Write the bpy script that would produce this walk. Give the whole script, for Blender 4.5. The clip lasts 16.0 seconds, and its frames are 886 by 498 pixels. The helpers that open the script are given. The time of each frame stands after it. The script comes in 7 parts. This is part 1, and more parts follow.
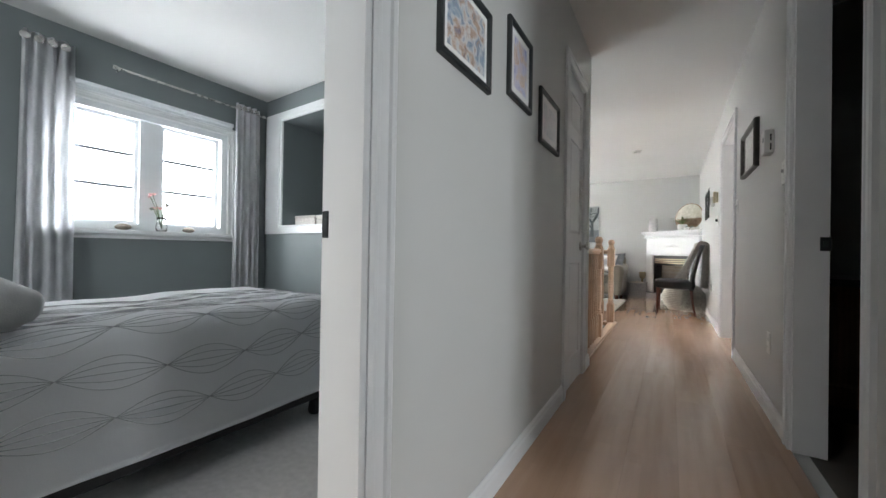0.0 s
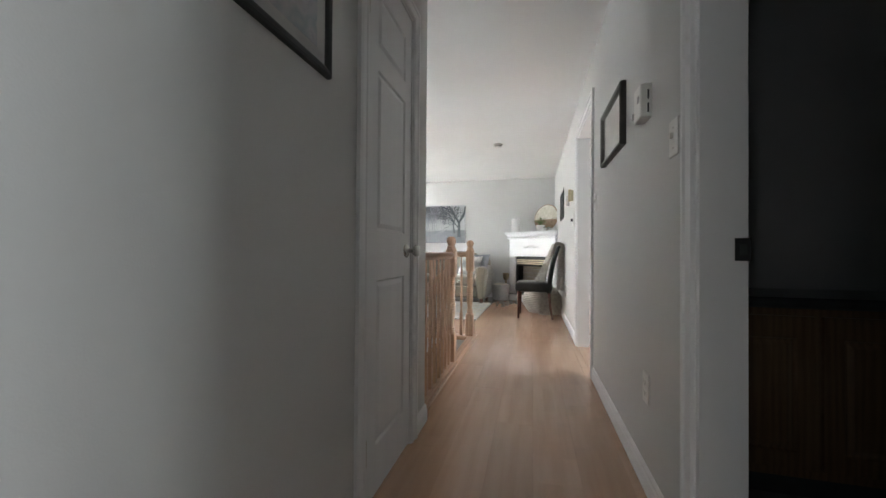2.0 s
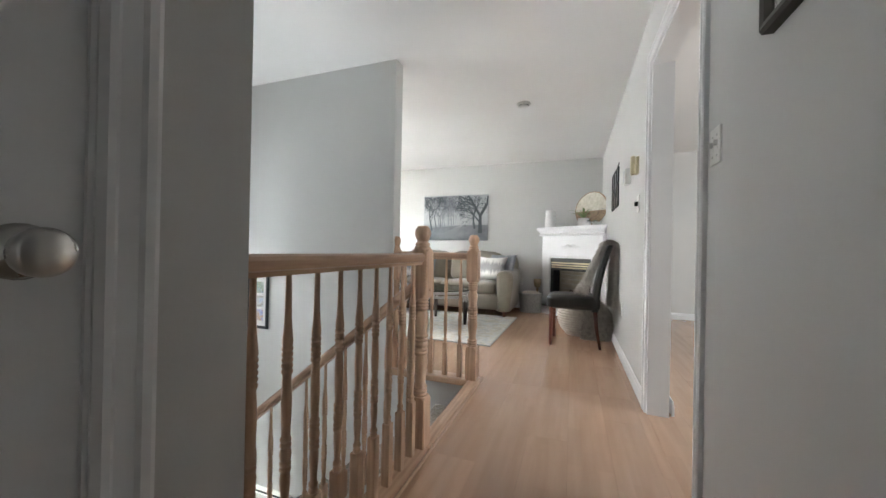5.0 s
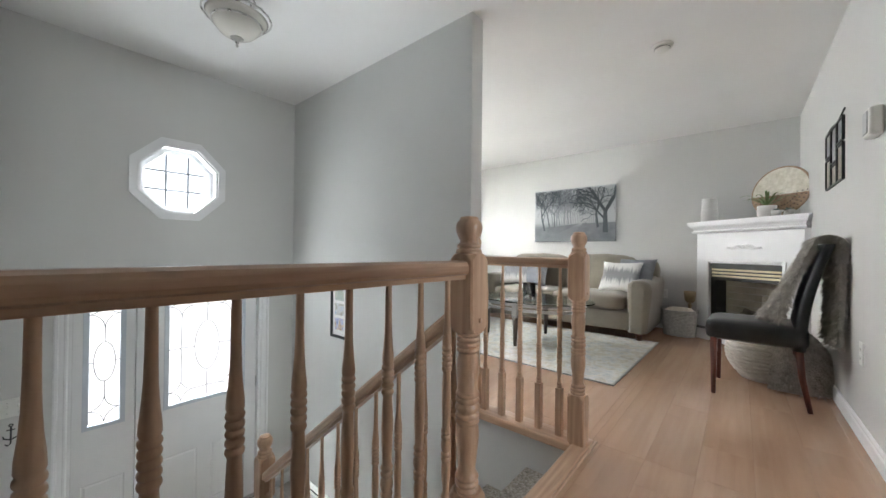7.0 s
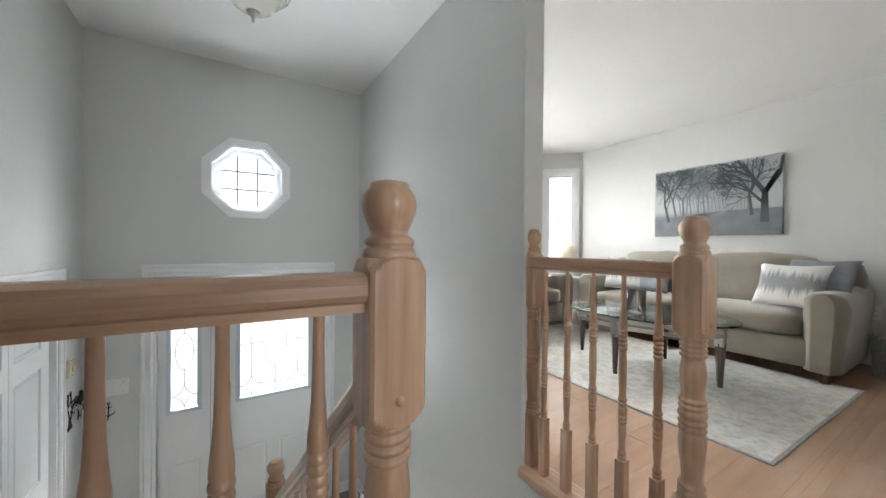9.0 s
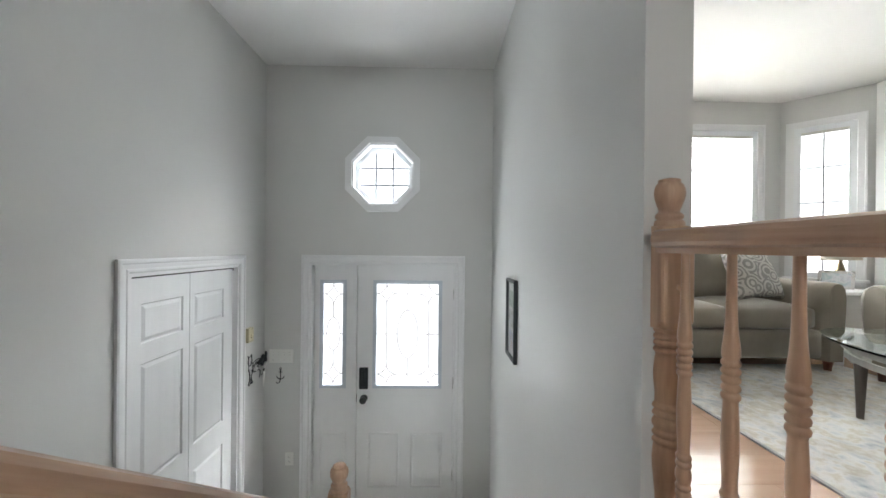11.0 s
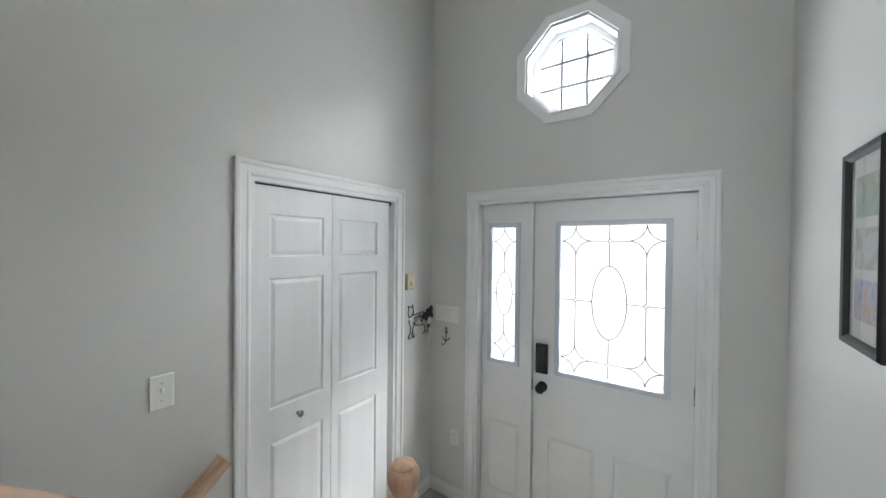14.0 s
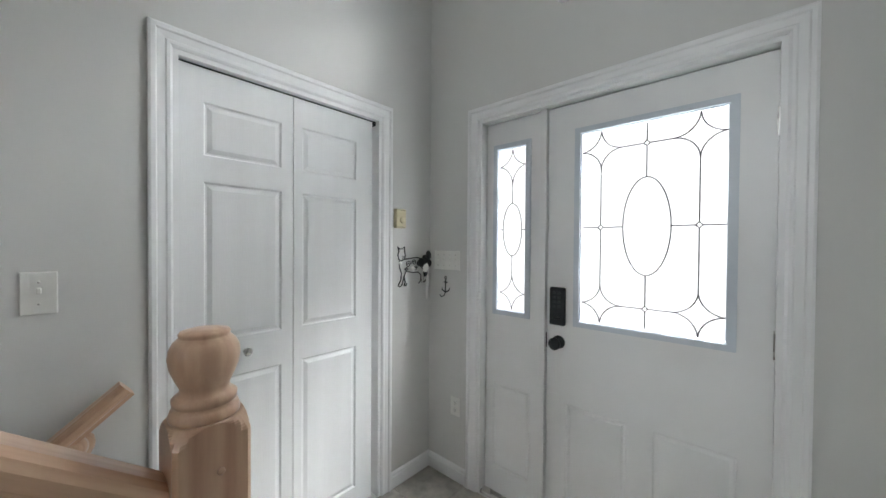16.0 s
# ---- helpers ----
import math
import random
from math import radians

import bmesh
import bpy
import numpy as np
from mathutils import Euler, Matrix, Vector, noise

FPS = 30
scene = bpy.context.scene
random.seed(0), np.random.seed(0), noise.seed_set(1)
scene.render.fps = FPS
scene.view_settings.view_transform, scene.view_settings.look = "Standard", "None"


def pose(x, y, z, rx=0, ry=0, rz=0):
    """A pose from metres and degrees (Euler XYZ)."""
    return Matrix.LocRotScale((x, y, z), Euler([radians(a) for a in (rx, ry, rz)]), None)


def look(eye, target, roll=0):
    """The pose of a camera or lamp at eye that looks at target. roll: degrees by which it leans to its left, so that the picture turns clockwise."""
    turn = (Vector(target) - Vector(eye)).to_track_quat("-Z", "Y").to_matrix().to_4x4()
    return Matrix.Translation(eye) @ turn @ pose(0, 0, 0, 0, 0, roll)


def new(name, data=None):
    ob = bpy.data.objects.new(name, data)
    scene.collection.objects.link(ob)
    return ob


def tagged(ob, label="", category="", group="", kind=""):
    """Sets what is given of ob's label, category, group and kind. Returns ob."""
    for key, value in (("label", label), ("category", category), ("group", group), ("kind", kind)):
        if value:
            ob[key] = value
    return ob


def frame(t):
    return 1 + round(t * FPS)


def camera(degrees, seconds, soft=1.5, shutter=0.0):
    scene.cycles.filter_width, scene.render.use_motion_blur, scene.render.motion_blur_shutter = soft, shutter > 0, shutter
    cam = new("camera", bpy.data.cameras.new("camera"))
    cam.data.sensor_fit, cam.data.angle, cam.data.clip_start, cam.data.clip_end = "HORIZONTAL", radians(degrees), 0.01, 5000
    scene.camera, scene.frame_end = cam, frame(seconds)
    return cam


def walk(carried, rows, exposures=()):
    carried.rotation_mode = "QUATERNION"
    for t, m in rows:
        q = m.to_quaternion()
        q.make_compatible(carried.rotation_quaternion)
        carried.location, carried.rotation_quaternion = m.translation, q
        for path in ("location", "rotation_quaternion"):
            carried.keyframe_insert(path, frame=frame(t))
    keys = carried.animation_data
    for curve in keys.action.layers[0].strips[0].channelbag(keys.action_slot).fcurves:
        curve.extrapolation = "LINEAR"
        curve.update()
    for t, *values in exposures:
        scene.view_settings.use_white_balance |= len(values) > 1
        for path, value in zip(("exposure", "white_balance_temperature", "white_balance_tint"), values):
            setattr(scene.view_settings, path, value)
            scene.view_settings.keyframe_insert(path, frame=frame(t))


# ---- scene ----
cam = camera(103.1, 16.0)
PATH = [
    (0, (-0.468, -0.644, 0.876), (-1.552, 1.036, 0.885), 0.9),
    (0.5, (-0.458, -0.41, 0.886), (-1.277, 1.414, 0.899), 0.6),
    (1, (-0.436, -0.131, 0.906), (-1.093, 1.758, 0.922), 0.4),
    (1.5, (-0.443, 0.156, 0.913), (-1.003, 2.076, 0.926), 0.4),
    (2, (-0.439, 0.444, 0.918), (-0.928, 2.383, 0.935), 0.4),
    (2.5, (-0.419, 0.716, 0.914), (-0.876, 2.663, 0.929), 0.4),
    (3, (-0.405, 0.946, 0.915), (-0.854, 2.895, 0.932), 0.4),
    (3.5, (-0.411, 1.169, 0.908), (-0.868, 3.116, 0.925), 0.5),
    (5.8, (-0.452, 2.077, 0.944), (-1.351, 3.863, 0.957), 0.7),
    (6, (-0.464, 2.147, 0.941), (-1.419, 3.903, 0.959), 0.5),
    (6.5, (-0.466, 2.3, 0.949), (-1.581, 3.96, 0.965), 0.6),
    (7, (-0.479, 2.471, 0.942), (-1.77, 3.998, 0.957), 0.6),
    (7.5, (-0.495, 2.639, 0.936), (-1.928, 4.034, 0.952), 0.5),
    (8, (-0.524, 2.824, 0.942), (-2.055, 4.111, 0.956), 0.6),
    (8.2, (-0.548, 2.874, 0.959), (-2.108, 4.125, 0.964), 0.6),
    (10.5, (-0.797, 3.608, 0.900), (-2.765, 3.969, 0.902), 0.6),
    (11, (-0.928, 3.732, 0.87), (-2.928, 3.768, 0.867), 0.6),
    (11.5, (-1.083, 3.838, 0.833), (-3.059, 3.528, 0.827), 0.6),
    (12, (-1.234, 3.856, 0.775), (-3.143, 3.258, 0.764), 0.6),
    (12.5, (-1.406, 3.842, 0.728), (-3.236, 3.035, 0.719), 0.6),
    (13, (-1.551, 3.825, 0.653), (-3.309, 2.87, 0.647), 0.6),
    (13.5, (-1.693, 3.824, 0.549), (-3.381, 2.751, 0.536), 0.7),
    (14, (-1.838, 3.861, 0.437), (-3.472, 2.708, 0.417), 0.6),
    (14.5, (-1.964, 3.848, 0.334), (-3.579, 2.668, 0.308), 0.6),
    (15, (-2.097, 3.855, 0.235), (-3.691, 2.648, 0.207), 0.6),
    (15.5, (-2.224, 3.863, 0.141), (-3.774, 2.6, 0.113), 0.4),
    (16, (-2.324, 3.844, 0.041), (-3.809, 2.505, 0.014), 0.4),
]
EXPOSURES = [(0, 1.32), (0.6, 1.15), (1.5, 1.15), (2.2, 1.42), (3, 1.5), (3.7, 1.58), (5.8, 0.95), (8, 1.0), (10.5, 0.9), (12.5, 0.95), (14, 0.9), (16, 0.85)]
walk(cam, [(t, look(eye, target, roll)) for t, eye, target, roll in PATH], EXPOSURES)

# ---- light ----
world = bpy.data.worlds.new("overcast_sky")
scene.world = world
world.use_nodes = True
wn = world.node_tree.nodes
sky = wn.new("ShaderNodeTexSky")
sky.sky_type = "NISHITA"
sky.sun_disc = False
sky.sun_elevation, sky.sun_rotation = radians(38), radians(200)
sky.air_density, sky.dust_density = 1.0, 5.0
world.node_tree.links.new(sky.outputs[0], wn["Background"].inputs[0])
wn["Background"].inputs[1].default_value = 0.12

sun = new("sun", bpy.data.lights.new("sun", "SUN"))
sun.data.energy, sun.data.angle, sun.data.color = 0.8, radians(15), (1, 0.97, 0.93)
sun.matrix_world = look((0, 0, 20), (-6, 8, 0))


def window_light(name, at, target, w, h, watts, colour=(0.90, 0.96, 1.0)):
    lamp = new(name, bpy.data.lights.new(name, "AREA"))
    lamp.data.shape, lamp.data.size, lamp.data.size_y = "RECTANGLE", w, h
    lamp.data.energy, lamp.data.color = watts, colour
    lamp.matrix_world = look(at, target)
    return lamp


# daylight just outside each pane of glass, facing in
window_light("daylight_bedroom_south", (-4.165, 0.19, 1.47), (0, 0.19, 1.47), 0.42, 0.82, 6.5)
window_light("daylight_bedroom_north", (-4.165, 0.782, 1.47), (0, 0.782, 1.47), 0.43, 0.82, 6.5)
# fill lamp in an added, unseen south window, to brighten the bed's side
window_light("bedroom_side_fill", (-2.0, -3.27, 1.5), (-2.0, 0, 1.5), 1.4, 1.1, 22)
window_light("daylight_octagon", (-4.07, 3.267, 1.495), (0, 3.267, 1.495), 0.48, 0.48, 0.6)
window_light("daylight_bay_front", (-4.60, 6.015, 1.365), (0, 6.015, 1.365), 1.93, 1.39, 55, (0.97, 0.985, 1.0))
window_light("daylight_bay_side", (-4.371, 7.585, 1.365), (-3.371, 6.562, 1.365), 0.32, 1.39, 1.0, (0.97, 0.985, 1.0))
window_light("daylight_dining", (4.1, 3.9, 1.5), (0.5, 3.9, 1.5), 1.75, 1.15, 58)
window_light("daylight_study", (3.58, -0.35, 1.5), (0.0, -0.35, 1.5), 1.35, 1.1, 35)
# high sky over the porch, and an added fill lamp aimed up from below
window_light("daylight_porch_sky", (-5.4, 3.3, 3.1), (-3.6, 3.3, 0.2), 2.8, 1.6, 680)
window_light("foyer_fill_from_below", (-5.2, 3.3, -1.5), (-3.9, 3.3, 0.2), 2.8, 1.2, 160)
window_light("daylight_bay_sky", (-6.2, 6.0, 3.4), (-3.4, 6.0, 0.8), 2.8, 1.5, 440, (0.97, 0.985, 1.0))

# ---- materials ----


def nodes_of(name):
    m = bpy.data.materials.new(name)
    m.use_nodes = True
    return m, m.node_tree.nodes, m.node_tree.links, m.node_tree.nodes["Principled BSDF"]


def surface(name, dark, light, scale=6.0, rough=0.6, bump=0.05, fine=120.0, metal=0.0, stretch=(1, 1, 1), rand=0.0, coat=0.0, sheen=0.0, detail=6.0, depth=0.002):
    """Two-scale noise between two colours, with a fine relief."""
    m, n, k, p = nodes_of(name)
    co = n.new("ShaderNodeTexCoord")
    mp = n.new("ShaderNodeMapping")
    mp.inputs["Scale"].default_value = stretch
    k.new(co.outputs["Object"], mp.inputs[0])
    src = mp.outputs[0]
    if rand:
        info = n.new("ShaderNodeObjectInfo")
        mul = n.new("ShaderNodeMath")
        mul.operation, mul.inputs[1].default_value = "MULTIPLY", 37.0
        k.new(info.outputs["Random"], mul.inputs[0])
        add = n.new("ShaderNodeVectorMath")
        k.new(src, add.inputs[0])
        k.new(mul.outputs[0], add.inputs[1])
        src = add.outputs[0]
    a, b = n.new("ShaderNodeTexNoise"), n.new("ShaderNodeTexNoise")
    a.inputs["Scale"].default_value, a.inputs["Detail"].default_value = scale, detail
    b.inputs["Scale"].default_value, b.inputs["Detail"].default_value = fine, 3
    k.new(src, a.inputs["Vector"])
    k.new(src, b.inputs["Vector"])
    ramp = n.new("ShaderNodeMapRange")
    ramp.inputs[1].default_value, ramp.inputs[2].default_value = 0.3, 0.7
    k.new(a.outputs[0], ramp.inputs[0])
    mix = n.new("ShaderNodeMix")
    mix.data_type = "RGBA"
    mix.inputs[6].default_value, mix.inputs[7].default_value = (*dark, 1), (*light, 1)
    k.new(ramp.outputs[0], mix.inputs[0])
    out = mix.outputs[2]
    if rand:
        hsv = n.new("ShaderNodeHueSaturation")
        mr = n.new("ShaderNodeMapRange")
        mr.inputs[3].default_value, mr.inputs[4].default_value = 1 - rand, 1 + rand
        k.new(info.outputs["Random"], mr.inputs[0])
        k.new(mr.outputs[0], hsv.inputs["Value"])
        k.new(out, hsv.inputs["Color"])
        out = hsv.outputs[0]
    k.new(out, p.inputs["Base Color"])
    rr = n.new("ShaderNodeMapRange")
    rr.inputs[3].default_value, rr.inputs[4].default_value = max(0.02, rough - 0.06), min(1, rough + 0.06)
    k.new(a.outputs[0], rr.inputs[0])
    k.new(rr.outputs[0], p.inputs["Roughness"])
    p.inputs["Metallic"].default_value = metal
    p.inputs["Coat Weight"].default_value = coat
    p.inputs["Coat Roughness"].default_value = 0.15
    p.inputs["Sheen Weight"].default_value = sheen
    if bump:
        bp = n.new("ShaderNodeBump")
        bp.inputs["Strength"].default_value, bp.inputs["Distance"].default_value = bump, depth
        k.new(b.outputs[0], bp.inputs["Height"])
        k.new(bp.outputs[0], p.inputs["Normal"])
    return m


def wood(name, dark, light, along="x", rough=0.35, scale=9.0, coat=0.15, rand=0.06, rings=0.5):
    """Grain drawn out along one axis, with wavy growth bands."""
    m, n, k, p = nodes_of(name)
    co, info = n.new("ShaderNodeTexCoord"), n.new("ShaderNodeObjectInfo")
    mp = n.new("ShaderNodeMapping")
    mp.inputs["Scale"].default_value = {"x": (0.07, 1, 1), "y": (1, 0.07, 1), "z": (1, 1, 0.07)}[along]
    k.new(co.outputs["Object"], mp.inputs[0])
    mul = n.new("ShaderNodeMath")
    mul.operation, mul.inputs[1].default_value = "MULTIPLY", 23.0
    k.new(info.outputs["Random"], mul.inputs[0])
    add = n.new("ShaderNodeVectorMath")
    k.new(mp.outputs[0], add.inputs[0])
    k.new(mul.outputs[0], add.inputs[1])
    a, b, c = n.new("ShaderNodeTexNoise"), n.new("ShaderNodeTexNoise"), n.new("ShaderNodeTexWave")
    a.inputs["Scale"].default_value, a.inputs["Detail"].default_value = scale * 12, 6
    b.inputs["Scale"].default_value, b.inputs["Detail"].default_value = scale, 3
    c.inputs["Scale"].default_value, c.inputs["Distortion"].default_value, c.inputs["Detail"].default_value = scale * 1.4, 9, 2
    c.bands_direction = {"x": "Y", "y": "X", "z": "X"}[along]
    for t in (a, b, c):
        k.new(add.outputs[0], t.inputs["Vector"])
    s1 = n.new("ShaderNodeMath")
    s1.operation, s1.inputs[1].default_value = "MULTIPLY_ADD", rings
    k.new(c.outputs["Fac"], s1.inputs[0])
    k.new(a.outputs[0], s1.inputs[2])
    s2 = n.new("ShaderNodeMath")
    s2.operation, s2.inputs[1].default_value = "MULTIPLY_ADD", 0.6
    k.new(b.outputs[0], s2.inputs[0])
    k.new(s1.outputs[0], s2.inputs[2])
    ramp = n.new("ShaderNodeMapRange")
    ramp.inputs[1].default_value, ramp.inputs[2].default_value = 0.55, 1.0 + rings * 0.7
    k.new(s2.outputs[0], ramp.inputs[0])
    mix = n.new("ShaderNodeMix")
    mix.data_type = "RGBA"
    mix.inputs[6].default_value, mix.inputs[7].default_value = (*dark, 1), (*light, 1)
    k.new(ramp.outputs[0], mix.inputs[0])
    hsv = n.new("ShaderNodeHueSaturation")
    mr = n.new("ShaderNodeMapRange")
    mr.inputs[3].default_value, mr.inputs[4].default_value = 1 - rand, 1 + rand
    k.new(info.outputs["Random"], mr.inputs[0])
    k.new(mr.outputs[0], hsv.inputs["Value"])
    k.new(mix.outputs[2], hsv.inputs["Color"])
    k.new(hsv.outputs[0], p.inputs["Base Color"])
    p.inputs["Roughness"].default_value = rough
    p.inputs["Coat Weight"].default_value = coat
    p.inputs["Coat Roughness"].default_value = 0.2
    bp = n.new("ShaderNodeBump")
    bp.inputs["Strength"].default_value, bp.inputs["Distance"].default_value = 0.12, 0.0008
    k.new(s2.outputs[0], bp.inputs["Height"])
    k.new(bp.outputs[0], p.inputs["Normal"])
    return m


def glass(name, rough=0.0, tint=(1, 1, 1)):
    m, n, k, p = nodes_of(name)
    p.inputs["Base Color"].default_value = (*tint, 1)
    p.inputs["Transmission Weight"].default_value = 1
    p.inputs["Roughness"].default_value = rough
    p.inputs["IOR"].default_value = 1.45
    return m


def glow(name, colour, strength):
    m, n, k, p = nodes_of(name)
    p.inputs["Base Color"].default_value = (0.02, 0.02, 0.02, 1)
    p.inputs["Emission Color"].default_value = (*colour, 1)
    p.inputs["Emission Strength"].default_value = strength
    return m


WALL = surface("greige_wall_paint", (0.60, 0.60, 0.585), (0.63, 0.63, 0.615), 1.3, 0.5, 0.12, 260)
CEIL = surface("ceiling_paint", (0.78, 0.775, 0.765), (0.82, 0.815, 0.805), 1.1, 0.7, 0.12, 200)
BEDWALL = surface("slate_grey_paint", (0.175, 0.198, 0.205), (0.195, 0.218, 0.225), 1.3, 0.55, 0.12, 260)
WHITE = surface("white_trim_paint", (0.76, 0.765, 0.77), (0.81, 0.815, 0.82), 3.0, 0.32, 0.02, 180)
DOORW = surface("white_door_grain", (0.74, 0.75, 0.755), (0.79, 0.80, 0.805), 3.0, 0.36, 0.22, 60, stretch=(4, 4, 0.25), depth=0.0012)
OAK = wood("oak_rail", (0.40, 0.236, 0.154), (0.59, 0.39, 0.26), "z", 0.30, 7.0, 0.25, rings=0.28)
OAKX = wood("oak_rail_x", (0.40, 0.236, 0.154), (0.59, 0.39, 0.26), "x", 0.30, 7.0, 0.25, rings=0.28)
OAKY = wood("oak_rail_y", (0.40, 0.236, 0.154), (0.59, 0.39, 0.26), "y", 0.30, 7.0, 0.25, rings=0.28)
PLANK = wood("laminate_plank", (0.455, 0.285, 0.19), (0.525, 0.345, 0.238), "y", 0.14, 2.2, 0.3, rand=0.02, rings=0.12)


def printed_strips(m, width, length, low, high):
    """Three printed strips to a laminate board, their tone changing from strip to strip."""
    n, k = m.node_tree.nodes, m.node_tree.links
    p = n["Principled BSDF"]
    base = p.inputs["Base Color"].links[0].from_socket
    co, mp, br, info = n.new("ShaderNodeTexCoord"), n.new("ShaderNodeMapping"), n.new("ShaderNodeTexBrick"), n.new("ShaderNodeObjectInfo")
    mp.inputs["Rotation"].default_value = (0, 0, radians(90))
    mp.inputs["Location"].default_value = (0.11, width / 2, 0)
    add, mul = n.new("ShaderNodeVectorMath"), n.new("ShaderNodeMath")
    mul.operation, mul.inputs[1].default_value = "MULTIPLY", 60.0 * width
    k.new(info.outputs["Random"], mul.inputs[0])
    com = n.new("ShaderNodeCombineXYZ")
    k.new(mul.outputs[0], com.inputs[0])
    k.new(co.outputs["Object"], mp.inputs[0])
    k.new(mp.outputs[0], add.inputs[0])
    k.new(com.outputs[0], add.inputs[1])
    k.new(add.outputs[0], br.inputs["Vector"])
    br.offset, br.offset_frequency = 0.37, 2
    br.inputs["Color1"].default_value, br.inputs["Color2"].default_value = (low, low, low, 1), (high, high, high, 1)
    br.inputs["Mortar"].default_value = (low, low, low, 1)
    br.inputs["Scale"].default_value, br.inputs["Mortar Size"].default_value = 1.0, 0.0006
    br.inputs["Brick Width"].default_value, br.inputs["Row Height"].default_value = length, width
    mx = n.new("ShaderNodeMix")
    mx.data_type, mx.blend_type = "RGBA", "MULTIPLY"
    mx.inputs[0].default_value = 1.0
    k.new(base, mx.inputs[6])
    k.new(br.outputs["Color"], mx.inputs[7])
    k.new(mx.outputs[2], p.inputs["Base Color"])


printed_strips(PLANK, 0.19 / 3, 0.34, 0.955, 1.03)
SUBFLOOR = surface("floor_joint", (0.36, 0.22, 0.14), (0.42, 0.27, 0.18), 8, 0.8, 0)
CARPET = surface("bedroom_carpet", (0.43, 0.415, 0.41), (0.55, 0.53, 0.52), 40, 0.95, 0.8, 380, depth=0.006, sheen=0.3)
BERBER = surface("speckled_stair_carpet", (0.16, 0.135, 0.11), (0.55, 0.50, 0.44), 95, 0.95, 0.9, 160, depth=0.006, sheen=0.2)
TILE = surface("foyer_tile", (0.29, 0.275, 0.245), (0.48, 0.455, 0.41), 14, 0.4, 0.08, 60, rand=0.08)
GROUT = surface("grout", (0.30, 0.28, 0.25), (0.36, 0.34, 0.31), 20, 0.9, 0.1)
PLASTIC = surface("white_plastic", (0.74, 0.74, 0.71), (0.78, 0.78, 0.75), 8, 0.3, 0.02)
ALMOND = surface("almond_plastic", (0.62, 0.56, 0.38), (0.68, 0.62, 0.43), 8, 0.35, 0.02)
STEEL = surface("brushed_nickel", (0.50, 0.49, 0.47), (0.60, 0.59, 0.57), 20, 0.28, 0.03, 300, metal=1.0)
BRASSD = surface("aged_brass", (0.30, 0.24, 0.15), (0.42, 0.34, 0.22), 20, 0.4, 0.05, metal=1.0)
BLACKM = surface("black_metal", (0.018, 0.02, 0.022), (0.035, 0.038, 0.04), 20, 0.42, 0.08, 200, metal=0.4)
BLACKF = surface("black_frame", (0.02, 0.024, 0.026), (0.035, 0.04, 0.042), 16, 0.45, 0.1, 200)
PANE = glass("clear_glass")
FROST = glass("privacy_glass", 0.0)
SKYGLOW = glow("overcast_distance", (0.97, 0.985, 1.0), 0.85)
# window bars: their shade against the bright sky is put into the colour
BARS = surface("backlit_vinyl_bar", (0.24, 0.265, 0.30), (0.30, 0.325, 0.36), 6, 0.4, 0.02)
CAMING = surface("lead_caming", (0.03, 0.03, 0.035), (0.07, 0.07, 0.075), 30, 0.45, 0.05, metal=0.7)
LITEF = surface("blue_grey_vinyl", (0.55, 0.60, 0.655), (0.61, 0.66, 0.715), 6, 0.35, 0.02)
LINER = surface("white_vinyl", (0.78, 0.80, 0.82), (0.82, 0.84, 0.86), 6, 0.35, 0.02)

# ---- building helpers ----


def add_box(bm, x0, x1, y0, y1, z0, z1, r=0.0, seg=1):
    m = Matrix.Translation(((x0 + x1) / 2, (y0 + y1) / 2, (z0 + z1) / 2)) @ Matrix.Diagonal((abs(x1 - x0), abs(y1 - y0), abs(z1 - z0), 1))
    got = bmesh.ops.create_cube(bm, size=1, matrix=m)
    if r:
        edges = {e for v in got["verts"] for e in v.link_edges}
        bmesh.ops.bevel(bm, geom=list(edges), offset=r, segments=seg, affect="EDGES", profile=0.5)
    return bm


def box(x0, x1, y0, y1, z0, z1, r=0.0, seg=1):
    return add_box(bmesh.new(), x0, x1, y0, y1, z0, z1, r, seg)


def add_lathe(bm, profile, at=(0, 0, 0), seg=20, m=None):
    """profile: rows of (radius, height), turned about z."""
    m = (m or Matrix()) @ Matrix.Translation(at) if m is None else m @ Matrix.Translation(at)
    rings = []
    for r, z in profile:
        if r < 1e-5:
            rings.append([bm.verts.new(m @ Vector((0, 0, z)))])
        else:
            rings.append([bm.verts.new(m @ Vector((r * math.cos(2 * math.pi * i / seg), r * math.sin(2 * math.pi * i / seg), z))) for i in range(seg)])
    for a, b in zip(rings, rings[1:]):
        for i in range(seg):
            j = (i + 1) % seg
            if len(a) == 1 and len(b) == 1:
                continue
            if len(a) == 1:
                f = bm.faces.new((a[0], b[j], b[i]))
            elif len(b) == 1:
                f = bm.faces.new((a[i], a[j], b[0]))
            else:
                f = bm.faces.new((a[i], a[j], b[j], b[i]))
            f.smooth = True
    if len(rings[0]) > 2:
        bm.faces.new(rings[0][::-1])
    if len(rings[-1]) > 2:
        bm.faces.new(rings[-1])
    return bm


def lathe(profile, at=(0, 0, 0), seg=20, m=None):
    return add_lathe(bmesh.new(), profile, at, seg, m)


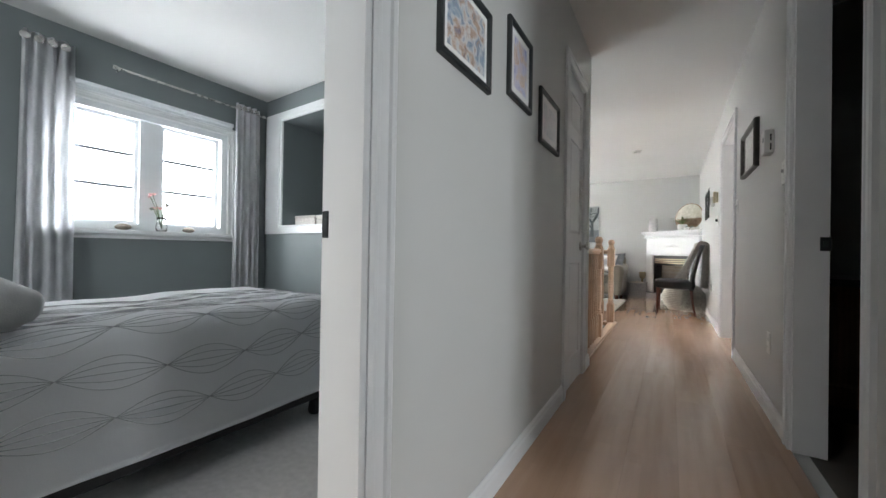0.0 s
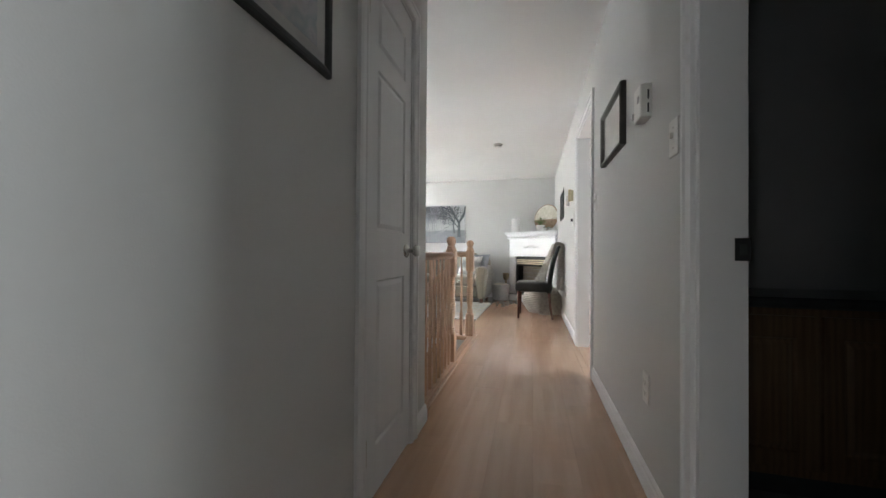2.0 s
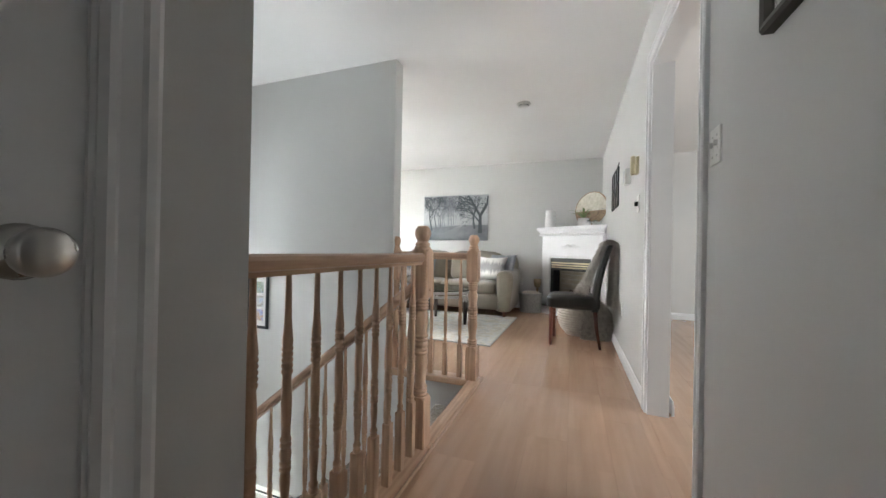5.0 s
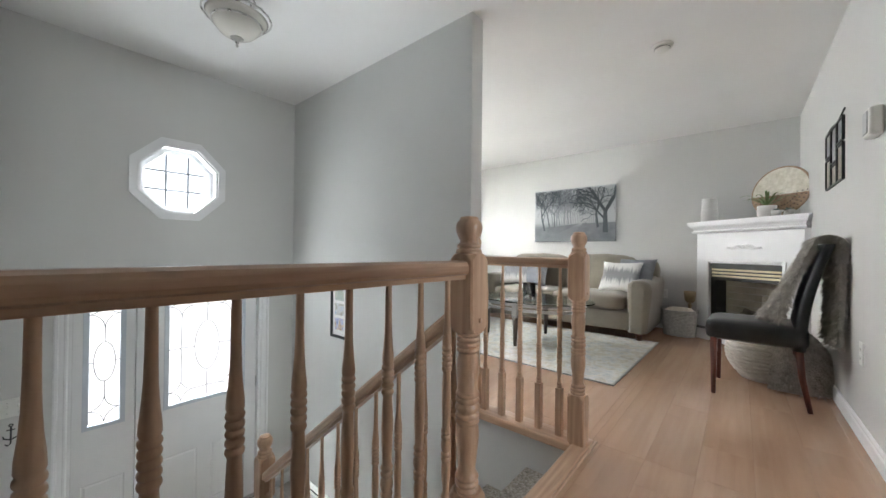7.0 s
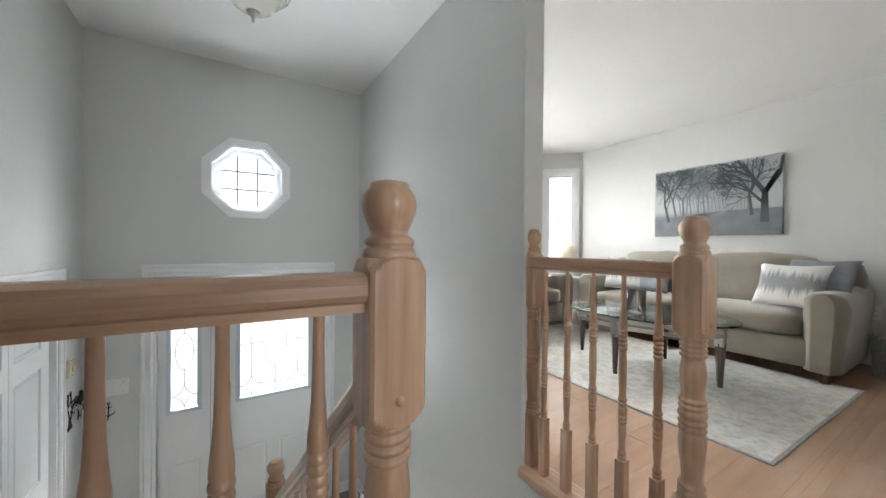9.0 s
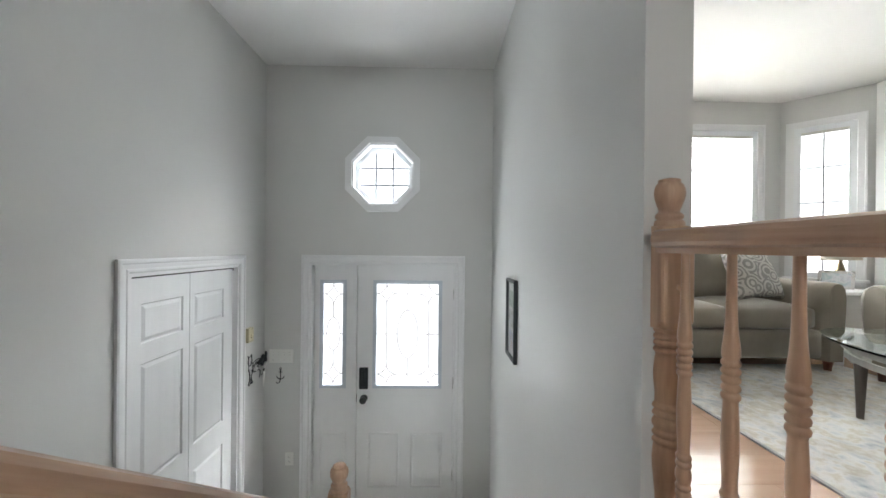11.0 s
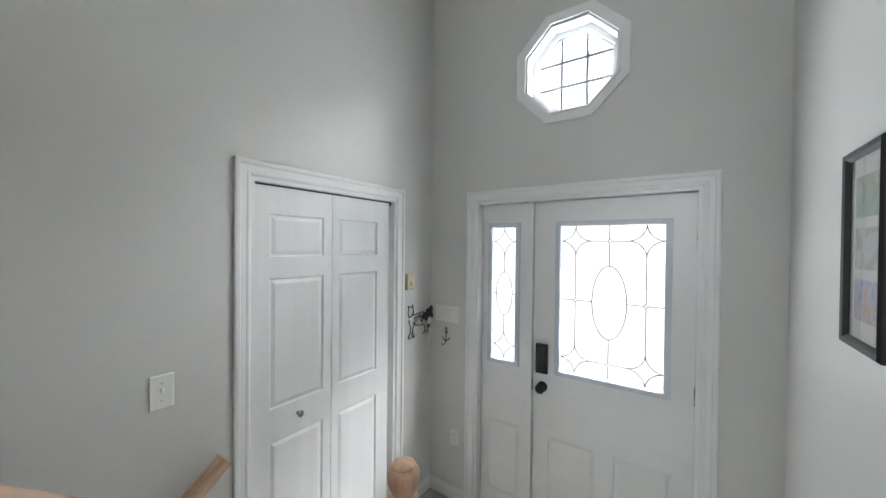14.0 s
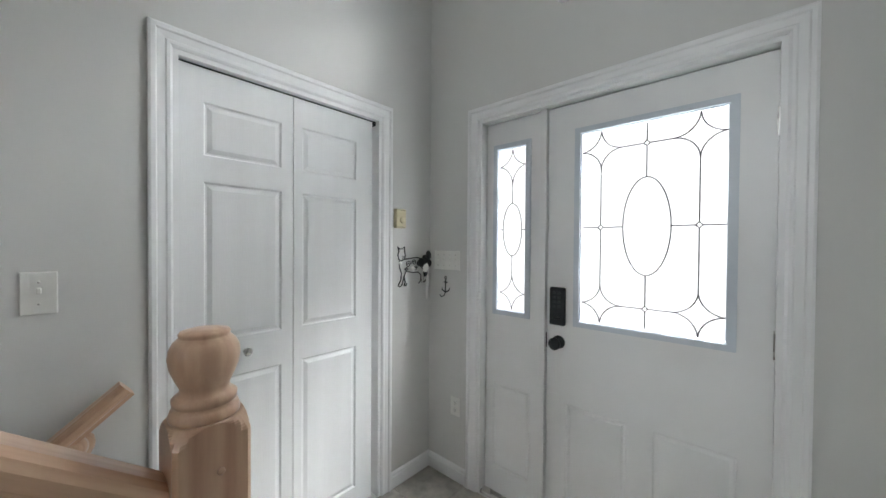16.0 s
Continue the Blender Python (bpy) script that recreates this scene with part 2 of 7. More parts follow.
def add_tube(bm, points, r, seg=8, cap=True):
    """A round bar along a row of points. r: one radius, or one for each point."""
    pts = [Vector(p) for p in points]
    rs = r if isinstance(r, (list, tuple)) else [r] * len(pts)
    rings, up = [], None
    for i, p in enumerate(pts):
        d = (pts[min(i + 1, len(pts) - 1)] - pts[max(i - 1, 0)]).normalized()
        if up is None:
            up = d.orthogonal().normalized()
        up = (up - d * up.dot(d)).normalized()
        side = d.cross(up)
        rings.append([bm.verts.new(p + rs[i] * (math.cos(2 * math.pi * j / seg) * up + math.sin(2 * math.pi * j / seg) * side)) for j in range(seg)])
    for a, b in zip(rings, rings[1:]):
        for j in range(seg):
            f = bm.faces.new((a[j], a[(j + 1) % seg], b[(j + 1) % seg], b[j]))
            f.smooth = True
    if cap:
        bm.faces.new(rings[0][::-1])
        bm.faces.new(rings[-1])
    return bm


def tube(points, r, seg=8):
    return add_tube(bmesh.new(), points, r, seg)


def add_extrude(bm, outline, m, depth):
    """A flat outline in its own x, y, thickened along its z and laid by m."""
    a = [bm.verts.new(m @ Vector((x, y, 0))) for x, y in outline]
    b = [bm.verts.new(m @ Vector((x, y, depth))) for x, y in outline]
    bm.faces.new(a[::-1])
    bm.faces.new(b)
    for i in range(len(a)):
        j = (i + 1) % len(a)
        bm.faces.new((a[i], a[j], b[j], b[i]))
    return bm


def soft_box(sx, sy, sz, r, puff=0.0, seg=4, n=6, m=None, crumple=0.0):
    """A cushion: a rounded box whose faces swell."""
    bm = bmesh.new()
    bmesh.ops.create_cube(bm, size=1)
    bmesh.ops.subdivide_edges(bm, edges=bm.edges[:], cuts=n, use_grid_fill=True)
    h = Vector((sx / 2, sy / 2, sz / 2))
    for v in bm.verts:
        q = v.co * 2
        px, py, pz = (1 - q.x ** 2), (1 - q.y ** 2), (1 - q.z ** 2)
        p = Vector((q.x * h.x, q.y * h.y, q.z * h.z))
        inner = Vector([max(-h[i] + r, min(h[i] - r, p[i])) for i in range(3)])
        d = p - inner
        if d.length > 1e-6:
            p = inner + d.normalized() * min(r, d.length)
        if puff:
            p.z += puff * q.z * px * py
            p.x += puff * 0.5 * q.x * py * pz
            p.y += puff * 0.5 * q.y * px * pz
        if crumple:
            p += crumple * noise.noise_vector(p * 9)
        v.co = p
    if m is not None:
        bmesh.ops.transform(bm, matrix=m, verts=bm.verts)
    for f in bm.faces:
        f.smooth = True
    return bm


def part(name, bm, material, parent=None, label="", kind="", m=None):
    """Links a bmesh as one mesh object under a thing or a part."""
    bmesh.ops.recalc_face_normals(bm, faces=bm.faces[:])
    me = bpy.data.meshes.new(name)
    bm.to_mesh(me)
    bm.free()
    me.materials.append(material)
    ob = new(name, me)
    if parent is not None:
        ob.parent = parent
    if m is not None:
        ob.matrix_basis = m
    return tagged(ob, label=label, kind=kind)


def thing(name, at, label, category, group="", kind="", rz=0.0):
    """An Empty at a thing's base, to parent its parts."""
    ob = new(name)
    ob.empty_display_size = 0.1
    ob.matrix_basis = pose(*at, 0, 0, rz)
    return tagged(ob, label, category, group, kind)


def setting(name, bm, material, label, category="wall"):
    return tagged(part(name, bm, material), label, category, kind="structure")


def cut(lo, hi, holes):
    """A rectangle (a0, b0)-(a1, b1) less rectangular holes, as rectangles."""
    xs = sorted({lo[0], hi[0], *[min(max(v, lo[0]), hi[0]) for h in holes for v in (h[0], h[1])]})
    out = []
    for x0, x1 in zip(xs, xs[1:]):
        spans, z = [], lo[1]
        for h in sorted((h for h in holes if h[0] <= x0 and h[1] >= x1), key=lambda h: h[2]):
            if h[2] > z:
                spans.append((z, h[2]))
            z = max(z, h[3])
        if z < hi[1]:
            spans.append((z, hi[1]))
        out += [(x0, x1, a, b) for a, b in spans]
    return out


def panel(bm, lo, hi, holes, t0, t1, place):
    """One closed slab with rectangular holes; place(a, z, t) lays it in the world."""
    clamp = lambda v, i: min(max(v, lo[i]), hi[i])
    xs = sorted({lo[0], hi[0], *[clamp(v, 0) for h in holes for v in h[:2]]})
    zs = sorted({lo[1], hi[1], *[clamp(v, 1) for h in holes for v in h[2:]]})
    solid = {(i, j) for i in range(len(xs) - 1) for j in range(len(zs) - 1)
             if not any(h[0] < (xs[i] + xs[i + 1]) / 2 < h[1] and h[2] < (zs[j] + zs[j + 1]) / 2 < h[3] for h in holes)}
    made = {}

    def v(i, j, t):
        if (i, j, t) not in made:
            made[i, j, t] = bm.verts.new(place(xs[i], zs[j], (t0, t1)[t]))
        return made[i, j, t]
    for i, j in solid:
        ring = [(i, j), (i + 1, j), (i + 1, j + 1), (i, j + 1)]
        for t in (0, 1):
            bm.faces.new([v(a, b, t) for a, b in ring])
        for (a, b), n in zip(zip(ring, ring[1:] + ring[:1]), ((i, j - 1), (i + 1, j), (i, j + 1), (i - 1, j))):
            if n not in solid:
                bm.faces.new((v(*a, 0), v(*b, 0), v(*b, 1), v(*a, 1)))
    return bm


def wall_x(x0, x1, y0, y1, z0, z1, holes=()):
    """A wall that faces along x; holes: (y0, y1, z0, z1)."""
    return panel(bmesh.new(), (y0, z0), (y1, z1), holes, x0, x1, lambda a, z, t: (t, a, z))


def wall_y(y0, y1, x0, x1, z0, z1, holes=()):
    return panel(bmesh.new(), (x0, z0), (x1, z1), holes, y0, y1, lambda a, z, t: (a, t, z))


CASING = [(0.0, 0.0), (0.070, 0.0), (0.070, 0.014), (0.062, 0.018), (0.050, 0.018), (0.045, 0.012), (0.022, 0.010), (0.017, 0.013), (0.008, 0.013), (0.0, 0.006)]
BASEBOARD = [(0.0, 0.0), (0.013, 0.0), (0.013, 0.062), (0.009, 0.070), (0.009, 0.082), (0.004, 0.092), (0.0, 0.092)]


def mould(profile, path, out, up):
    """Sweep a profile (distance along side, height along out) round a path with mitred corners. The side points away from the inside."""
    bm = bmesh.new()
    rings = []
    pts = [Vector(p) for p in path]
    n = Vector(out)
    for i, p in enumerate(pts):
        d0 = (pts[i] - pts[i - 1]).normalized() if i else (pts[1] - pts[0]).normalized()
        d1 = (pts[i + 1] - pts[i]).normalized() if i + 1 < len(pts) else d0
        s0, s1 = d0.cross(n) * up, d1.cross(n) * up
        s = (s0 + s1).normalized()
        s /= max(0.3, s.dot(s0))
        rings.append([bm.verts.new(p + s * a + n * b) for a, b in profile])
    for a, b in zip(rings, rings[1:]):
        for j in range(len(profile)):
            k2 = (j + 1) % len(profile)
            bm.faces.new((a[j], a[k2], b[k2], b[j]))
    bm.faces.new(rings[0][::-1])
    bm.faces.new(rings[-1])
    return bm


def casing(name, axis, at, side, a0, a1, z0, z1, label="white painted moulded door casing", sill=False):
    """Casing round an opening a0-a1, z0-z1 on the wall face at; side: the way the face looks."""
    if axis == "x":
        out, P3 = (side, 0, 0), lambda a, z: (at, a, z)
    else:
        out, P3 = (0, side, 0), lambda a, z: (a, at, z)
    path = [P3(a0, z0), P3(a0, z1), P3(a1, z1), P3(a1, z0)]
    if sill:
        path.append(P3(a0, z0))
        path = [P3((a0 + a1) / 2, z0)] + path[:4] + [P3((a0 + a1) / 2, z0)]
    d0 = (Vector(path[1]) - Vector(path[0])).cross(Vector(out))
    centre = Vector(P3((a0 + a1) / 2, (z0 + z1) / 2))
    ref = Vector(path[0]) - centre if not sill else Vector((0, 0, -1))
    up = 1 if d0.dot(ref) > 0 else -1
    return tagged(part(name, mould(CASING, path, out, up), WHITE), label, "trim", kind="structure")


def skirting(path, up=1):
    """Baseboard along a floor path; it stands to the room's side."""
    bm = bmesh.new()
    pts = [Vector(p) for p in path]
    rings = []
    z = Vector((0, 0, 1))
    for i, p in enumerate(pts):
        d0 = (pts[i] - pts[i - 1]).normalized() if i else (pts[1] - pts[0]).normalized()
        d1 = (pts[i + 1] - pts[i]).normalized() if i + 1 < len(pts) else d0
        s0, s1 = d0.cross(z) * up, d1.cross(z) * up
        s = (s0 + s1).normalized()
        s /= max(0.3, s.dot(s0))
        rings.append([bm.verts.new(p + s * a + z * b) for a, b in BASEBOARD])
    for a, b in zip(rings, rings[1:]):
        for j in range(len(BASEBOARD)):
            k2 = (j + 1) % len(BASEBOARD)
            bm.faces.new((a[j], a[k2], b[k2], b[j]))
    bm.faces.new(rings[0][::-1])
    bm.faces.new(rings[-1])
    return tagged(part("baseboard", bm, WHITE), "white painted moulded baseboard along the wall", "trim", kind="structure")


# ---- the shell ----
H = 2.41          # ceiling
XL, XR = -1.0, 0.0
FW = -3.935       # inner face of the front wall
BW = -4.05        # inner face of the bedroom's window wall
YS, YN = 2.28, 4.208   # stairwell's south and north faces
FAR = 7.71
ZF = -1.37        # foyer floor
RISE, GOING, XT = 0.1957, 0.244, -1.085

setting("wall_hall_west", wall_x(XL - 0.12, XL, -1.7, YS, 0, H, [(-0.92, -0.11, 0, 2.04), (1.565, 2.048, 0, 2.035)]), WALL, "pale greige painted hallway wall")
setting("wall_hall_east", wall_x(XR, XR + 0.106, -1.7, FAR, -0.2, H, [(-0.22, 0.58, -0.01, 2.05), (0.845, 1.55, -0.01, 2.05), (3.27, 4.14, -0.01, 2.06)]), WALL, "pale greige painted long hallway wall")
setting("wall_hall_south", wall_y(-1.82, -1.7, XL - 0.12, XR + 0.13, 0, H), WALL, "pale greige wall closing the hallway")
setting("wall_foyer_south", wall_y(YS - 0.12, YS, FW - 0.12, XL - 0.12, -2.9, H, [(-3.545, -2.612, ZF, 0.735)]), WALL, "pale greige painted tall foyer wall")
setting("wall_stairs_north", wall_y(YN, YN + 0.112, FW - 0.12, -1.73, -2.9, H), WALL, "pale greige painted tall stairwell wall")
setting("wall_stairs_north_low", wall_y(YN, YN + 0.12, -1.73, -0.9, -2.9, -0.03), WALL, "pale greige wall under the balcony rail")
setting("wall_stairs_east", wall_x(-0.95, -0.83, YS - 0.12, YN + 0.12, -2.9, -0.26), WALL, "pale greige wall under the landing")
setting("wall_far", wall_y(FAR, FAR + 0.13, -4.05, 4.1, -0.2, H), WALL, "pale greige painted living room end wall")


def octagon(r):
    """Corners of an octagon by its apothem, as (y, z) round the middle."""
    c = r / math.cos(math.pi / 8)
    return [(c * math.cos(math.pi / 8 + i * math.pi / 4), c * math.sin(math.pi / 8 + i * math.pi / 4)) for i in range(8)]


OY, OZ = 3.267, 1.495


def front_wall():
    bm = bmesh.new()
    q = 0.30
    panel(bm, (YS - 0.12, -2.9), (YN + 0.12, H), [(2.66, 3.92, ZF, 0.735), (OY - q, OY + q, OZ - q, OZ + q)], FW - 0.14, FW, lambda a, z, t: (t, a, z))
    inner = octagon(0.262)
    x0, x1 = FW - 0.14, FW

    def both(y, z):
        return bm.verts.new((x0, OY + y, OZ + z)), bm.verts.new((x1, OY + y, OZ + z))
    ins = [both(*p) for p in inner]
    outs = []
    for y, z in inner:
        s = q / max(abs(y), abs(z))
        outs.append(both(y * s, z * s))
    for i in range(8):
        j = (i + 1) % 8
        mid = [both(math.copysign(q, inner[i][0]), math.copysign(q, inner[i][1]))] if i % 2 == 0 else []
        for side in (0, 1):
            bm.faces.new([ins[i][side], outs[i][side], *[c[side] for c in mid], outs[j][side], ins[j][side]])
        bm.faces.new((ins[i][0], ins[j][0], ins[j][1], ins[i][1]))
    return bm


setting("wall_front", front_wall(), WALL, "pale greige painted foyer wall above the entry")

# bedroom
setting("wall_bedroom_west", wall_x(BW - 0.16, BW, -3.2, 1.57, 0, H, [(-0.08, 1.06, 1.0, 1.94)]), BEDWALL, "slate grey painted bedroom window wall")
setting("wall_bedroom_north", wall_y(1.45, 1.57, BW, XL - 0.12, 0, H, [(-3.75, -2.55, 1.09, 2.15)]), BEDWALL, "slate grey painted bedroom wall with a recess")
# the hole in this wall is made up, to let the fill lamp in
setting("wall_bedroom_south", wall_y(-3.32, -3.2, BW - 0.16, XL, 0, H, [(-2.7, -1.3, 0.95, 2.05)]), BEDWALL, "slate grey painted bedroom wall")
setting("wall_bedroom_east", wall_x(XL - 0.124, XL - 0.12, -3.2, 1.45, 0, H, [(-0.99, -0.04, 0, 2.11)]), BEDWALL, "slate grey painted bedroom wall beside the door")
setting("wall_recess", wall_y(2.06, 2.10, -3.9, -2.5, 0.98, 2.2), BEDWALL, "slate grey painted back of the wall recess")
bm = box(-3.75, -2.55, 1.57, 2.06, 1.05, 1.09)
add_box(bm, -3.75, -2.55, 1.57, 2.06, 2.15, 2.19)
add_box(bm, -3.79, -3.75, 1.57, 2.06, 1.05, 2.19)
add_box(bm, -2.55, -2.51, 1.57, 2.06, 1.05, 2.19)
setting("wall_recess_lining", bm, BEDWALL, "slate grey painted lining of the wall recess")
setting("carpet_floor", box(BW - 0.16, XL - 0.06, -3.32, 1.57, -0.2, 0.0), CARPET, "grey cut pile carpet covering the bedroom", "floor")

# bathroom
# the dimness of the unlit room is put into this wall grey
BATHW = surface("unlit_bath_wall_grey", (0.30, 0.31, 0.31), (0.34, 0.35, 0.35), 2, 0.6, 0.1)
setting("wall_bath_north", wall_y(2.42, 2.52, 0.10, 2.6, 0, H), BATHW, "bathroom wall with the unlit room's dimness in its grey")
setting("wall_bath_south", wall_y(0.66, 0.74, 0.10, 2.6, 0, H), BATHW, "bathroom wall with the unlit room's dimness in its grey")
setting("wall_bath_east", wall_x(2.5, 2.6, 0.66, 2.52, 0, H), BATHW, "bathroom wall with the unlit room's dimness in its grey")
setting("wall_bath_west", wall_x(0.106, 0.11, 0.74, 2.42, 0, H, [(0.78, 1.62, -0.01, 2.12)]), BATHW, "bathroom wall with the unlit room's dimness in its grey")
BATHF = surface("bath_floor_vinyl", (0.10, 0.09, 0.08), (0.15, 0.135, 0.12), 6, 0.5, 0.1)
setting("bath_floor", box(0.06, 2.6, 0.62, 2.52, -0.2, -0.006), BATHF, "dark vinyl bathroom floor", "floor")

# second bedroom, behind the walker
setting("wall_study_north", wall_y(0.60, 0.66, 0.10, 3.6, 0, H), WALL, "pale grey wall of the second bedroom")
setting("wall_study_south", wall_y(-2.6, -2.5, 0.10, 3.6, 0, H), WALL, "pale grey wall of the second bedroom")
setting("wall_study_east", wall_x(3.5, 3.6, -2.6, 0.66, 0, H, [(-1.05, 0.35, 0.95, 2.1)]), WALL, "pale grey wall with the second bedroom window")
setting("study_floor", box(0.06, 3.6, -2.6, 0.62, -0.2, 0.0), CARPET, "grey carpet in the second bedroom", "floor")

# dining side
setting("wall_dining_east", wall_x(4.0, 4.13, 2.52, FAR, 0, H, [(3.0, 4.8, 0.9, 2.1)]), WALL, "pale grey dining room wall with a window")
setting("wall_dining_south", wall_y(2.52, 2.62, 0.10, 4.13, 0, H), WALL, "pale grey dining room wall")

# bay
BA, BB = Vector((-4.50, 7.27, 0)), Vector((-4.05, FAR, 0))
setting("wall_bay_front", wall_x(-4.66, -4.50, 4.80, 7.27, -0.2, H, [(5.0, 7.03, 0.62, 2.11)]), WALL, "pale cream painted bay wall", )


def slanted(p, q, hole):
    """A wall between two floor points, with one hole (share along it, height)."""
    bm = bmesh.new()
    d = q - p
    length = d.length
    panel(bm, (0, -0.2), (length, H), [hole] if hole else [], 0, 0.13, lambda a, z, t: (a, t, z))
    bmesh.ops.transform(bm, matrix=Matrix.Translation(p) @ Matrix.Rotation(math.atan2(d.y, d.x), 4, "Z"), verts=bm.verts)
    return bm


setting("wall_bay_side", slanted(BA, BB, (0.10, 0.52, 0.62, 2.11)), WALL, "pale cream painted slanted bay wall")
setting("wall_bay_side_south", slanted(Vector((-4.05, 4.37, 0)), Vector((-4.50, 4.80, 0)), None), WALL, "pale cream painted slanted bay wall")

bm = box(-4.2, 4.2, -3.4, 4.34, H, H + 0.1)
add_box(bm, -4.7, 4.2, 4.34, 7.9, H, H + 0.1)
setting("ceiling", bm, CEIL, "smooth off-white painted ceiling", "ceiling")

# floors
bm = box(XL - 0.05, XR, -1.82, YN + 0.1, -0.25, -0.012)
add_box(bm, -1.73, XR, YN + 0.1, FAR, -0.25, -0.012)
add_box(bm, -4.7, -1.73, YN + 0.1, FAR, -0.25, -0.012)
add_box(bm, XR, 4.1, 2.52, FAR, -0.25, -0.012)
floor = setting("floor", bm, SUBFLOOR, "honey coloured laminate plank floor", "floor")
foyer = setting("foyer_floor", box(FW - 0.1, -2.50, YS - 0.1, YN, ZF - 0.2, ZF - 0.006), GROUT, "grey beige tiled foyer floor", "floor")
setting("lower_floor", box(-2.6, -0.8, YS - 0.1, YN, -2.95, -2.74), CARPET, "carpeted lower landing", "floor")
setting("foyer_closet", wall_y(1.62, 1.68, -3.7, -2.5, ZF, 0.9), WALL, "pale closet back wall")

# ---- trim ----
casing("trim_bedroom_door", "x", XL, 1, -0.92, -0.11, 0, 2.04)
casing("trim_closet_door", "x", XL, 1, 1.565, 2.048, 0, 2.035)
casing("trim_bath_door", "x", XR, -1, 0.845, 1.55, 0, 2.05)
casing("trim_dining_opening", "x", XR, -1, 3.27, 4.14, 0, 2.06)
casing("trim_bifold", "y", YS, 1, -3.545, -2.612, ZF, 0.735)
casing("trim_entry", "x", FW, 1, 2.66, 3.905, ZF, 0.735)


def jamb(name, axis, w0, w1, a0, a1, z0, z1, t=0.018, label="white painted door jamb", mat=None):
    bm = bmesh.new()
    for p in ((a0, a0 + t, z0, z1), (a1 - t, a1, z0, z1), (a0 + t, a1 - t, z1 - t, z1)):
        if axis == "x":
            add_box(bm, w0, w1, *p)
        else:
            add_box(bm, p[0], p[1], w0, w1, p[2], p[3])
    return tagged(part(name, bm, mat or WHITE), label, "trim", kind="structure")


jamb("jamb_bedroom_door", "x", XL - 0.125, XL + 0.001, -0.92, -0.11, 0, 2.04)
jamb("jamb_bath_door", "x", XR - 0.001, XR + 0.111, 0.845, 1.55, 0, 2.05)
casing("trim_study_door", "x", XR, -1, -0.22, 0.58, 0, 2.05)
jamb("jamb_study_door", "x", XR - 0.001, XR + 0.111, -0.22, 0.58, 0, 2.05)
jamb("jamb_dining", "x", XR - 0.001, XR + 0.111, 3.27, 4.14, 0, 2.06)
jamb("jamb_bifold", "y", YS - 0.12, YS + 0.001, -3.545, -2.612, ZF, 0.735)
jamb("jamb_closet", "x", XL - 0.12, XL + 0.001, 1.565, 2.048, 0, 2.035, 0.006)
for y, x, w2 in ((-0.128, XL - 0.113, 0.010), (1.530, XR + 0.098, 0.018)):
    s = thing("strike_plate", (x, y, 0.93), "dark metal strike plate let into the door jamb", "strike plate")
    part("plate", box(-w2, w2, -0.002, 0.002, -0.03, 0.03, 0.001), BLACKM, s)
    part("latch_hole", box(-0.008, 0.008, -0.0035, -0.002, -0.014, 0.014), BLACKF, s)

skirting([(XL, -0.035, 0), (XL, 1.49, 0)], 1)
skirting([(XL, 2.12, 0), (XL, YS, 0), (XL - 0.07, YS, 0)], 1)
skirting([(XR, 0.775, 0), (XR, 0.655, 0)], 1)
skirting([(XR, -0.295, 0), (XR, -1.7, 0), (XL, -1.7, 0), (XL, -0.995, 0)], 1)
skirting([(XR, 3.195, 0), (XR, 1.625, 0)], 1)
skirting([(XR, FAR, 0), (XR, 4.215, 0)], 1)
skirting([(XR, FAR, 0), (BB.x, BB.y, 0), (BA.x, BA.y, 0), (-4.5, 4.8, 0)], -1)
skirting([(-1.73, 4.32, 0), (-4.05, 4.32, 0)], -1)
skirting([(-1.73, YN + 0.07, 0), (-1.73, 4.32, 0)], 1)
skirting([(4.0, FAR, 0), (0.13, FAR, 0), (0.13, 4.15, 0)], -1)
skirting([(FW, 2.585, ZF), (FW, YS, ZF), (-3.615, YS, ZF)], -1)
skirting([(FW, 3.98, ZF), (FW, YN, ZF), (-2.55, YN, ZF)], 1)
skirting([(BW, 1.45, 0), (XL - 0.124, 1.45, 0)], 1)
skirting([(BW, -3.2, 0), (BW, 1.45, 0)], 1)

# ---- stairs ----
def flight(name, x0, step, z0, drop, count, y0, y1, bottom, label):
    """Carpeted steps with rounded noses, and their block down to the floor below."""
    bm = bmesh.new()
    for i in range(count):
        a, b = x0 + step * i, x0 + step * (i + 1)
        lo, hi = min(a, b), max(a, b)
        z = z0 - drop * (i + 1)
        nose = 0.022 if step < 0 else -0.022
        add_box(bm, min(lo, b - 0 * nose), hi, y0, y1, bottom, z - 0.03)
        n0, n1 = (lo - 0.022, hi) if step < 0 else (lo, hi + 0.022)
        add_box(bm, n0, n1, y0, y1, z - 0.035, z, 0.012, 2)
    return tagged(part(name, bm, BERBER), label, "stairs", kind="structure")


flight("stairs_up", XT, -GOING, 0, RISE, 6, 3.36, YN - 0.002, ZF - 0.05, "speckled beige carpeted stairs with six treads")
flight("stairs_down", -2.50, 0.235, ZF, 0.195, 6, YS + 0.002, 3.30, -2.8, "speckled beige carpeted stairs down to the lower level")
bm = bmesh.new()
xb = XT - 6 * GOING
add_extrude(bm, [(XT + 0.02, 0.0), (XT + 0.02, -2.8), (xb, -2.8), (xb, -6 * RISE - 0.02)], Matrix(((1, 0, 0, 0), (0, 0, -1, 3.36), (0, 1, 0, 0), (0, 0, 0, 1))), 0.055)
setting("stair_side_wall", bm, WALL, "pale greige wall under the stair side")
ob = part("stair_nosing", box(XT - 0.025, -1.03, 3.30, 4.31, -0.03, 0.012, 0.01, 3), OAKY)
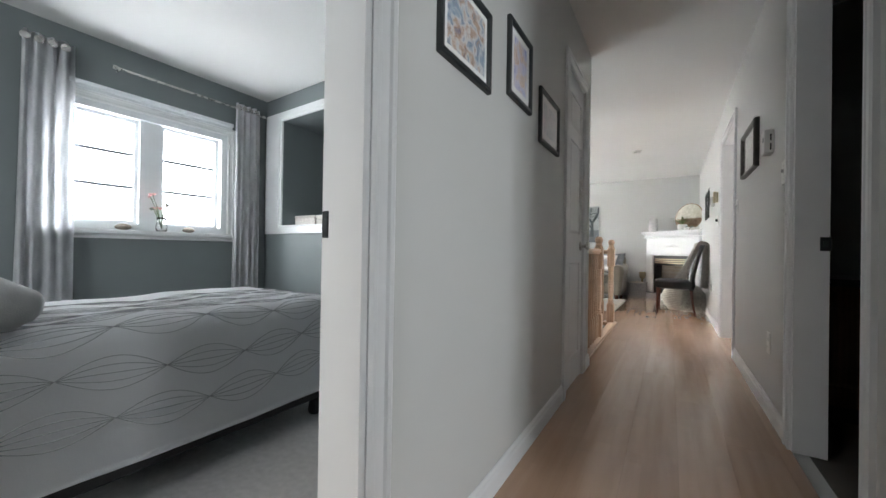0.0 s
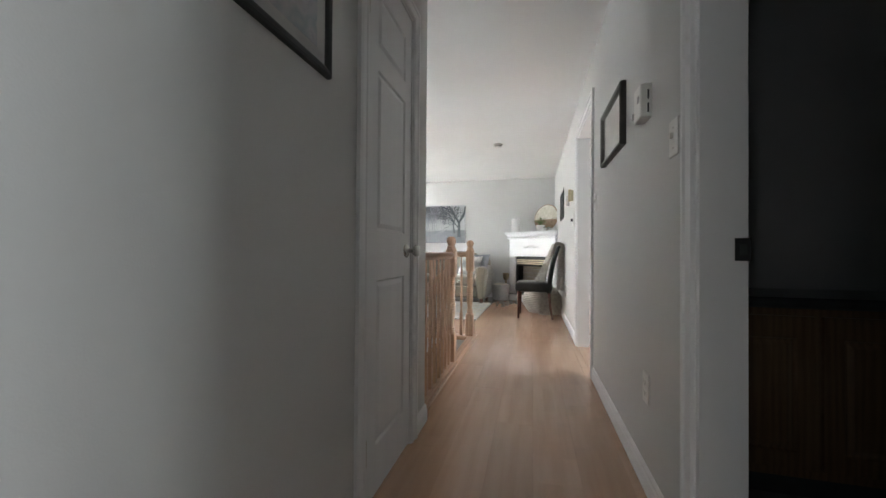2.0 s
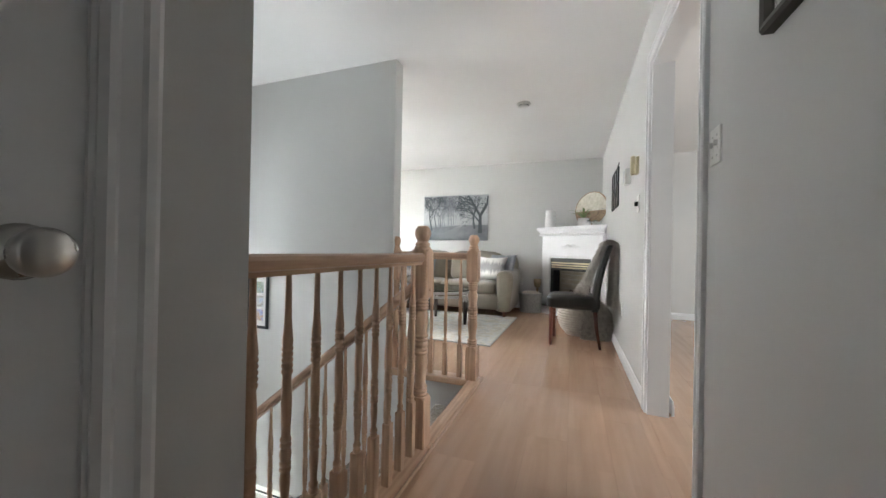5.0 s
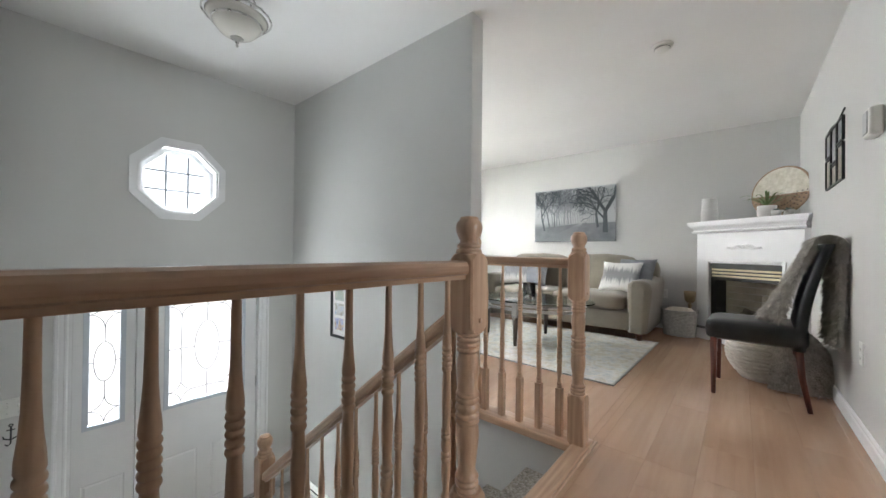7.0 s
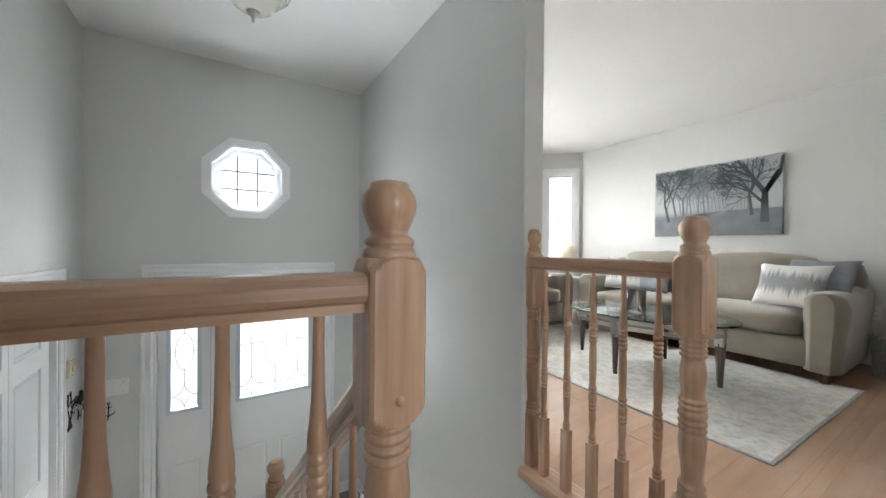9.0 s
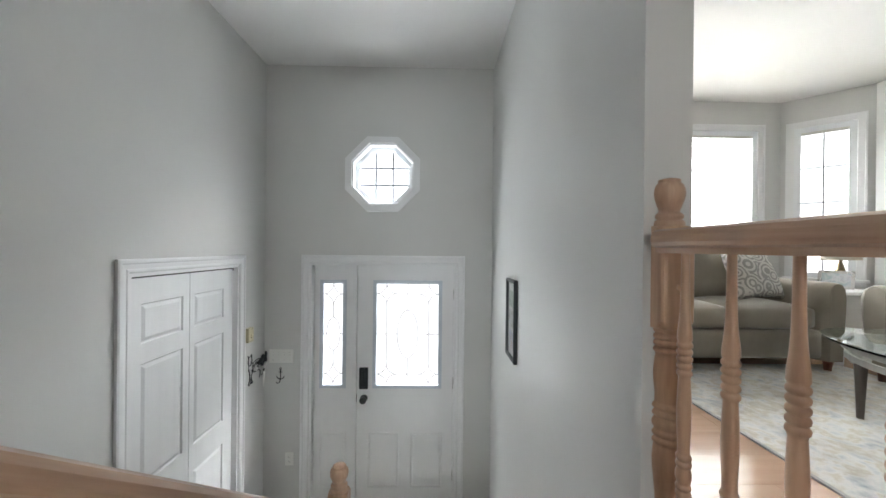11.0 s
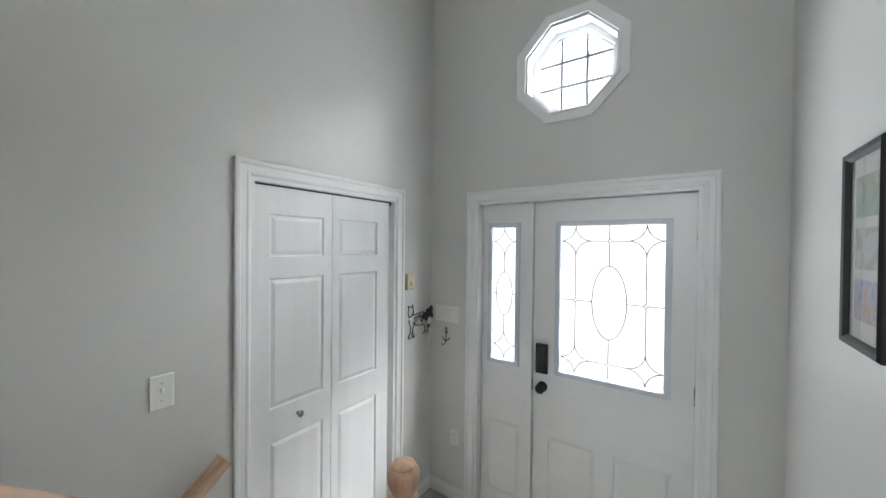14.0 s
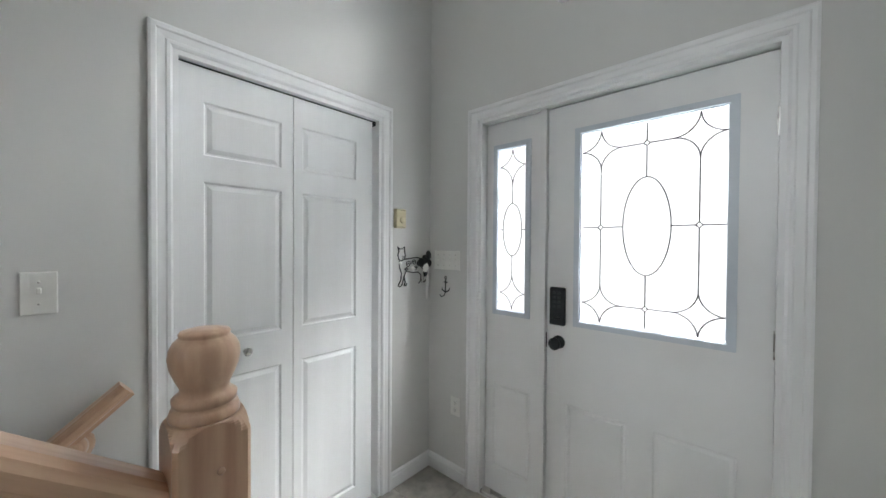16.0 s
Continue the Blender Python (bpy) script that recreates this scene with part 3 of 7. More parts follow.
tagged(ob, "oak nosing board at the head of the stairs", "trim", kind="structure")
ob = part("balcony_shoe", box(XL - 0.145, XL - 0.035, YS, 3.30, -0.03, 0.014, 0.008, 2), OAKY)
tagged(ob, "oak base board under the landing balusters", "trim", kind="structure")
ob = part("balcony_shoe_north", box(-1.727, XT - 0.028, YN - 0.03, YN + 0.10, -0.03, 0.014, 0.01, 3), OAKX)
tagged(ob, "oak base board over the stairwell edge", "trim", kind="structure")
bm = box(-1.03, -1.018, YS + 0.02, 4.31, 0.0, 0.008, 0.002)
tagged(part("threshold_strip", bm, OAKY), "thin oak strip beside the landing boards", "trim", kind="structure")
setting("wall_landing_edge", box(XL - 0.10, XL - 0.06, YS, 3.36, -0.27, -0.03), WALL, "pale greige edge under the landing")

# ---- railing ----
def beads(z0, z1, count, groove, crest):
    """A row of equal turned rings between two heights, as (radius, height)."""
    step = (z1 - z0) / count
    out = []
    for i in range(count):
        z = z0 + i * step
        out += [(groove, z + 0.06 * step), (groove + 0.75 * (crest - groove), z + 0.24 * step), (crest, z + 0.5 * step), (groove + 0.75 * (crest - groove), z + 0.76 * step), (groove, z + 0.94 * step)]
    return out


NEWEL_TURN = ([(0.030, 0.240)] + beads(0.244, 0.296, 3, 0.033, 0.0395) + [(0.031, 0.300), (0.029, 0.312), (0.032, 0.345), (0.0375, 0.385), (0.039, 0.41), (0.036, 0.436)]
              + beads(0.440, 0.474, 2, 0.034, 0.040) + [(0.034, 0.476), (0.0395, 0.483), (0.0405, 0.489), (0.0395, 0.495), (0.034, 0.501)] + beads(0.502, 0.535, 2, 0.034, 0.040)
              + [(0.033, 0.538), (0.0325, 0.555), (0.0365, 0.585), (0.0375, 0.605), (0.034, 0.632), (0.031, 0.645)] + beads(0.648, 0.708, 4, 0.033, 0.0385) + [(0.034, 0.712)])
FINIAL = [(0.0375, 0), (0.039, 0.006), (0.0365, 0.014), (0.031, 0.0165), (0.035, 0.020), (0.0355, 0.027), (0.031, 0.031), (0.0265, 0.0345), (0.0275, 0.041), (0.033, 0.053), (0.0375, 0.065), (0.0392, 0.076), (0.038, 0.087), (0.034, 0.0955), (0.0285, 0.101), (0.0275, 0.103), (0.0285, 0.1055), (0.0265, 0.1085), (0.014, 0.1115), (0, 0.112)]


def block(w, z0, z1, c, foot=False):
    """A square block whose ends were turned on the lathe, so that each face ends in an arch; foot: the lower end is sawn flat."""
    bm = bmesh.new()
    most = w * math.sqrt(2) - c
    least = w * 1.0
    levels = [0.019 * (k2 / 7) ** 1.6 for k2 in range(8)]

    def ring(z, limit):
        out = []
        for a in range(48):
            t = 2 * math.pi * (a + 0.5) / 48
            flat = w / max(abs(math.cos(t)), abs(math.sin(t)))
            r = min(flat, limit)
            out.append(bm.verts.new((r * math.cos(t), r * math.sin(t), z)))
        return out
    limit_at = lambda d: least + (most - least) * min(1.0, d / 0.019) ** 0.7
    rings = [ring(z0, most)] if foot else [ring(z0 + d, limit_at(d)) for d in levels]
    rings += [ring(z1 - d, limit_at(d)) for d in reversed(levels)]
    for a, b in zip(rings, rings[1:]):
        for k2 in range(48):
            bm.faces.new((a[k2], a[(k2 + 1) % 48], b[(k2 + 1) % 48], b[k2]))
    bm.faces.new(rings[0][::-1])
    bm.faces.new(rings[-1])
    return bm


def newel(at, foot=0.0, mat=OAK, label="turned oak newel post with a ball finial"):
    """foot: how much longer the square base is."""
    n = thing("newel_post", at, label, "newel post", "newel posts of the railing")
    part("base_block", block(0.0405, 0.0, 0.248 + foot, 0.003, True), mat, n)
    part("turning", lathe([(r * 0.89, z + foot) for r, z in NEWEL_TURN], seg=28), mat, n)
    part("top_block", block(0.0415, 0.708 + foot, 0.936 + foot, 0.004), mat, n)
    part("finial", lathe([(r, z + 0.934 + foot) for r, z in FINIAL], seg=28), mat, n)
    part("peg", lathe([(0.007, 0.0), (0.007, 0.003), (0.0, 0.004)], m=pose(0.0415, 0, 0.745 + foot, 0, 90), seg=10), OAKX, n, "dark wooden plug")
    part("peg", lathe([(0.0045, 0.0), (0.0045, 0.0015), (0.003, 0.0025), (0.0, 0.003)], m=pose(-0.006, 0.0415, 0.877 + foot, -90), seg=12), OAKX, n, "dark wooden plug")
    return n


newel((XL - 0.09, 3.312, 0.001))
newel((XL - 0.09, 4.237, 0.001), label="turned oak newel post beside the stair head")
newel((-2.453, 3.322, -6 * RISE), 0.062, label="turned oak newel post at the stair foot")
hn = thing("half_newel", (-1.727, YN + 0.056, -0.010), "half newel post of oak against the wall end", "newel post", "newel posts of the railing")
part("base_block", block(0.036, 0.0, 0.248, 0.003, True), OAK, hn)
part("turning", lathe([(r * 0.82, z) for r, z in NEWEL_TURN], seg=24), OAK, hn)
part("top_block", block(0.038, 0.705, 0.936, 0.004), OAK, hn)
part("finial", lathe([(r * 0.85, z + 0.934) for r, z in FINIAL], seg=24), OAK, hn)
part("peg", lathe([(0.006, 0.0), (0.006, 0.003), (0.0, 0.004)], m=pose(0.038, 0, 0.80, 0, 90), seg=10), OAKX, hn, "dark wooden plug")
hn2 = thing("half_newel", (XL - 0.09, YS - 0.012, 0.012), "half newel post of oak against the closet wall", "newel post", "newel posts of the railing")
part("base_block", block(0.036, 0.0, 0.248, 0.003, True), OAK, hn2)
part("turning", lathe([(r * 0.82, z) for r, z in NEWEL_TURN], seg=24), OAK, hn2)
part("top_block", block(0.038, 0.705, 0.936, 0.004), OAK, hn2)
part("finial", lathe([(r * 0.85, z + 0.934) for r, z in FINIAL], seg=24), OAK, hn2)

BAL = ([(0.012, 0.233)] + beads(0.238, 0.272, 2, 0.0140, 0.0175) + [(0.0125, 0.275), (0.0120, 0.284), (0.0140, 0.305), (0.0165, 0.330), (0.0165, 0.345), (0.0150, 0.358)]
       + beads(0.360, 0.388, 2, 0.0155, 0.0188) + [(0.0155, 0.389), (0.0185, 0.397), (0.0192, 0.404), (0.0185, 0.411), (0.0155, 0.419)] + beads(0.420, 0.448, 2, 0.0155, 0.0188)
       + [(0.0145, 0.451), (0.0145, 0.465), (0.0165, 0.505), (0.0172, 0.535), (0.0160, 0.570), (0.0140, 0.600)] + beads(0.604, 0.675, 5, 0.0152, 0.0190)
       + [(0.0178, 0.680), (0.0170, 0.694), (0.0138, 0.716), (0.0113, 0.745), (0.0100, 0.79), (0.0093, 0.86), (0.0092, 0.89)])


def baluster_mesh(name, drop):
    """drop: how far the turned part sits below its usual height, for the stair's shorter posts."""
    bm = box(-0.0165, 0.0165, -0.0165, 0.0165, 0.0, 0.242 + drop, 0.002)
    add_lathe(bm, [(r * 0.77, z + drop) for r, z in BAL], seg=14)
    bmesh.ops.recalc_face_normals(bm, faces=bm.faces[:])
    me = bpy.data.meshes.new(name)
    bm.to_mesh(me)
    bm.free()
    me.materials.append(OAK)
    return me


def rail_profile(w=0.031, h=0.052):
    return [(-w * 0.62, -h), (w * 0.62, -h), (w * 0.66, -h * 0.78), (w * 0.9, -h * 0.70), (w, -h * 0.55), (w, -h * 0.28), (w * 0.86, -h * 0.10), (w * 0.5, 0.0), (-w * 0.5, 0.0), (-w * 0.86, -h * 0.10), (-w, -h * 0.28), (-w, -h * 0.55), (-w * 0.9, -h * 0.70), (-w * 0.66, -h * 0.78)]


def rail_bar(p, q, w=0.031, h=0.052):
    """A moulded handrail whose top runs from p to q."""
    bm = bmesh.new()
    p, q = Vector(p), Vector(q)
    d = (q - p).normalized()
    side = d.cross(Vector((0, 0, 1))).normalized()
    up = Vector((0, 0, 1))
    rings = [[bm.verts.new(o + side * a + up * b) for a, b in rail_profile(w, h)] for o in (p, q)]
    for j in range(14):
        bm.faces.new((rings[0][j], rings[0][(j + 1) % 14], rings[1][(j + 1) % 14], rings[1][j]))
    bm.faces.new(rings[0][::-1])
    bm.faces.new(rings[1])
    return bm


def sloped_rail(name, p, q, mat, parent, w=0.031, h=0.050):
    """A handrail built along its own x, then turned to run from p to q."""
    p, q = Vector(p), Vector(q)
    d = q - p
    turn = Matrix.Rotation(math.atan2(d.y, d.x), 4, "Z") @ Matrix.Rotation(-math.atan2(d.z, math.hypot(d.x, d.y)), 4, "Y")
    return part(name, rail_bar((0, 0, 0), (d.length, 0, 0), w, h), mat, parent, m=parent.matrix_basis.inverted() @ Matrix.Translation(p) @ turn)


BALM = baluster_mesh("baluster", 0.0)


def balustrade(name, label, rail, mat, feet, mesh):
    b = thing(name, feet[0], label, "railing")
    inv = b.matrix_basis.inverted()
    r = part("handrail", rail, mat, b, m=inv.copy())
    for f in feet:
        o = new("baluster", mesh)
        o.parent = b
        o.matrix_basis = inv @ Matrix.Translation(f)
    return b


XB = XL - 0.09
balustrade("landing_railing", "oak balustrade with turned balusters along the landing", rail_bar((XB, YS + 0.015, 0.917), (XB, 3.28, 0.917)), OAKY,
           [(XB, 2.371 + 0.1055 * i, 0.012) for i in range(9)], BALM)
balustrade("stairhead_railing", "oak balustrade with turned balusters above the stairwell", rail_bar((-1.70, 4.237, 0.917), (XB - 0.04, 4.237, 0.917)), OAKX,
           [(-1.632 + 0.112 * i, 4.237, 0.012) for i in range(5)], BALM)
SLOPE = RISE / GOING
ra, rb = (XB - 0.010, 3.320, 0.783 + 0.028), (-2.43, 3.320, 0.785 - SLOPE * (2.43 + XB - 0.045))
stair_feet = [(XT - GOING * (i // 2) - (0.065 if i % 2 == 0 else 0.187), 3.320) for i in range(11)]
sr = thing("stair_railing", (stair_feet[0][0], 3.320, -RISE), "oak balustrade sloping down beside the stairs", "railing")
inv = sr.matrix_basis.inverted()
sloped_rail("handrail", ra, rb, OAKX, sr)
for i, (x, y) in enumerate(stair_feet):
    top = 0.777 - SLOPE * (XB - 0.045 - x) - 0.045
    base = -RISE * (i // 2 + 1) - 0.002
    drop = top - base - 0.885
    me = bpy.data.meshes.get("stair_baluster_%d" % (i % 2)) or baluster_mesh("stair_baluster_%d" % (i % 2), drop)
    o = new("baluster", me)
    o.parent = sr
    o.matrix_basis = inv @ Matrix.Translation((x, y, base))
wr = thing("wall_handrail", (-2.453, YS, -0.48), "oak handrail on the wall above the lower stairs", "handrail")
inv = wr.matrix_basis.inverted()
sloped_rail("handrail", (-2.462, YS + 0.075, -0.402), (-0.97, YS + 0.075, -0.402 - 0.83 * 1.492), OAKX, wr, 0.035, 0.052)
for x in (-2.36, -1.5):
    z = -0.425 - 0.83 * (x + 2.462) - 0.05
    part("bracket", lathe([(0.0, 0.0), (0.036, 0.0), (0.038, 0.012), (0.030, 0.02), (0.022, 0.03), (0.026, 0.045), (0.022, 0.062), (0.012, 0.078), (0.0, 0.08)], m=pose(x, YS, z - 0.03, -75) @ Matrix.Scale(1.35, 4), seg=18), OAK, wr, "turned wooden bracket", m=inv.copy())

# ---- doors ----
def panelled(w, h, t, panels, sunk=0.008, rim=0.028):
    """A moulded door leaf, x 0-w, z 0-h, its front at y=0, with sunk and raised panels."""
    bm = bmesh.new()
    for a, b, c, d in cut((0, 0), (w, h), panels):
        v = [bm.verts.new(p) for p in ((a, 0, c), (b, 0, c), (b, 0, d), (a, 0, d))]
        bm.faces.new(v)
    for a, b, c, d in panels:
        steps = ((0, 0), (0.006, -sunk), (0.012, -sunk), (rim, -0.001), (rim + 0.004, -0.001))
        rings = [[bm.verts.new(p) for p in ((a + i, y, c + i), (b - i, y, c + i), (b - i, y, d - i), (a + i, y, d - i))] for i, y in steps]
        for r0, r1 in zip(rings, rings[1:]):
            for j in range(4):
                bm.faces.new((r0[j], r0[(j + 1) % 4], r1[(j + 1) % 4], r1[j]))
        bm.faces.new(rings[-1])
    for x0, x1, z0, z1 in ((0, 0, 0, h), (w, w, 0, h)):
        bm.faces.new([bm.verts.new(p) for p in ((x0, 0, 0), (x0, -t, 0), (x0, -t, h), (x0, 0, h))])
    for z in (0, h):
        bm.faces.new([bm.verts.new(p) for p in ((0, 0, z), (w, 0, z), (w, -t, z), (0, -t, z))])
    bm.faces.new([bm.verts.new(p) for p in ((0, -t, 0), (w, -t, 0), (w, -t, h), (0, -t, h))])
    bmesh.ops.remove_doubles(bm, verts=bm.verts[:], dist=0.0002)
    return bm


def knob_bm(m, r=0.027):
    return lathe([(0.0, 0.0), (0.032, 0.0), (0.032, 0.004), (0.026, 0.009), (0.012, 0.011), (0.011, 0.03), (0.018, 0.036), (r, 0.046), (r, 0.056), (r * 0.8, 0.064), (0.0, 0.066)], m=m, seg=22)


# hall closet door: face along +x at x = XL - 0.006
cd = thing("closet_door", (XL - 0.006, 2.042, 0.008), "closed white six panel closet door with a nickel knob", "door")
cd.matrix_basis = pose(XL - 0.006, 1.571, 0.008) @ Matrix(((0, 1, 0, 0), (1, 0, 0, 0), (0, 0, 1, 0), (0, 0, 0, 1)))
W = 0.471
part("leaf", panelled(W, 2.018, 0.035, [(0.10, W - 0.075, 0.18, 0.80), (0.10, W - 0.075, 0.99, 1.60), (0.10, W - 0.075, 1.69, 1.90)]), DOORW, cd)
part("knob", knob_bm(pose(W - 0.055, 0, 0.915, -90)), STEEL, cd, "brushed nickel round knob")
for z in (0.20, 1.80):
    h = part("hinge", lathe([(0.006, -0.045), (0.006, 0.045)], at=(0.004, 0.005, z), seg=10), BRASSD, cd, "dull brass hinge")

# bifold closet in the foyer: two leaves, faces along +y
for x, nm in ((-2.622, "outer"), (-3.062, "inner")):
    lf = thing("bifold_door", (x, YS - 0.02, ZF + 0.012), "closed white moulded three panel bifold closet door", "door", "bifold closet leaves")
    lf.matrix_basis = pose(x, YS - 0.022, ZF + 0.012, 0, 0, 0) @ Matrix(((-1, 0, 0, 0), (0, 1, 0, 0), (0, 0, 1, 0), (0, 0, 0, 1)))
    W = 0.436
    o1, o2 = ((0.09, 0.385) if nm == "outer" else (0.04, 0.335))
    b = -ZF - 0.012
    part("leaf", panelled(W, 2.064, 0.032, [(o1, o2, b - 1.256, b - 0.50), (o1, o2, b - 0.345, b + 0.273), (o1, o2, b + 0.375, b + 0.577)]), DOORW, lf)
    if nm == "outer":
        part("knob", lathe([(0.0, 0.0), (0.010, 0.0), (0.008, 0.006), (0.007, 0.014), (0.015, 0.02), (0.017, 0.026), (0.012, 0.031), (0.0, 0.032)], m=pose(0.238, 0, b - 0.409, -90), seg=18), STEEL, lf, "small nickel knob")
bm = box(-3.53, -2.63, YS - 0.060, YS - 0.030, 0.694, 0.716)
part_track = tagged(part("bifold_track", bm, BLACKM), "dark metal track above the bifold doors", "track", kind="structure")

# front door and sidelight: faces along +x
DX = FW - 0.052
LITE_Z = (-0.345, 0.59)


def lead(bm, pts, r=0.0029):
    add_tube(bm, pts, r, 5)


def lite(parent, y0, y1, z0, z1, wide):
    """A leaded decorative lite: frame, daylit privacy glass, cames."""
    f = bmesh.new()
    w = 0.026
    panel(f, (y0, z0), (y1, z1), [(y0 + w, y1 - w, z0 + w, z1 - w)], -0.01, 0.012, lambda a, z, t: (t, a, z))
    fr = part("glass_frame", f, LITEF, parent, "pale vinyl glazing frame")
    bead = bmesh.new()
    panel(bead, (y0 + w - 0.004, z0 + w - 0.004), (y1 - w + 0.004, z1 - w + 0.004), [(y0 + w + 0.006, y1 - w - 0.006, z0 + w + 0.006, z1 - w - 0.006)], -0.008, 0.004, lambda a, z, t: (t, a, z))
    part("glazing_bead", bead, LITEF, fr)
    g0, g1, h0, h1 = y0 + w, y1 - w, z0 + w, z1 - w
    pn = part("pane", box(-0.016, -0.010, g0, g1, h0, h1), FROST, fr, "bright obscured glass pane")
    pn.visible_shadow = False
    bm = bmesh.new()
    X = -0.004
    cy, cz = (g0 + g1) / 2, (h0 + h1) / 2
    GW, GH = g1 - g0, h1 - h0

    def arc(yc, zc, ry, rz, a0, a1, n=10):
        lead(bm, [(X, yc + ry * math.cos(radians(a0 + (a1 - a0) * i / n)), zc + rz * math.sin(radians(a0 + (a1 - a0) * i / n))) for i in range(n + 1)])
    if wide:
        la, lb = g0 + 0.165 * GW, g1 - 0.165 * GW
        ha, hb = h0 + 0.105 * GH, h1 - 0.105 * GH
        ry, rz = GW * 0.165, GH * 0.235
        arc(cy, cz, ry, rz, 0, 360, 36)
        for s, y in ((-1, la), (1, lb)):
            lead(bm, [(X, y, ha + 0.09), (X, y, cz - 0.012)])
            lead(bm, [(X, y, cz + 0.012), (X, y, hb - 0.09)])
            lead(bm, [(X, cy + s * ry, cz), (X, y - s * 0.012, cz)])
            lead(bm, [(X, y + s * 0.012, cz), (X, g1 if s > 0 else g0, cz)])
        for s, z in ((-1, ha), (1, hb)):
            lead(bm, [(X, la + 0.09, z), (X, cy - 0.012, z)])
            lead(bm, [(X, cy + 0.012, z), (X, lb - 0.09, z)])
            lead(bm, [(X, cy, cz + s * rz), (X, cy, z - s * 0.012)])
            lead(bm, [(X, cy, z + s * 0.012), (X, cy, h1 if s > 0 else h0)])
        for y, z in ((la, cz), (lb, cz), (cy, ha), (cy, hb)):
            lead(bm, [(X, y - 0.012, z), (X, y, z + 0.012), (X, y + 0.012, z), (X, y, z - 0.012), (X, y - 0.012, z)], 0.0034)
        for sy, y in ((-1, la), (1, lb)):
            for sz, z in ((-1, ha), (1, hb)):
                ey = (g0 if sy < 0 else g1)
                ez = (h0 if sz < 0 else h1)
                iy, iz = y - sy * 0.09, z - sz * 0.09
                q = {(1, 1): 0, (-1, 1): 90, (-1, -1): 180, (1, -1): 270}[(sy, sz)]
                arc(iy, iz, 0.09, 0.09, q, q + 90)
                arc(ey, ez, abs(ey - y), abs(ez - z), q + 180, q + 270)
                q2 = {(1, 1): 180, (-1, 1): 270, (-1, -1): 0, (1, -1): 90}[(sy, sz)]
                arc(ey, iz, abs(ey - y), 0.09, q + 90 if sy * sz > 0 else q + 90, q + 180) if sy * sz > 0 else arc(ey, iz, abs(ey - y), 0.09, q - 90, q)
                arc(iy, ez, 0.09, abs(ez - z), q - 90, q) if sy * sz > 0 else arc(iy, ez, 0.09, abs(ez - z), q + 90, q + 180)
    else:
        arc(cy, cz, GW * 0.33, GH * 0.16, 0, 360, 30)
        for s in (-1, 1):
            ez = h1 if s > 0 else h0
            zt = ez - s * 0.23 * GH
            lead(bm, [(X, cy, cz + s * GH * 0.16), (X, cy, zt)])
            lead(bm, [(X, cy + s * GW * 0.33, cz), (X, g1 if s > 0 else g0, cz)])
            for sy in (-1, 1):
                ey = g1 if sy > 0 else g0
                zm = ez - s * 0.11 * GH
                lead(bm, [(X, cy + sy * GW / 2 * (1 - math.cos(a * math.pi / 16)), zt + (zm - zt) * math.sin(a * math.pi / 16)) for a in range(9)])
                lead(bm, [(X, cy + sy * GW / 2 * (1 - math.cos(a * math.pi / 16)), ez + (zm - ez) * math.sin(a * math.pi / 16)) for a in range(9)])
    part("caming", bm, CAMING, fr, "thin dark lead came pattern")
    return fr


def entry_leaf(name, label, y0, y1, glass_y, glass_z, panels, wide):
    d = thing(name, (DX, y0, ZF + 0.02), label, "door")
    w, h = y1 - y0, 0.714 - ZF - 0.02
    M = Matrix(((0, 1, 0, 0), (1, 0, 0, 0), (0, 0, 1, 0), (0, 0, 0, 1)))
    hole = (glass_y[0] - y0 + 0.004, glass_y[1] - y0 - 0.004, glass_z[0] - ZF - 0.016, glass_z[1] - ZF - 0.024)
    bm = panel(bmesh.new(), (0, 0), (w, h), [hole, *panels], -0.044, 0, lambda a, z, t: (a, t, z))
    for a, b, c, e in panels:
        steps = ((0, 0), (0.005, -0.004), (0.012, -0.004), (0.022, 0.0))
        rings = [[bm.verts.new(p) for p in ((a + i, y, c + i), (b - i, y, c + i), (b - i, y, e - i), (a + i, y, e - i))] for i, y in steps]
        for r0, r1 in zip(rings, rings[1:]):
            for j in range(4):
                bm.faces.new((r0[j], r0[(j + 1) % 4], r1[(j + 1) % 4], r1[j]))
        bm.faces.new(rings[-1])
    part("leaf", bm, WHITE, d, m=M)
    lite(d, glass_y[0] - y0, glass_y[1] - y0, glass_z[0] - ZF - 0.02, glass_z[1] - ZF - 0.02, wide)
    return d


fd = entry_leaf("entry_door", "white steel entry door with leaded glass and a keypad lock", 3.053, 3.886, (3.188, 3.785), LITE_Z,
                [(0.10, 0.37, 0.14, 0.62), (0.47, 0.74, 0.14, 0.62)], True)
sd = entry_leaf("sidelight", "white sidelight panel with a tall leaded glass", 2.682, 3.013, (2.732, 2.958), LITE_Z, [(0.05, 0.28, 0.14, 0.62)], False)
kp = part("keypad", box(0.0, 0.026, 0.022, 0.098, 1.00, 1.185, 0.008, 3), BLACKM, fd, "black keypad deadbolt cover")
part("turn_piece", box(0.026, 0.040, 0.045, 0.080, 1.03, 1.042, 0.003), BLACKM, kp)
bm = bmesh.new()
for r in range(4):
    for c in range(2):
        add_box(bm, 0.026, 0.0275, 0.040 + 0.024 * c, 0.056 + 0.024 * c, 1.085 + 0.022 * r, 1.100 + 0.022 * r)
part("key_grid", bm, BLACKF, kp)
part("door_knob", knob_bm(pose(0, 0.062, 0.915, 0, 90), 0.029), BLACKM, fd, "black round knob")
part("latch", box(-0.03, 0.004, -0.006, 0.0, 0.88, 0.95), BLACKM, fd)
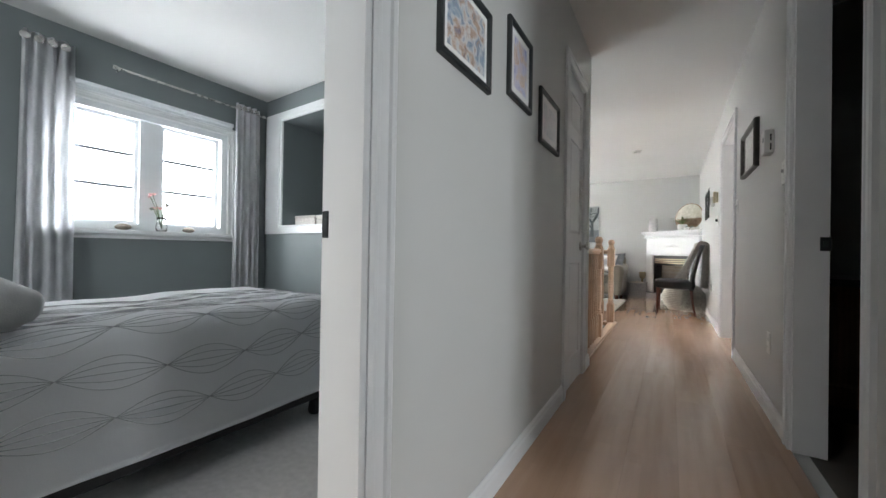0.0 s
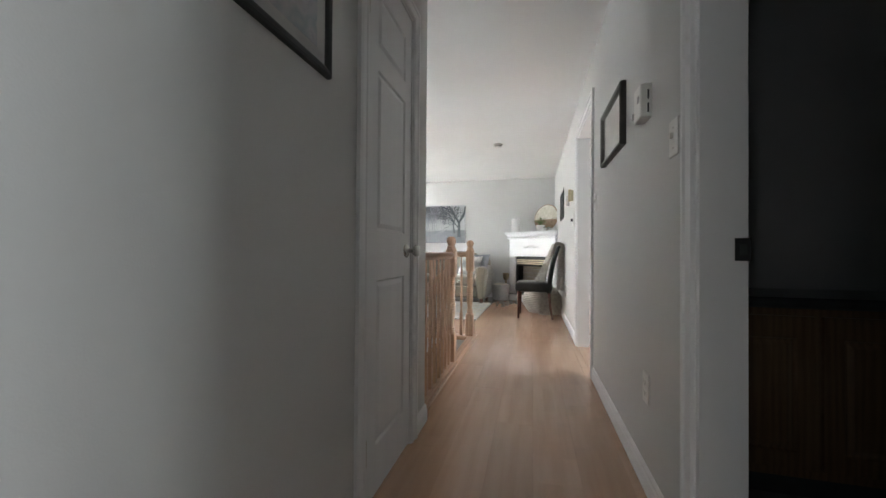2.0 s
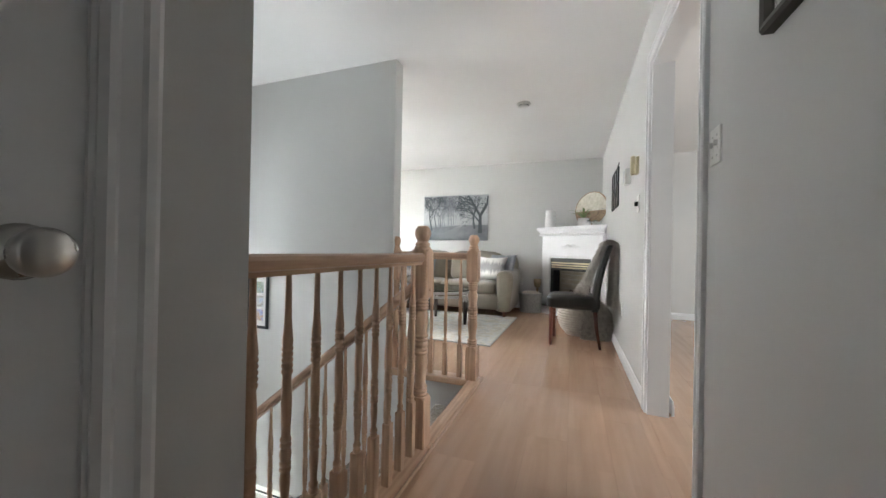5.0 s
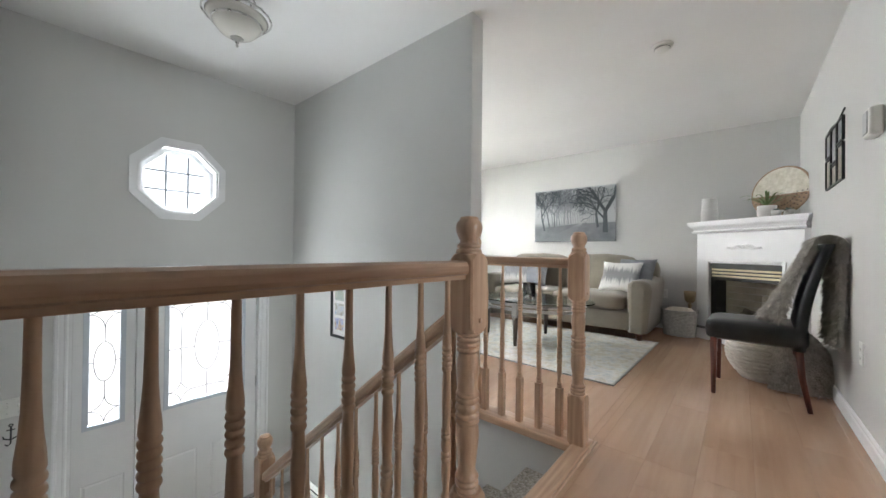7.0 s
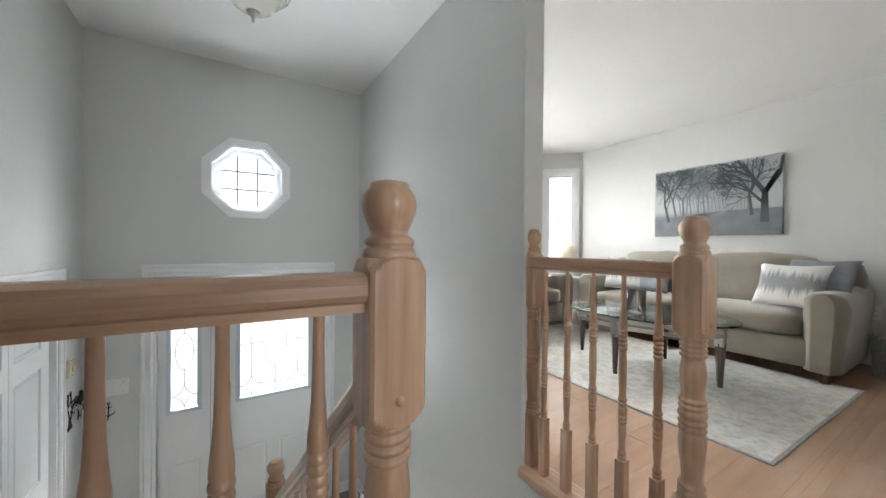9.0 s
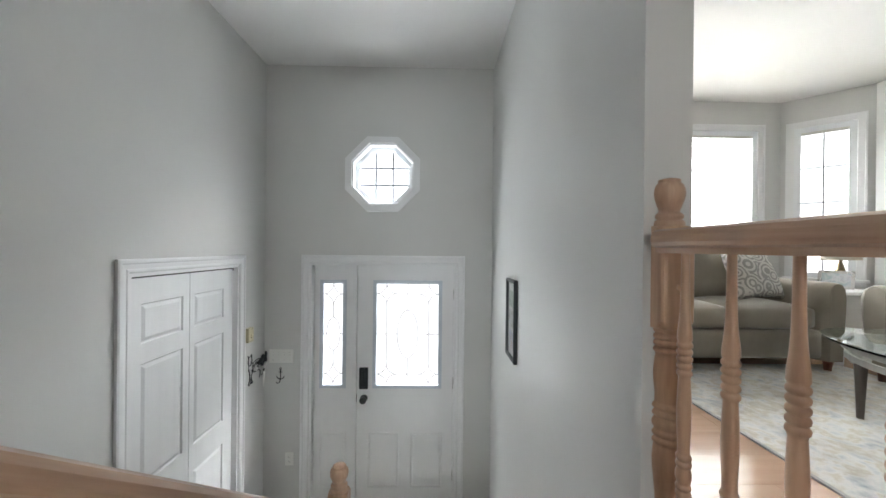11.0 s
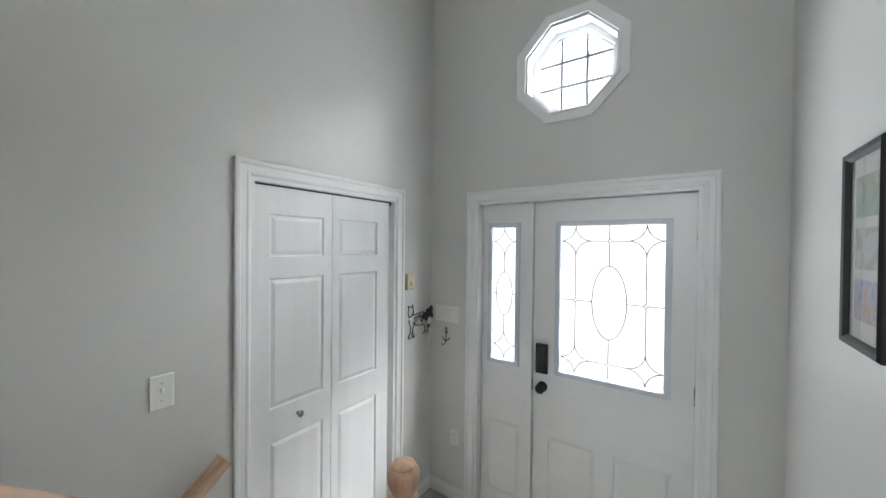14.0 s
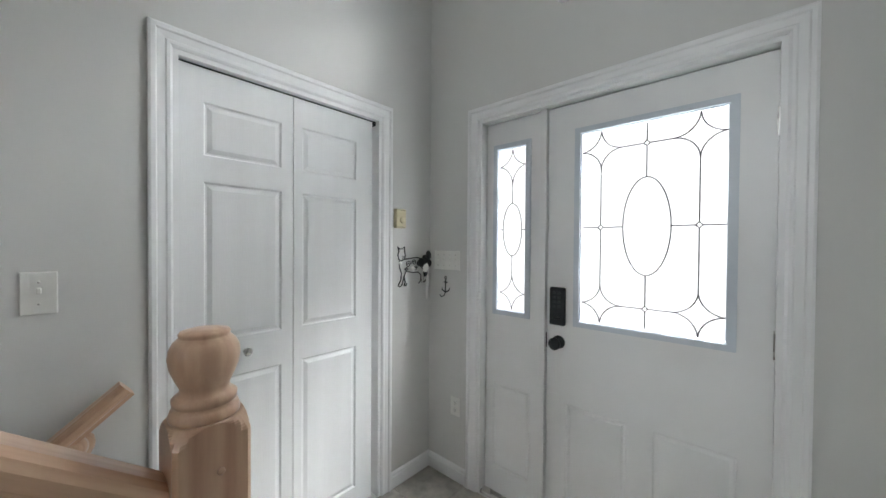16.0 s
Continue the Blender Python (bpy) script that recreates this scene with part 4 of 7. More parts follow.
for z in (0.25, 1.05, 1.82):
    part("hinge", box(-0.006, 0.006, 0.829, 0.843, z - 0.05, z + 0.05, 0.002), STEEL, fd, "dull metal hinge")
bm = bmesh.new()
add_box(bm, FW - 0.12, FW, 2.66, 2.678, ZF, 0.735)
add_box(bm, FW - 0.12, FW, 3.887, 3.92, ZF, 0.735)
add_box(bm, FW - 0.12, FW - 0.03, 3.017, 3.049, ZF, 0.718)
add_box(bm, FW - 0.12, FW, 2.678, 3.887, 0.718, 0.735)
tagged(part("entry_frame", bm, WHITE), "white painted entry door frame and mullion", "trim", kind="structure")
tagged(part("weatherstrip", panel(bmesh.new(), (2.66, ZF), (3.905, 0.735), [(2.69, 3.006, ZF - 0.1, 0.708), (3.060, 3.879, ZF - 0.1, 0.708)], FW - 0.115, FW - 0.10, lambda a, z, t: (t, a, z)), BLACKF), "dark weatherstrip round the entry door", "trim", kind="structure")
tagged(part("threshold", box(FW - 0.14, FW - 0.01, 2.66, 3.905, ZF - 0.005, ZF + 0.016, 0.004), STEEL), "metal entry threshold", "trim", kind="structure")

# octagonal window
ow = thing("window_1", (FW, OY, OZ), "white octagonal window with a grid of slim bars", "window", kind="structure")
bm = bmesh.new()


def octa_ring(bm, r0, r1, x0, x1):
    a, b = octagon(r0), octagon(r1)
    rings = [[bm.verts.new((x, y, z)) for y, z in o] for x, o in ((x0, a), (x1, a), (x1, b), (x0, b))]
    for k2 in range(4):
        p, q = rings[k2], rings[(k2 + 1) % 4]
        for i in range(8):
            bm.faces.new((p[i], p[(i + 1) % 8], q[(i + 1) % 8], q[i]))


octa_ring(bm, 0.262, 0.318, 0.0, 0.016)
octa_ring(bm, 0.262, 0.272, 0.0, 0.022)
part("casing", bm, WHITE, ow)
bm = bmesh.new()
octa_ring(bm, 0.252, 0.262, -0.135, 0.001)
part("lining", bm, WHITE, ow)
bm = bmesh.new()
octa_ring(bm, 0.222, 0.254, -0.125, -0.085)
octa_ring(bm, 0.212, 0.226, -0.118, -0.098)
part("sash", bm, LINER, ow)
bm = bmesh.new()
for s in (-0.075, 0.075):
    add_box(bm, -0.112, -0.106, s - 0.008, s + 0.008, -0.222, 0.222)
    add_box(bm, -0.1123, -0.1057, -0.222, 0.222, s - 0.008, s + 0.008)
part("grille", bm, BARS, ow, "slim window grid with backlit shade in its grey")
bm = bmesh.new()
add_extrude(bm, octagon(0.222), Matrix(((0, 0, 1, -0.122), (1, 0, 0, 0), (0, 1, 0, 0), (0, 0, 0, 1))), 0.004)
g = part("pane", bm, PANE, ow, "clear glass")
g.visible_shadow = False

# bright overcast distance beyond the windows
back = part("backdrop", box(-9.0, -8.9, -8, 16, -6, 9), SKYGLOW)
tagged(back, "white overcast sky in the distance", "sky", kind="structure")
gr = part("ground", box(-900, -4.9, -900, 900, -3.4, -3.2), surface("outside_ground", (0.10, 0.10, 0.09), (0.2, 0.2, 0.19), 0.4, 0.9, 0.1))
tagged(gr, "grey ground outside", "ground", kind="structure")

# ---- windows ----
def rect_frame(bm, y0, y1, z0, z1, w, x0, x1):
    panel(bm, (y0, z0), (y1, z1), [(y0 + w, y1 - w, z0 + w, z1 - w)], x0, x1, lambda a, z, t: (t, a, z))


# bedroom window: two casements, each with two slim bars
bw = thing("window_2", (BW, 0.49, 1.0), "white two-part casement bedroom window with slim bars", "window", kind="structure")
inv = bw.matrix_basis.inverted()
bm = bmesh.new()
rect_frame(bm, -0.08, 1.06, 1.0, 1.94, 0.05, BW - 0.13, BW + 0.002)
add_box(bm, BW - 0.125, BW - 0.03, 0.41, 0.555, 1.05, 1.89)
part("frame", bm, LINER, bw, m=inv.copy())
for y0, y1 in ((-0.03, 0.41), (0.555, 1.01)):
    bm = bmesh.new()
    rect_frame(bm, y0, y1, 1.05, 1.89, 0.026, BW - 0.12, BW - 0.07)
    sa = part("sash", bm, LINER, bw, m=inv.copy())
    bm = bmesh.new()
    for z in (1.345, 1.61):
        add_box(bm, BW - 0.100, BW - 0.090, y0 + 0.02, y1 - 0.02, z - 0.012, z + 0.012)
    part("bar", bm, BARS, sa)
    p = part("pane", box(BW - 0.108, BW - 0.103, y0 + 0.026, y1 - 0.026, 1.076, 1.864), PANE, sa)
    p.visible_shadow = False
casing("trim_bedroom_window", "x", BW, 1, -0.08, 1.06, 1.0, 1.94, "white moulded window casing", sill=True)
tagged(part("window_sill", box(BW - 0.03, BW + 0.055, -0.17, 1.15, 0.962, 0.998, 0.006, 2), WHITE), "white painted bedroom window sill", "trim", kind="structure")
va = thing("roller_shade", (BW, 0.49, 2.02), "white rolled-up shade box above the window", "shade")
part("cassette", box(0.0, 0.06, -0.6, 0.6, 0.0, 0.035, 0.008, 2), LINER, va)
part("head_rail", box(0.0, 0.03, -0.6, 0.6, -0.02, 0.0), LINER, va)

FABRIC = surface("patterned_curtain_cloth", (0.64, 0.645, 0.66), (0.80, 0.805, 0.82), 14, 0.9, 0.5, 200, stretch=(1, 1, 0.5), sheen=0.3)


def curtain(y0, y1, folds, label):
    c = thing("curtain", (BW + 0.08, (y0 + y1) / 2, 0.03), label, "curtain", "bedroom curtains")
    bm = bmesh.new()
    nu, nv = folds * 10, 14
    rows = []
    w = y1 - y0
    for v in range(nv + 1):
        f = v / nv
        spread = 1.0 + 0.16 * (1 - f)
        row = []
        for u in range(nu + 1):
            s = u / nu
            ph = s * folds * 2 * math.pi
            y = (s - 0.5) * w * spread + 0.006 * math.sin(ph * 0.5 + f * 2)
            x = 0.032 * math.sin(ph) * (0.75 + 0.25 * math.sin(f * 3 + s * 5)) + 0.008 * noise.noise((s * 4, f * 3, folds))
            row.append(bm.verts.new((x, y, f * 2.23)))
        rows.append(row)
    for a, b in zip(rows, rows[1:]):
        for i in range(nu):
            bm.faces.new((a[i], a[i + 1], b[i + 1], b[i])).smooth = True
    bmesh.ops.solidify(bm, geom=bm.faces[:], thickness=0.003)
    part("cloth", bm, FABRIC, c)
    for i in range(folds):
        y = ((i + 0.25) / folds - 0.5) * w
        part("grommet", lathe([(0.018, -0.003), (0.025, -0.003), (0.025, 0.003), (0.018, 0.003)], m=pose(0.03, y, 2.185, 0, 90), seg=14), STEEL, c)
    return c


curtain(-0.235, 0.005, 4, "pale grey patterned curtain hanging in folds")
curtain(1.09, 1.32, 4, "pale grey patterned curtain gathered beside the recess")
rod = thing("curtain_rod", (BW, 0.5, 2.21), "slim nickel curtain rod on brackets", "curtain rod")
part("bar", tube([(0.08, -0.27, 0), (0.08, 0.86, 0)], 0.009, 10), STEEL, rod)
for y in (-0.28, 0.87):
    part("knob_end", lathe([(0, -0.015), (0.012, -0.012), (0.016, 0), (0.012, 0.012), (0, 0.015)], at=(0.08, y, 0), seg=12), STEEL, rod)
for y in (-0.25, 0.83):
    part("bracket", tube([(0.0, y, 0.0), (0.08, y, -0.002)], 0.006, 8), STEEL, rod)

# recess trim
bm = bmesh.new()
panel(bm, (-4.03, 1.02), (-2.45, 2.24), [(-3.75, -2.55, 1.09, 2.15)], 1.432, 1.45, lambda a, z, t: (a, t, z))
panel(bm, (-4.00, 1.05), (-2.48, 2.21), [(-3.78, -2.52, 1.075, 2.18)], 1.424, 1.432, lambda a, z, t: (a, t, z))
tagged(part("recess_trim", bm, WHITE), "white painted casing round the wall recess", "trim", kind="structure")
tagged(part("recess_sill", box(-3.75, -2.55, 1.41, 1.75, 1.09, 1.10, 0.003), WHITE), "white painted recess shelf", "trim", kind="structure")
wk = surface("pale_woven_box", (0.42, 0.39, 0.36), (0.60, 0.57, 0.53), 60, 0.8, 0.6, 160)
for i, (x, y, rz) in enumerate(((-3.50, 1.60, 8), (-3.22, 1.62, -5))):
    bx = thing("storage_box", (x, y, 1.10), "pale woven storage box resting on the recess shelf", "box", "boxes on the recess shelf", rz=rz)
    part("body", box(-0.13, 0.13, -0.08, 0.08, 0, 0.075, 0.01, 2), wk, bx)
    part("lid", box(-0.135, 0.135, -0.085, 0.085, 0.07, 0.10, 0.012, 2), wk, bx)

# bed
QUILT = surface("white_quilt_cloth", (0.82, 0.825, 0.84), (0.87, 0.875, 0.89), 5, 0.9, 0.25, 300, sheen=0.2)
SEAM = surface("grey_quilt_stitching", (0.30, 0.31, 0.32), (0.40, 0.41, 0.42), 30, 0.9, 0.1)
DARKB = surface("dark_bed_base", (0.015, 0.015, 0.016), (0.03, 0.03, 0.032), 20, 0.8, 0.2)
bed = thing("bed", (-2.42, -0.26, 0.0), "single bed under a white quilt with wavy grey stitching", "bed")
BX, BY = 0.46, 0.94


def drape(u, v):
    """The quilt: u along the bed, v round its width from one hem to the other, both -1 to 1."""
    half, hang, r = BX, 0.43, 0.07
    s = v * (half + hang)
    if abs(s) <= half - r:
        x, z = s, 0.62
    else:
        e = abs(s) - (half - r)
        arc = r * math.pi / 2
        if e < arc:
            x, z = half - r + r * math.sin(e / r), 0.62 - r + r * math.cos(e / r)
        else:
            x, z = half + 0.05 * (e - arc), 0.62 - r - (e - arc)
        x = math.copysign(x, s)
    y = u * BY
    e = (abs(u) - 0.93) / 0.07
    if e > 0:
        z -= 0.03 * e * e
    wob = 0.012 * noise.noise((x * 3, y * 3, z * 3)) + 0.006 * noise.noise((x * 9, y * 9, z * 9))
    return Vector((x + (wob if abs(s) > half - r else 0) + 0.018 * math.sin(y * 7) * max(0, abs(v) - 0.6), y, z + (wob if abs(s) <= half else 0)))


bm = bmesh.new()
nu, nv = 70, 72
grid = [[bm.verts.new(drape(-1 + 2 * i / nu, -1 + 2 * j / nv)) for j in range(nv + 1)] for i in range(nu + 1)]
for i in range(nu):
    for j in range(nv):
        bm.faces.new((grid[i][j], grid[i + 1][j], grid[i + 1][j + 1], grid[i][j + 1])).smooth = True
bmesh.ops.solidify(bm, geom=bm.faces[:], thickness=0.012)
quilt = part("quilt", bm, QUILT, bed)
bm = bmesh.new()
for s in range(7):
    v0 = -0.14 + s * 0.16
    for strand in range(5):
        amp = (strand - 2) * 0.030
        pts = []
        for i in range(90):
            u = -0.98 + 1.96 * i / 89
            k2 = (u * BY / 0.27 + (s % 2) * 0.5) * math.pi
            v = v0 + amp * math.sin(k2) + 0.018 * math.sin(k2 * 0.5 + s)
            if -0.99 < v < 0.985:
                pts.append(drape(u, v) + Vector((0.004 if v > 0.4 else 0, 0, 0.004 if v < 0.55 else 0.001)))
        if len(pts) > 5:
            add_tube(bm, pts, 0.0012, 4)
part("stitching", bm, SEAM, quilt, "grey wavy stitch lines")
part("mattress", box(-BX + 0.02, BX - 0.02, -BY + 0.01, BY - 0.015, 0.30, 0.60, 0.04, 2), QUILT, bed)
part("base", box(-BX + 0.03, BX - 0.03, -BY + 0.02, BY - 0.05, 0.10, 0.30, 0.01), DARKB, bed)
for x in (-0.36, 0.36):
    for y in (-0.85, 0.84):
        part("foot", lathe([(0.03, 0.0), (0.035, 0.02), (0.025, 0.10)], at=(x, y, 0), seg=12), DARKB, bed)
pl = thing("pillow", (-2.23, -0.66, 0.62), "grey rounded bed pillow lying on the quilt", "pillow", rz=12)
part("cover", soft_box(0.50, 0.44, 0.13, 0.06, 0.05, m=pose(0, 0, 0.07), crumple=0.01), surface("grey_pillow_cloth", (0.33, 0.33, 0.325), (0.42, 0.42, 0.41), 12, 0.95, 0.6, 240, sheen=0.3), pl)

# flowers and stones on the bedroom sill
fv = thing("flower_vase", (BW + 0.02, 0.545, 0.998), "small clear vase with pink and white flowers", "vase")
part("glass", lathe([(0.0, 0.0), (0.035, 0.0), (0.04, 0.03), (0.032, 0.08), (0.036, 0.115), (0.033, 0.115), (0.029, 0.08), (0.036, 0.03), (0.03, 0.008), (0.0, 0.008)], seg=20), PANE, fv)
STEM = surface("green_stem", (0.05, 0.09, 0.035), (0.09, 0.14, 0.06), 20, 0.6, 0.1)
PETALP = surface("pink_petals", (0.55, 0.25, 0.26), (0.70, 0.45, 0.45), 30, 0.7, 0.1)
PETALG = surface("grey_green_leaves", (0.16, 0.17, 0.15), (0.30, 0.31, 0.28), 30, 0.7, 0.1)
rnd = random.Random(4)
for i in range(9):
    a, s = rnd.uniform(0, 6.28), rnd.uniform(0.02, 0.12)
    top = Vector((0.6 * s * math.cos(a), s * math.sin(a), rnd.uniform(0.17, 0.30)))
    part("stem", tube([(0, 0, 0.02), (top.x * 0.4, top.y * 0.4, top.z * 0.6), top], 0.0025, 5), STEM, fv)
    bm = bmesh.new()
    for j in range(9):
        b = rnd.uniform(0, 6.28)
        d = Vector((math.cos(b), math.sin(b), rnd.uniform(-0.2, 0.6)))
        o = top + d * 0.012
        sd = d.orthogonal().normalized() * 0.012
        v = [bm.verts.new(q) for q in (top, o + sd, o + d * 0.02, o - sd)]
        bm.faces.new(v)
    part("blossom" if i % 3 else "leaf", bm, PETALP if i % 3 else PETALG, fv)
for y, s in ((0.30, 1.0), (0.74, 0.9)):
    st = thing("stone", (BW + 0.02, y, 0.998), "small smooth beige stone on the window sill", "stone", "stones on the sill")
    bm = bmesh.new()
    bmesh.ops.create_icosphere(bm, subdivisions=3, radius=0.05 * s)
    for v in bm.verts:
        v.co = Vector((v.co.x * 0.7, v.co.y, v.co.z * 0.5)) * (1 + 0.12 * noise.noise(v.co * 20))
        v.co.z += 0.024 * s
    for f in bm.faces:
        f.smooth = True
    part("body", bm, surface("beige_stone", (0.25, 0.21, 0.17), (0.38, 0.33, 0.28), 20, 0.8, 0.3), st)

# ---- framed pictures ----
def art_material(name, cols, scale):
    """A print: colours in patches."""
    m, n, k, p = nodes_of(name)
    co, t, r = n.new("ShaderNodeTexCoord"), n.new("ShaderNodeTexNoise"), n.new("ShaderNodeValToRGB")
    t.inputs["Scale"].default_value, t.inputs["Detail"].default_value, t.inputs["Distortion"].default_value = scale, 5, 0.6
    k.new(co.outputs["Object"], t.inputs["Vector"])
    k.new(t.outputs[0], r.inputs[0])
    r.color_ramp.elements[0].position, r.color_ramp.elements[1].position = 0.3, 0.72
    r.color_ramp.elements[0].color, r.color_ramp.elements[1].color = (*cols[0], 1), (*cols[-1], 1)
    for i, c in enumerate(cols[1:-1]):
        e = r.color_ramp.elements.new(0.3 + 0.42 * (i + 1) / (len(cols) - 1))
        e.color = (*c, 1)
    k.new(r.outputs[0], p.inputs["Base Color"])
    p.inputs["Roughness"].default_value = 0.5
    return m


MATB = surface("white_mat_board", (0.70, 0.70, 0.68), (0.75, 0.75, 0.73), 20, 0.9, 0.1)


def picture(name, m, w, h, label, frame_w, depth, mat_w, arts, frame_mat, group=""):
    """A framed picture whose face looks along its own +z, x to the right, y up, hung by m. arts: (x0, x1, y0, y1, material)."""
    t = tagged(new(name), label, "picture", group)
    t.empty_display_size = 0.1
    t.matrix_basis = m
    bm = mould([(0, 0), (frame_w, 0), (frame_w, depth * 0.75), (frame_w * 0.8, depth), (frame_w * 0.35, depth * 0.9), (0.0, depth * 0.55)],
               [(0, -h / 2 + frame_w, 0), (-w / 2 + frame_w, -h / 2 + frame_w, 0), (-w / 2 + frame_w, h / 2 - frame_w, 0), (w / 2 - frame_w, h / 2 - frame_w, 0), (w / 2 - frame_w, -h / 2 + frame_w, 0), (0, -h / 2 + frame_w, 0)], (0, 0, 1), -1)
    part("frame", bm, frame_mat, t)
    part("mat_board", box(-w / 2 + frame_w * 0.8, w / 2 - frame_w * 0.8, -h / 2 + frame_w * 0.8, h / 2 - frame_w * 0.8, 0.002, depth * 0.35), MATB, t, "white mat board")
    for x0, x1, y0, y1, am in arts:
        part("print", box(x0, x1, y0, y1, depth * 0.35, depth * 0.35 + 0.001), am, t, "small colour print")
    g = part("glazing", box(-w / 2 + frame_w * 0.9, w / 2 - frame_w * 0.9, -h / 2 + frame_w * 0.9, h / 2 - frame_w * 0.9, depth * 0.45, depth * 0.45 + 0.002), PANE, t, "thin picture glass")
    g.visible_shadow = False
    return t


ON_WEST = lambda y, z: Matrix(((0, 0, 1, XL), (1, 0, 0, y), (0, 1, 0, z), (0, 0, 0, 1)))
ON_EAST = lambda y, z: Matrix(((0, 0, -1, XR), (-1, 0, 0, y), (0, 1, 0, z), (0, 0, 0, 1)))
ON_STAIR = lambda x, z: Matrix(((1, 0, 0, x), (0, 0, -1, YN), (0, 1, 0, z), (0, 0, 0, 1)))
ON_FAR = lambda x, z: Matrix(((1, 0, 0, x), (0, 0, -1, FAR), (0, 1, 0, z), (0, 0, 0, 1)))
ON_FOYER_S = lambda x, z: Matrix(((-1, 0, 0, x), (0, 0, 1, YS), (0, 1, 0, z), (0, 0, 0, 1)))
ON_FRONT = lambda y, z: Matrix(((0, 0, 1, FW), (1, 0, 0, y), (0, 1, 0, z), (0, 0, 0, 1)))
A1 = art_material("print_harbour", [(0.05, 0.06, 0.14), (0.34, 0.19, 0.10), (0.52, 0.52, 0.52), (0.10, 0.19, 0.30), (0.22, 0.12, 0.09)], 24)
A2 = art_material("print_figures_free", [(0.08, 0.16, 0.45), (0.45, 0.45, 0.62), (0.55, 0.35, 0.18), (0.20, 0.22, 0.40)], 18)
A3 = art_material("print_sea", [(0.40, 0.41, 0.46), (0.62, 0.62, 0.64), (0.38, 0.47, 0.50), (0.66, 0.65, 0.64)], 14)
A4 = art_material("print_pale", [(0.50, 0.48, 0.44), (0.62, 0.60, 0.56), (0.68, 0.66, 0.62)], 9)
A5 = art_material("print_sky", [(0.12, 0.30, 0.55), (0.55, 0.60, 0.62), (0.38, 0.36, 0.30), (0.20, 0.28, 0.20)], 18)
picture("framed_picture", ON_WEST(0.288, 1.545), 0.315, 0.27, "black framed colourful harbour print on the hallway wall", 0.026, 0.018, 0.02, [(-0.115, 0.115, -0.092, 0.092, A1)], BLACKF, "black frames in the hallway")
picture("framed_picture", ON_WEST(0.735, 1.63), 0.255, 0.305, "black framed blue and orange print on the hallway wall", 0.026, 0.018, 0.02, [(-0.07, 0.07, -0.10, 0.10, A2)], BLACKF, "black frames in the hallway")
picture("framed_picture", ON_WEST(1.158, 1.533), 0.325, 0.265, "black framed pale seascape print beside the closet", 0.026, 0.018, 0.02, [(-0.10, 0.10, -0.075, 0.075, A3)], BLACKF, "black frames in the hallway")
UMBER = surface("dark_umber_frame", (0.045, 0.04, 0.035), (0.075, 0.068, 0.06), 14, 0.4, 0.1)
picture("framed_picture", ON_EAST(2.545, 1.60), 0.50, 0.31, "dark umber framed pale print on the hallway wall", 0.03, 0.03, 0.02, [(-0.20, 0.20, -0.11, 0.11, A4)], UMBER)
picture("framed_picture", ON_STAIR(-3.09, 0.44), 0.24, 0.49, "black framed trio of small landscapes on the stairwell wall", 0.024, 0.024, 0.02,
        [(-0.065, 0.065, 0.075, 0.175, art_material("print_hills", [(0.20, 0.30, 0.38), (0.30, 0.36, 0.24), (0.5, 0.55, 0.55)], 20)), (-0.065, 0.065, -0.05, 0.05, A5), (-0.065, 0.065, -0.175, -0.075, A2)], BLACKF)

# ---- plates, switches, outlets and boxes on the walls ----
def wall_plate(name, m, w, h, label, category, toggles=(), sockets=0, mat=PLASTIC):
    t = tagged(new(name), label, category)
    t.empty_display_size = 0.05
    t.matrix_basis = m
    part("plate", box(-w / 2, w / 2, -h / 2, h / 2, 0, 0.006, 0.003, 2), mat, t)
    for x in toggles:
        part("toggle", box(x - 0.005, x + 0.005, -0.002, 0.016, 0.005, 0.016, 0.002), mat, t)
        part("slot", box(x - 0.008, x + 0.008, -0.016, 0.016, 0.0055, 0.007), mat, t)
        for y in (-0.032, 0.032):
            part("screw", lathe([(0.0035, 0.005), (0.0035, 0.007), (0, 0.0075)], at=(x, y, 0), seg=8), STEEL, t)
    for s in range(sockets):
        y = 0.021 if s == 0 else -0.021
        so = part("socket", box(-0.016, 0.016, y - 0.014, y + 0.014, 0.005, 0.0075, 0.003), mat, t)
        bm = bmesh.new()
        for x in (-0.006, 0.006):
            add_box(bm, x - 0.001, x + 0.001, y - 0.003, y + 0.006, 0.0072, 0.0078)
        add_box(bm, -0.002, 0.002, y - 0.010, y - 0.006, 0.0072, 0.0078)
        part("slots", bm, BLACKF, so)
    return t


wall_plate("light_switch", ON_EAST(1.70, 1.285), 0.072, 0.118, "white toggle switch beside the bathroom door", "switch", (0,))
wall_plate("outlet", ON_EAST(1.978, 0.393), 0.072, 0.118, "white wall outlet low on the hallway wall", "outlet", (), 2)
wall_plate("light_switch", ON_EAST(3.125, 1.28), 0.085, 0.118, "white double toggle switch beside the dining opening", "switch", (-0.018, 0.018))
wall_plate("outlet", ON_EAST(5.24, 0.44), 0.072, 0.118, "white wall outlet behind the black chair", "outlet", (), 2)
wall_plate("outlet", ON_FAR(-1.213, 0.44), 0.072, 0.118, "white wall outlet above the basket", "outlet", (), 2)
wall_plate("light_switch", ON_FOYER_S(-2.296, -0.11), 0.075, 0.125, "white toggle switch beside the bifold doors", "switch", (0,))
wall_plate("light_switch", ON_FRONT(2.427, -0.056), 0.205, 0.115, "white four gang switch plate beside the entry", "switch", (-0.07, -0.023, 0.023, 0.07))
wall_plate("outlet", ON_FRONT(2.502, -0.928), 0.072, 0.112, "white wall outlet beside the entry door", "outlet", (), 2)
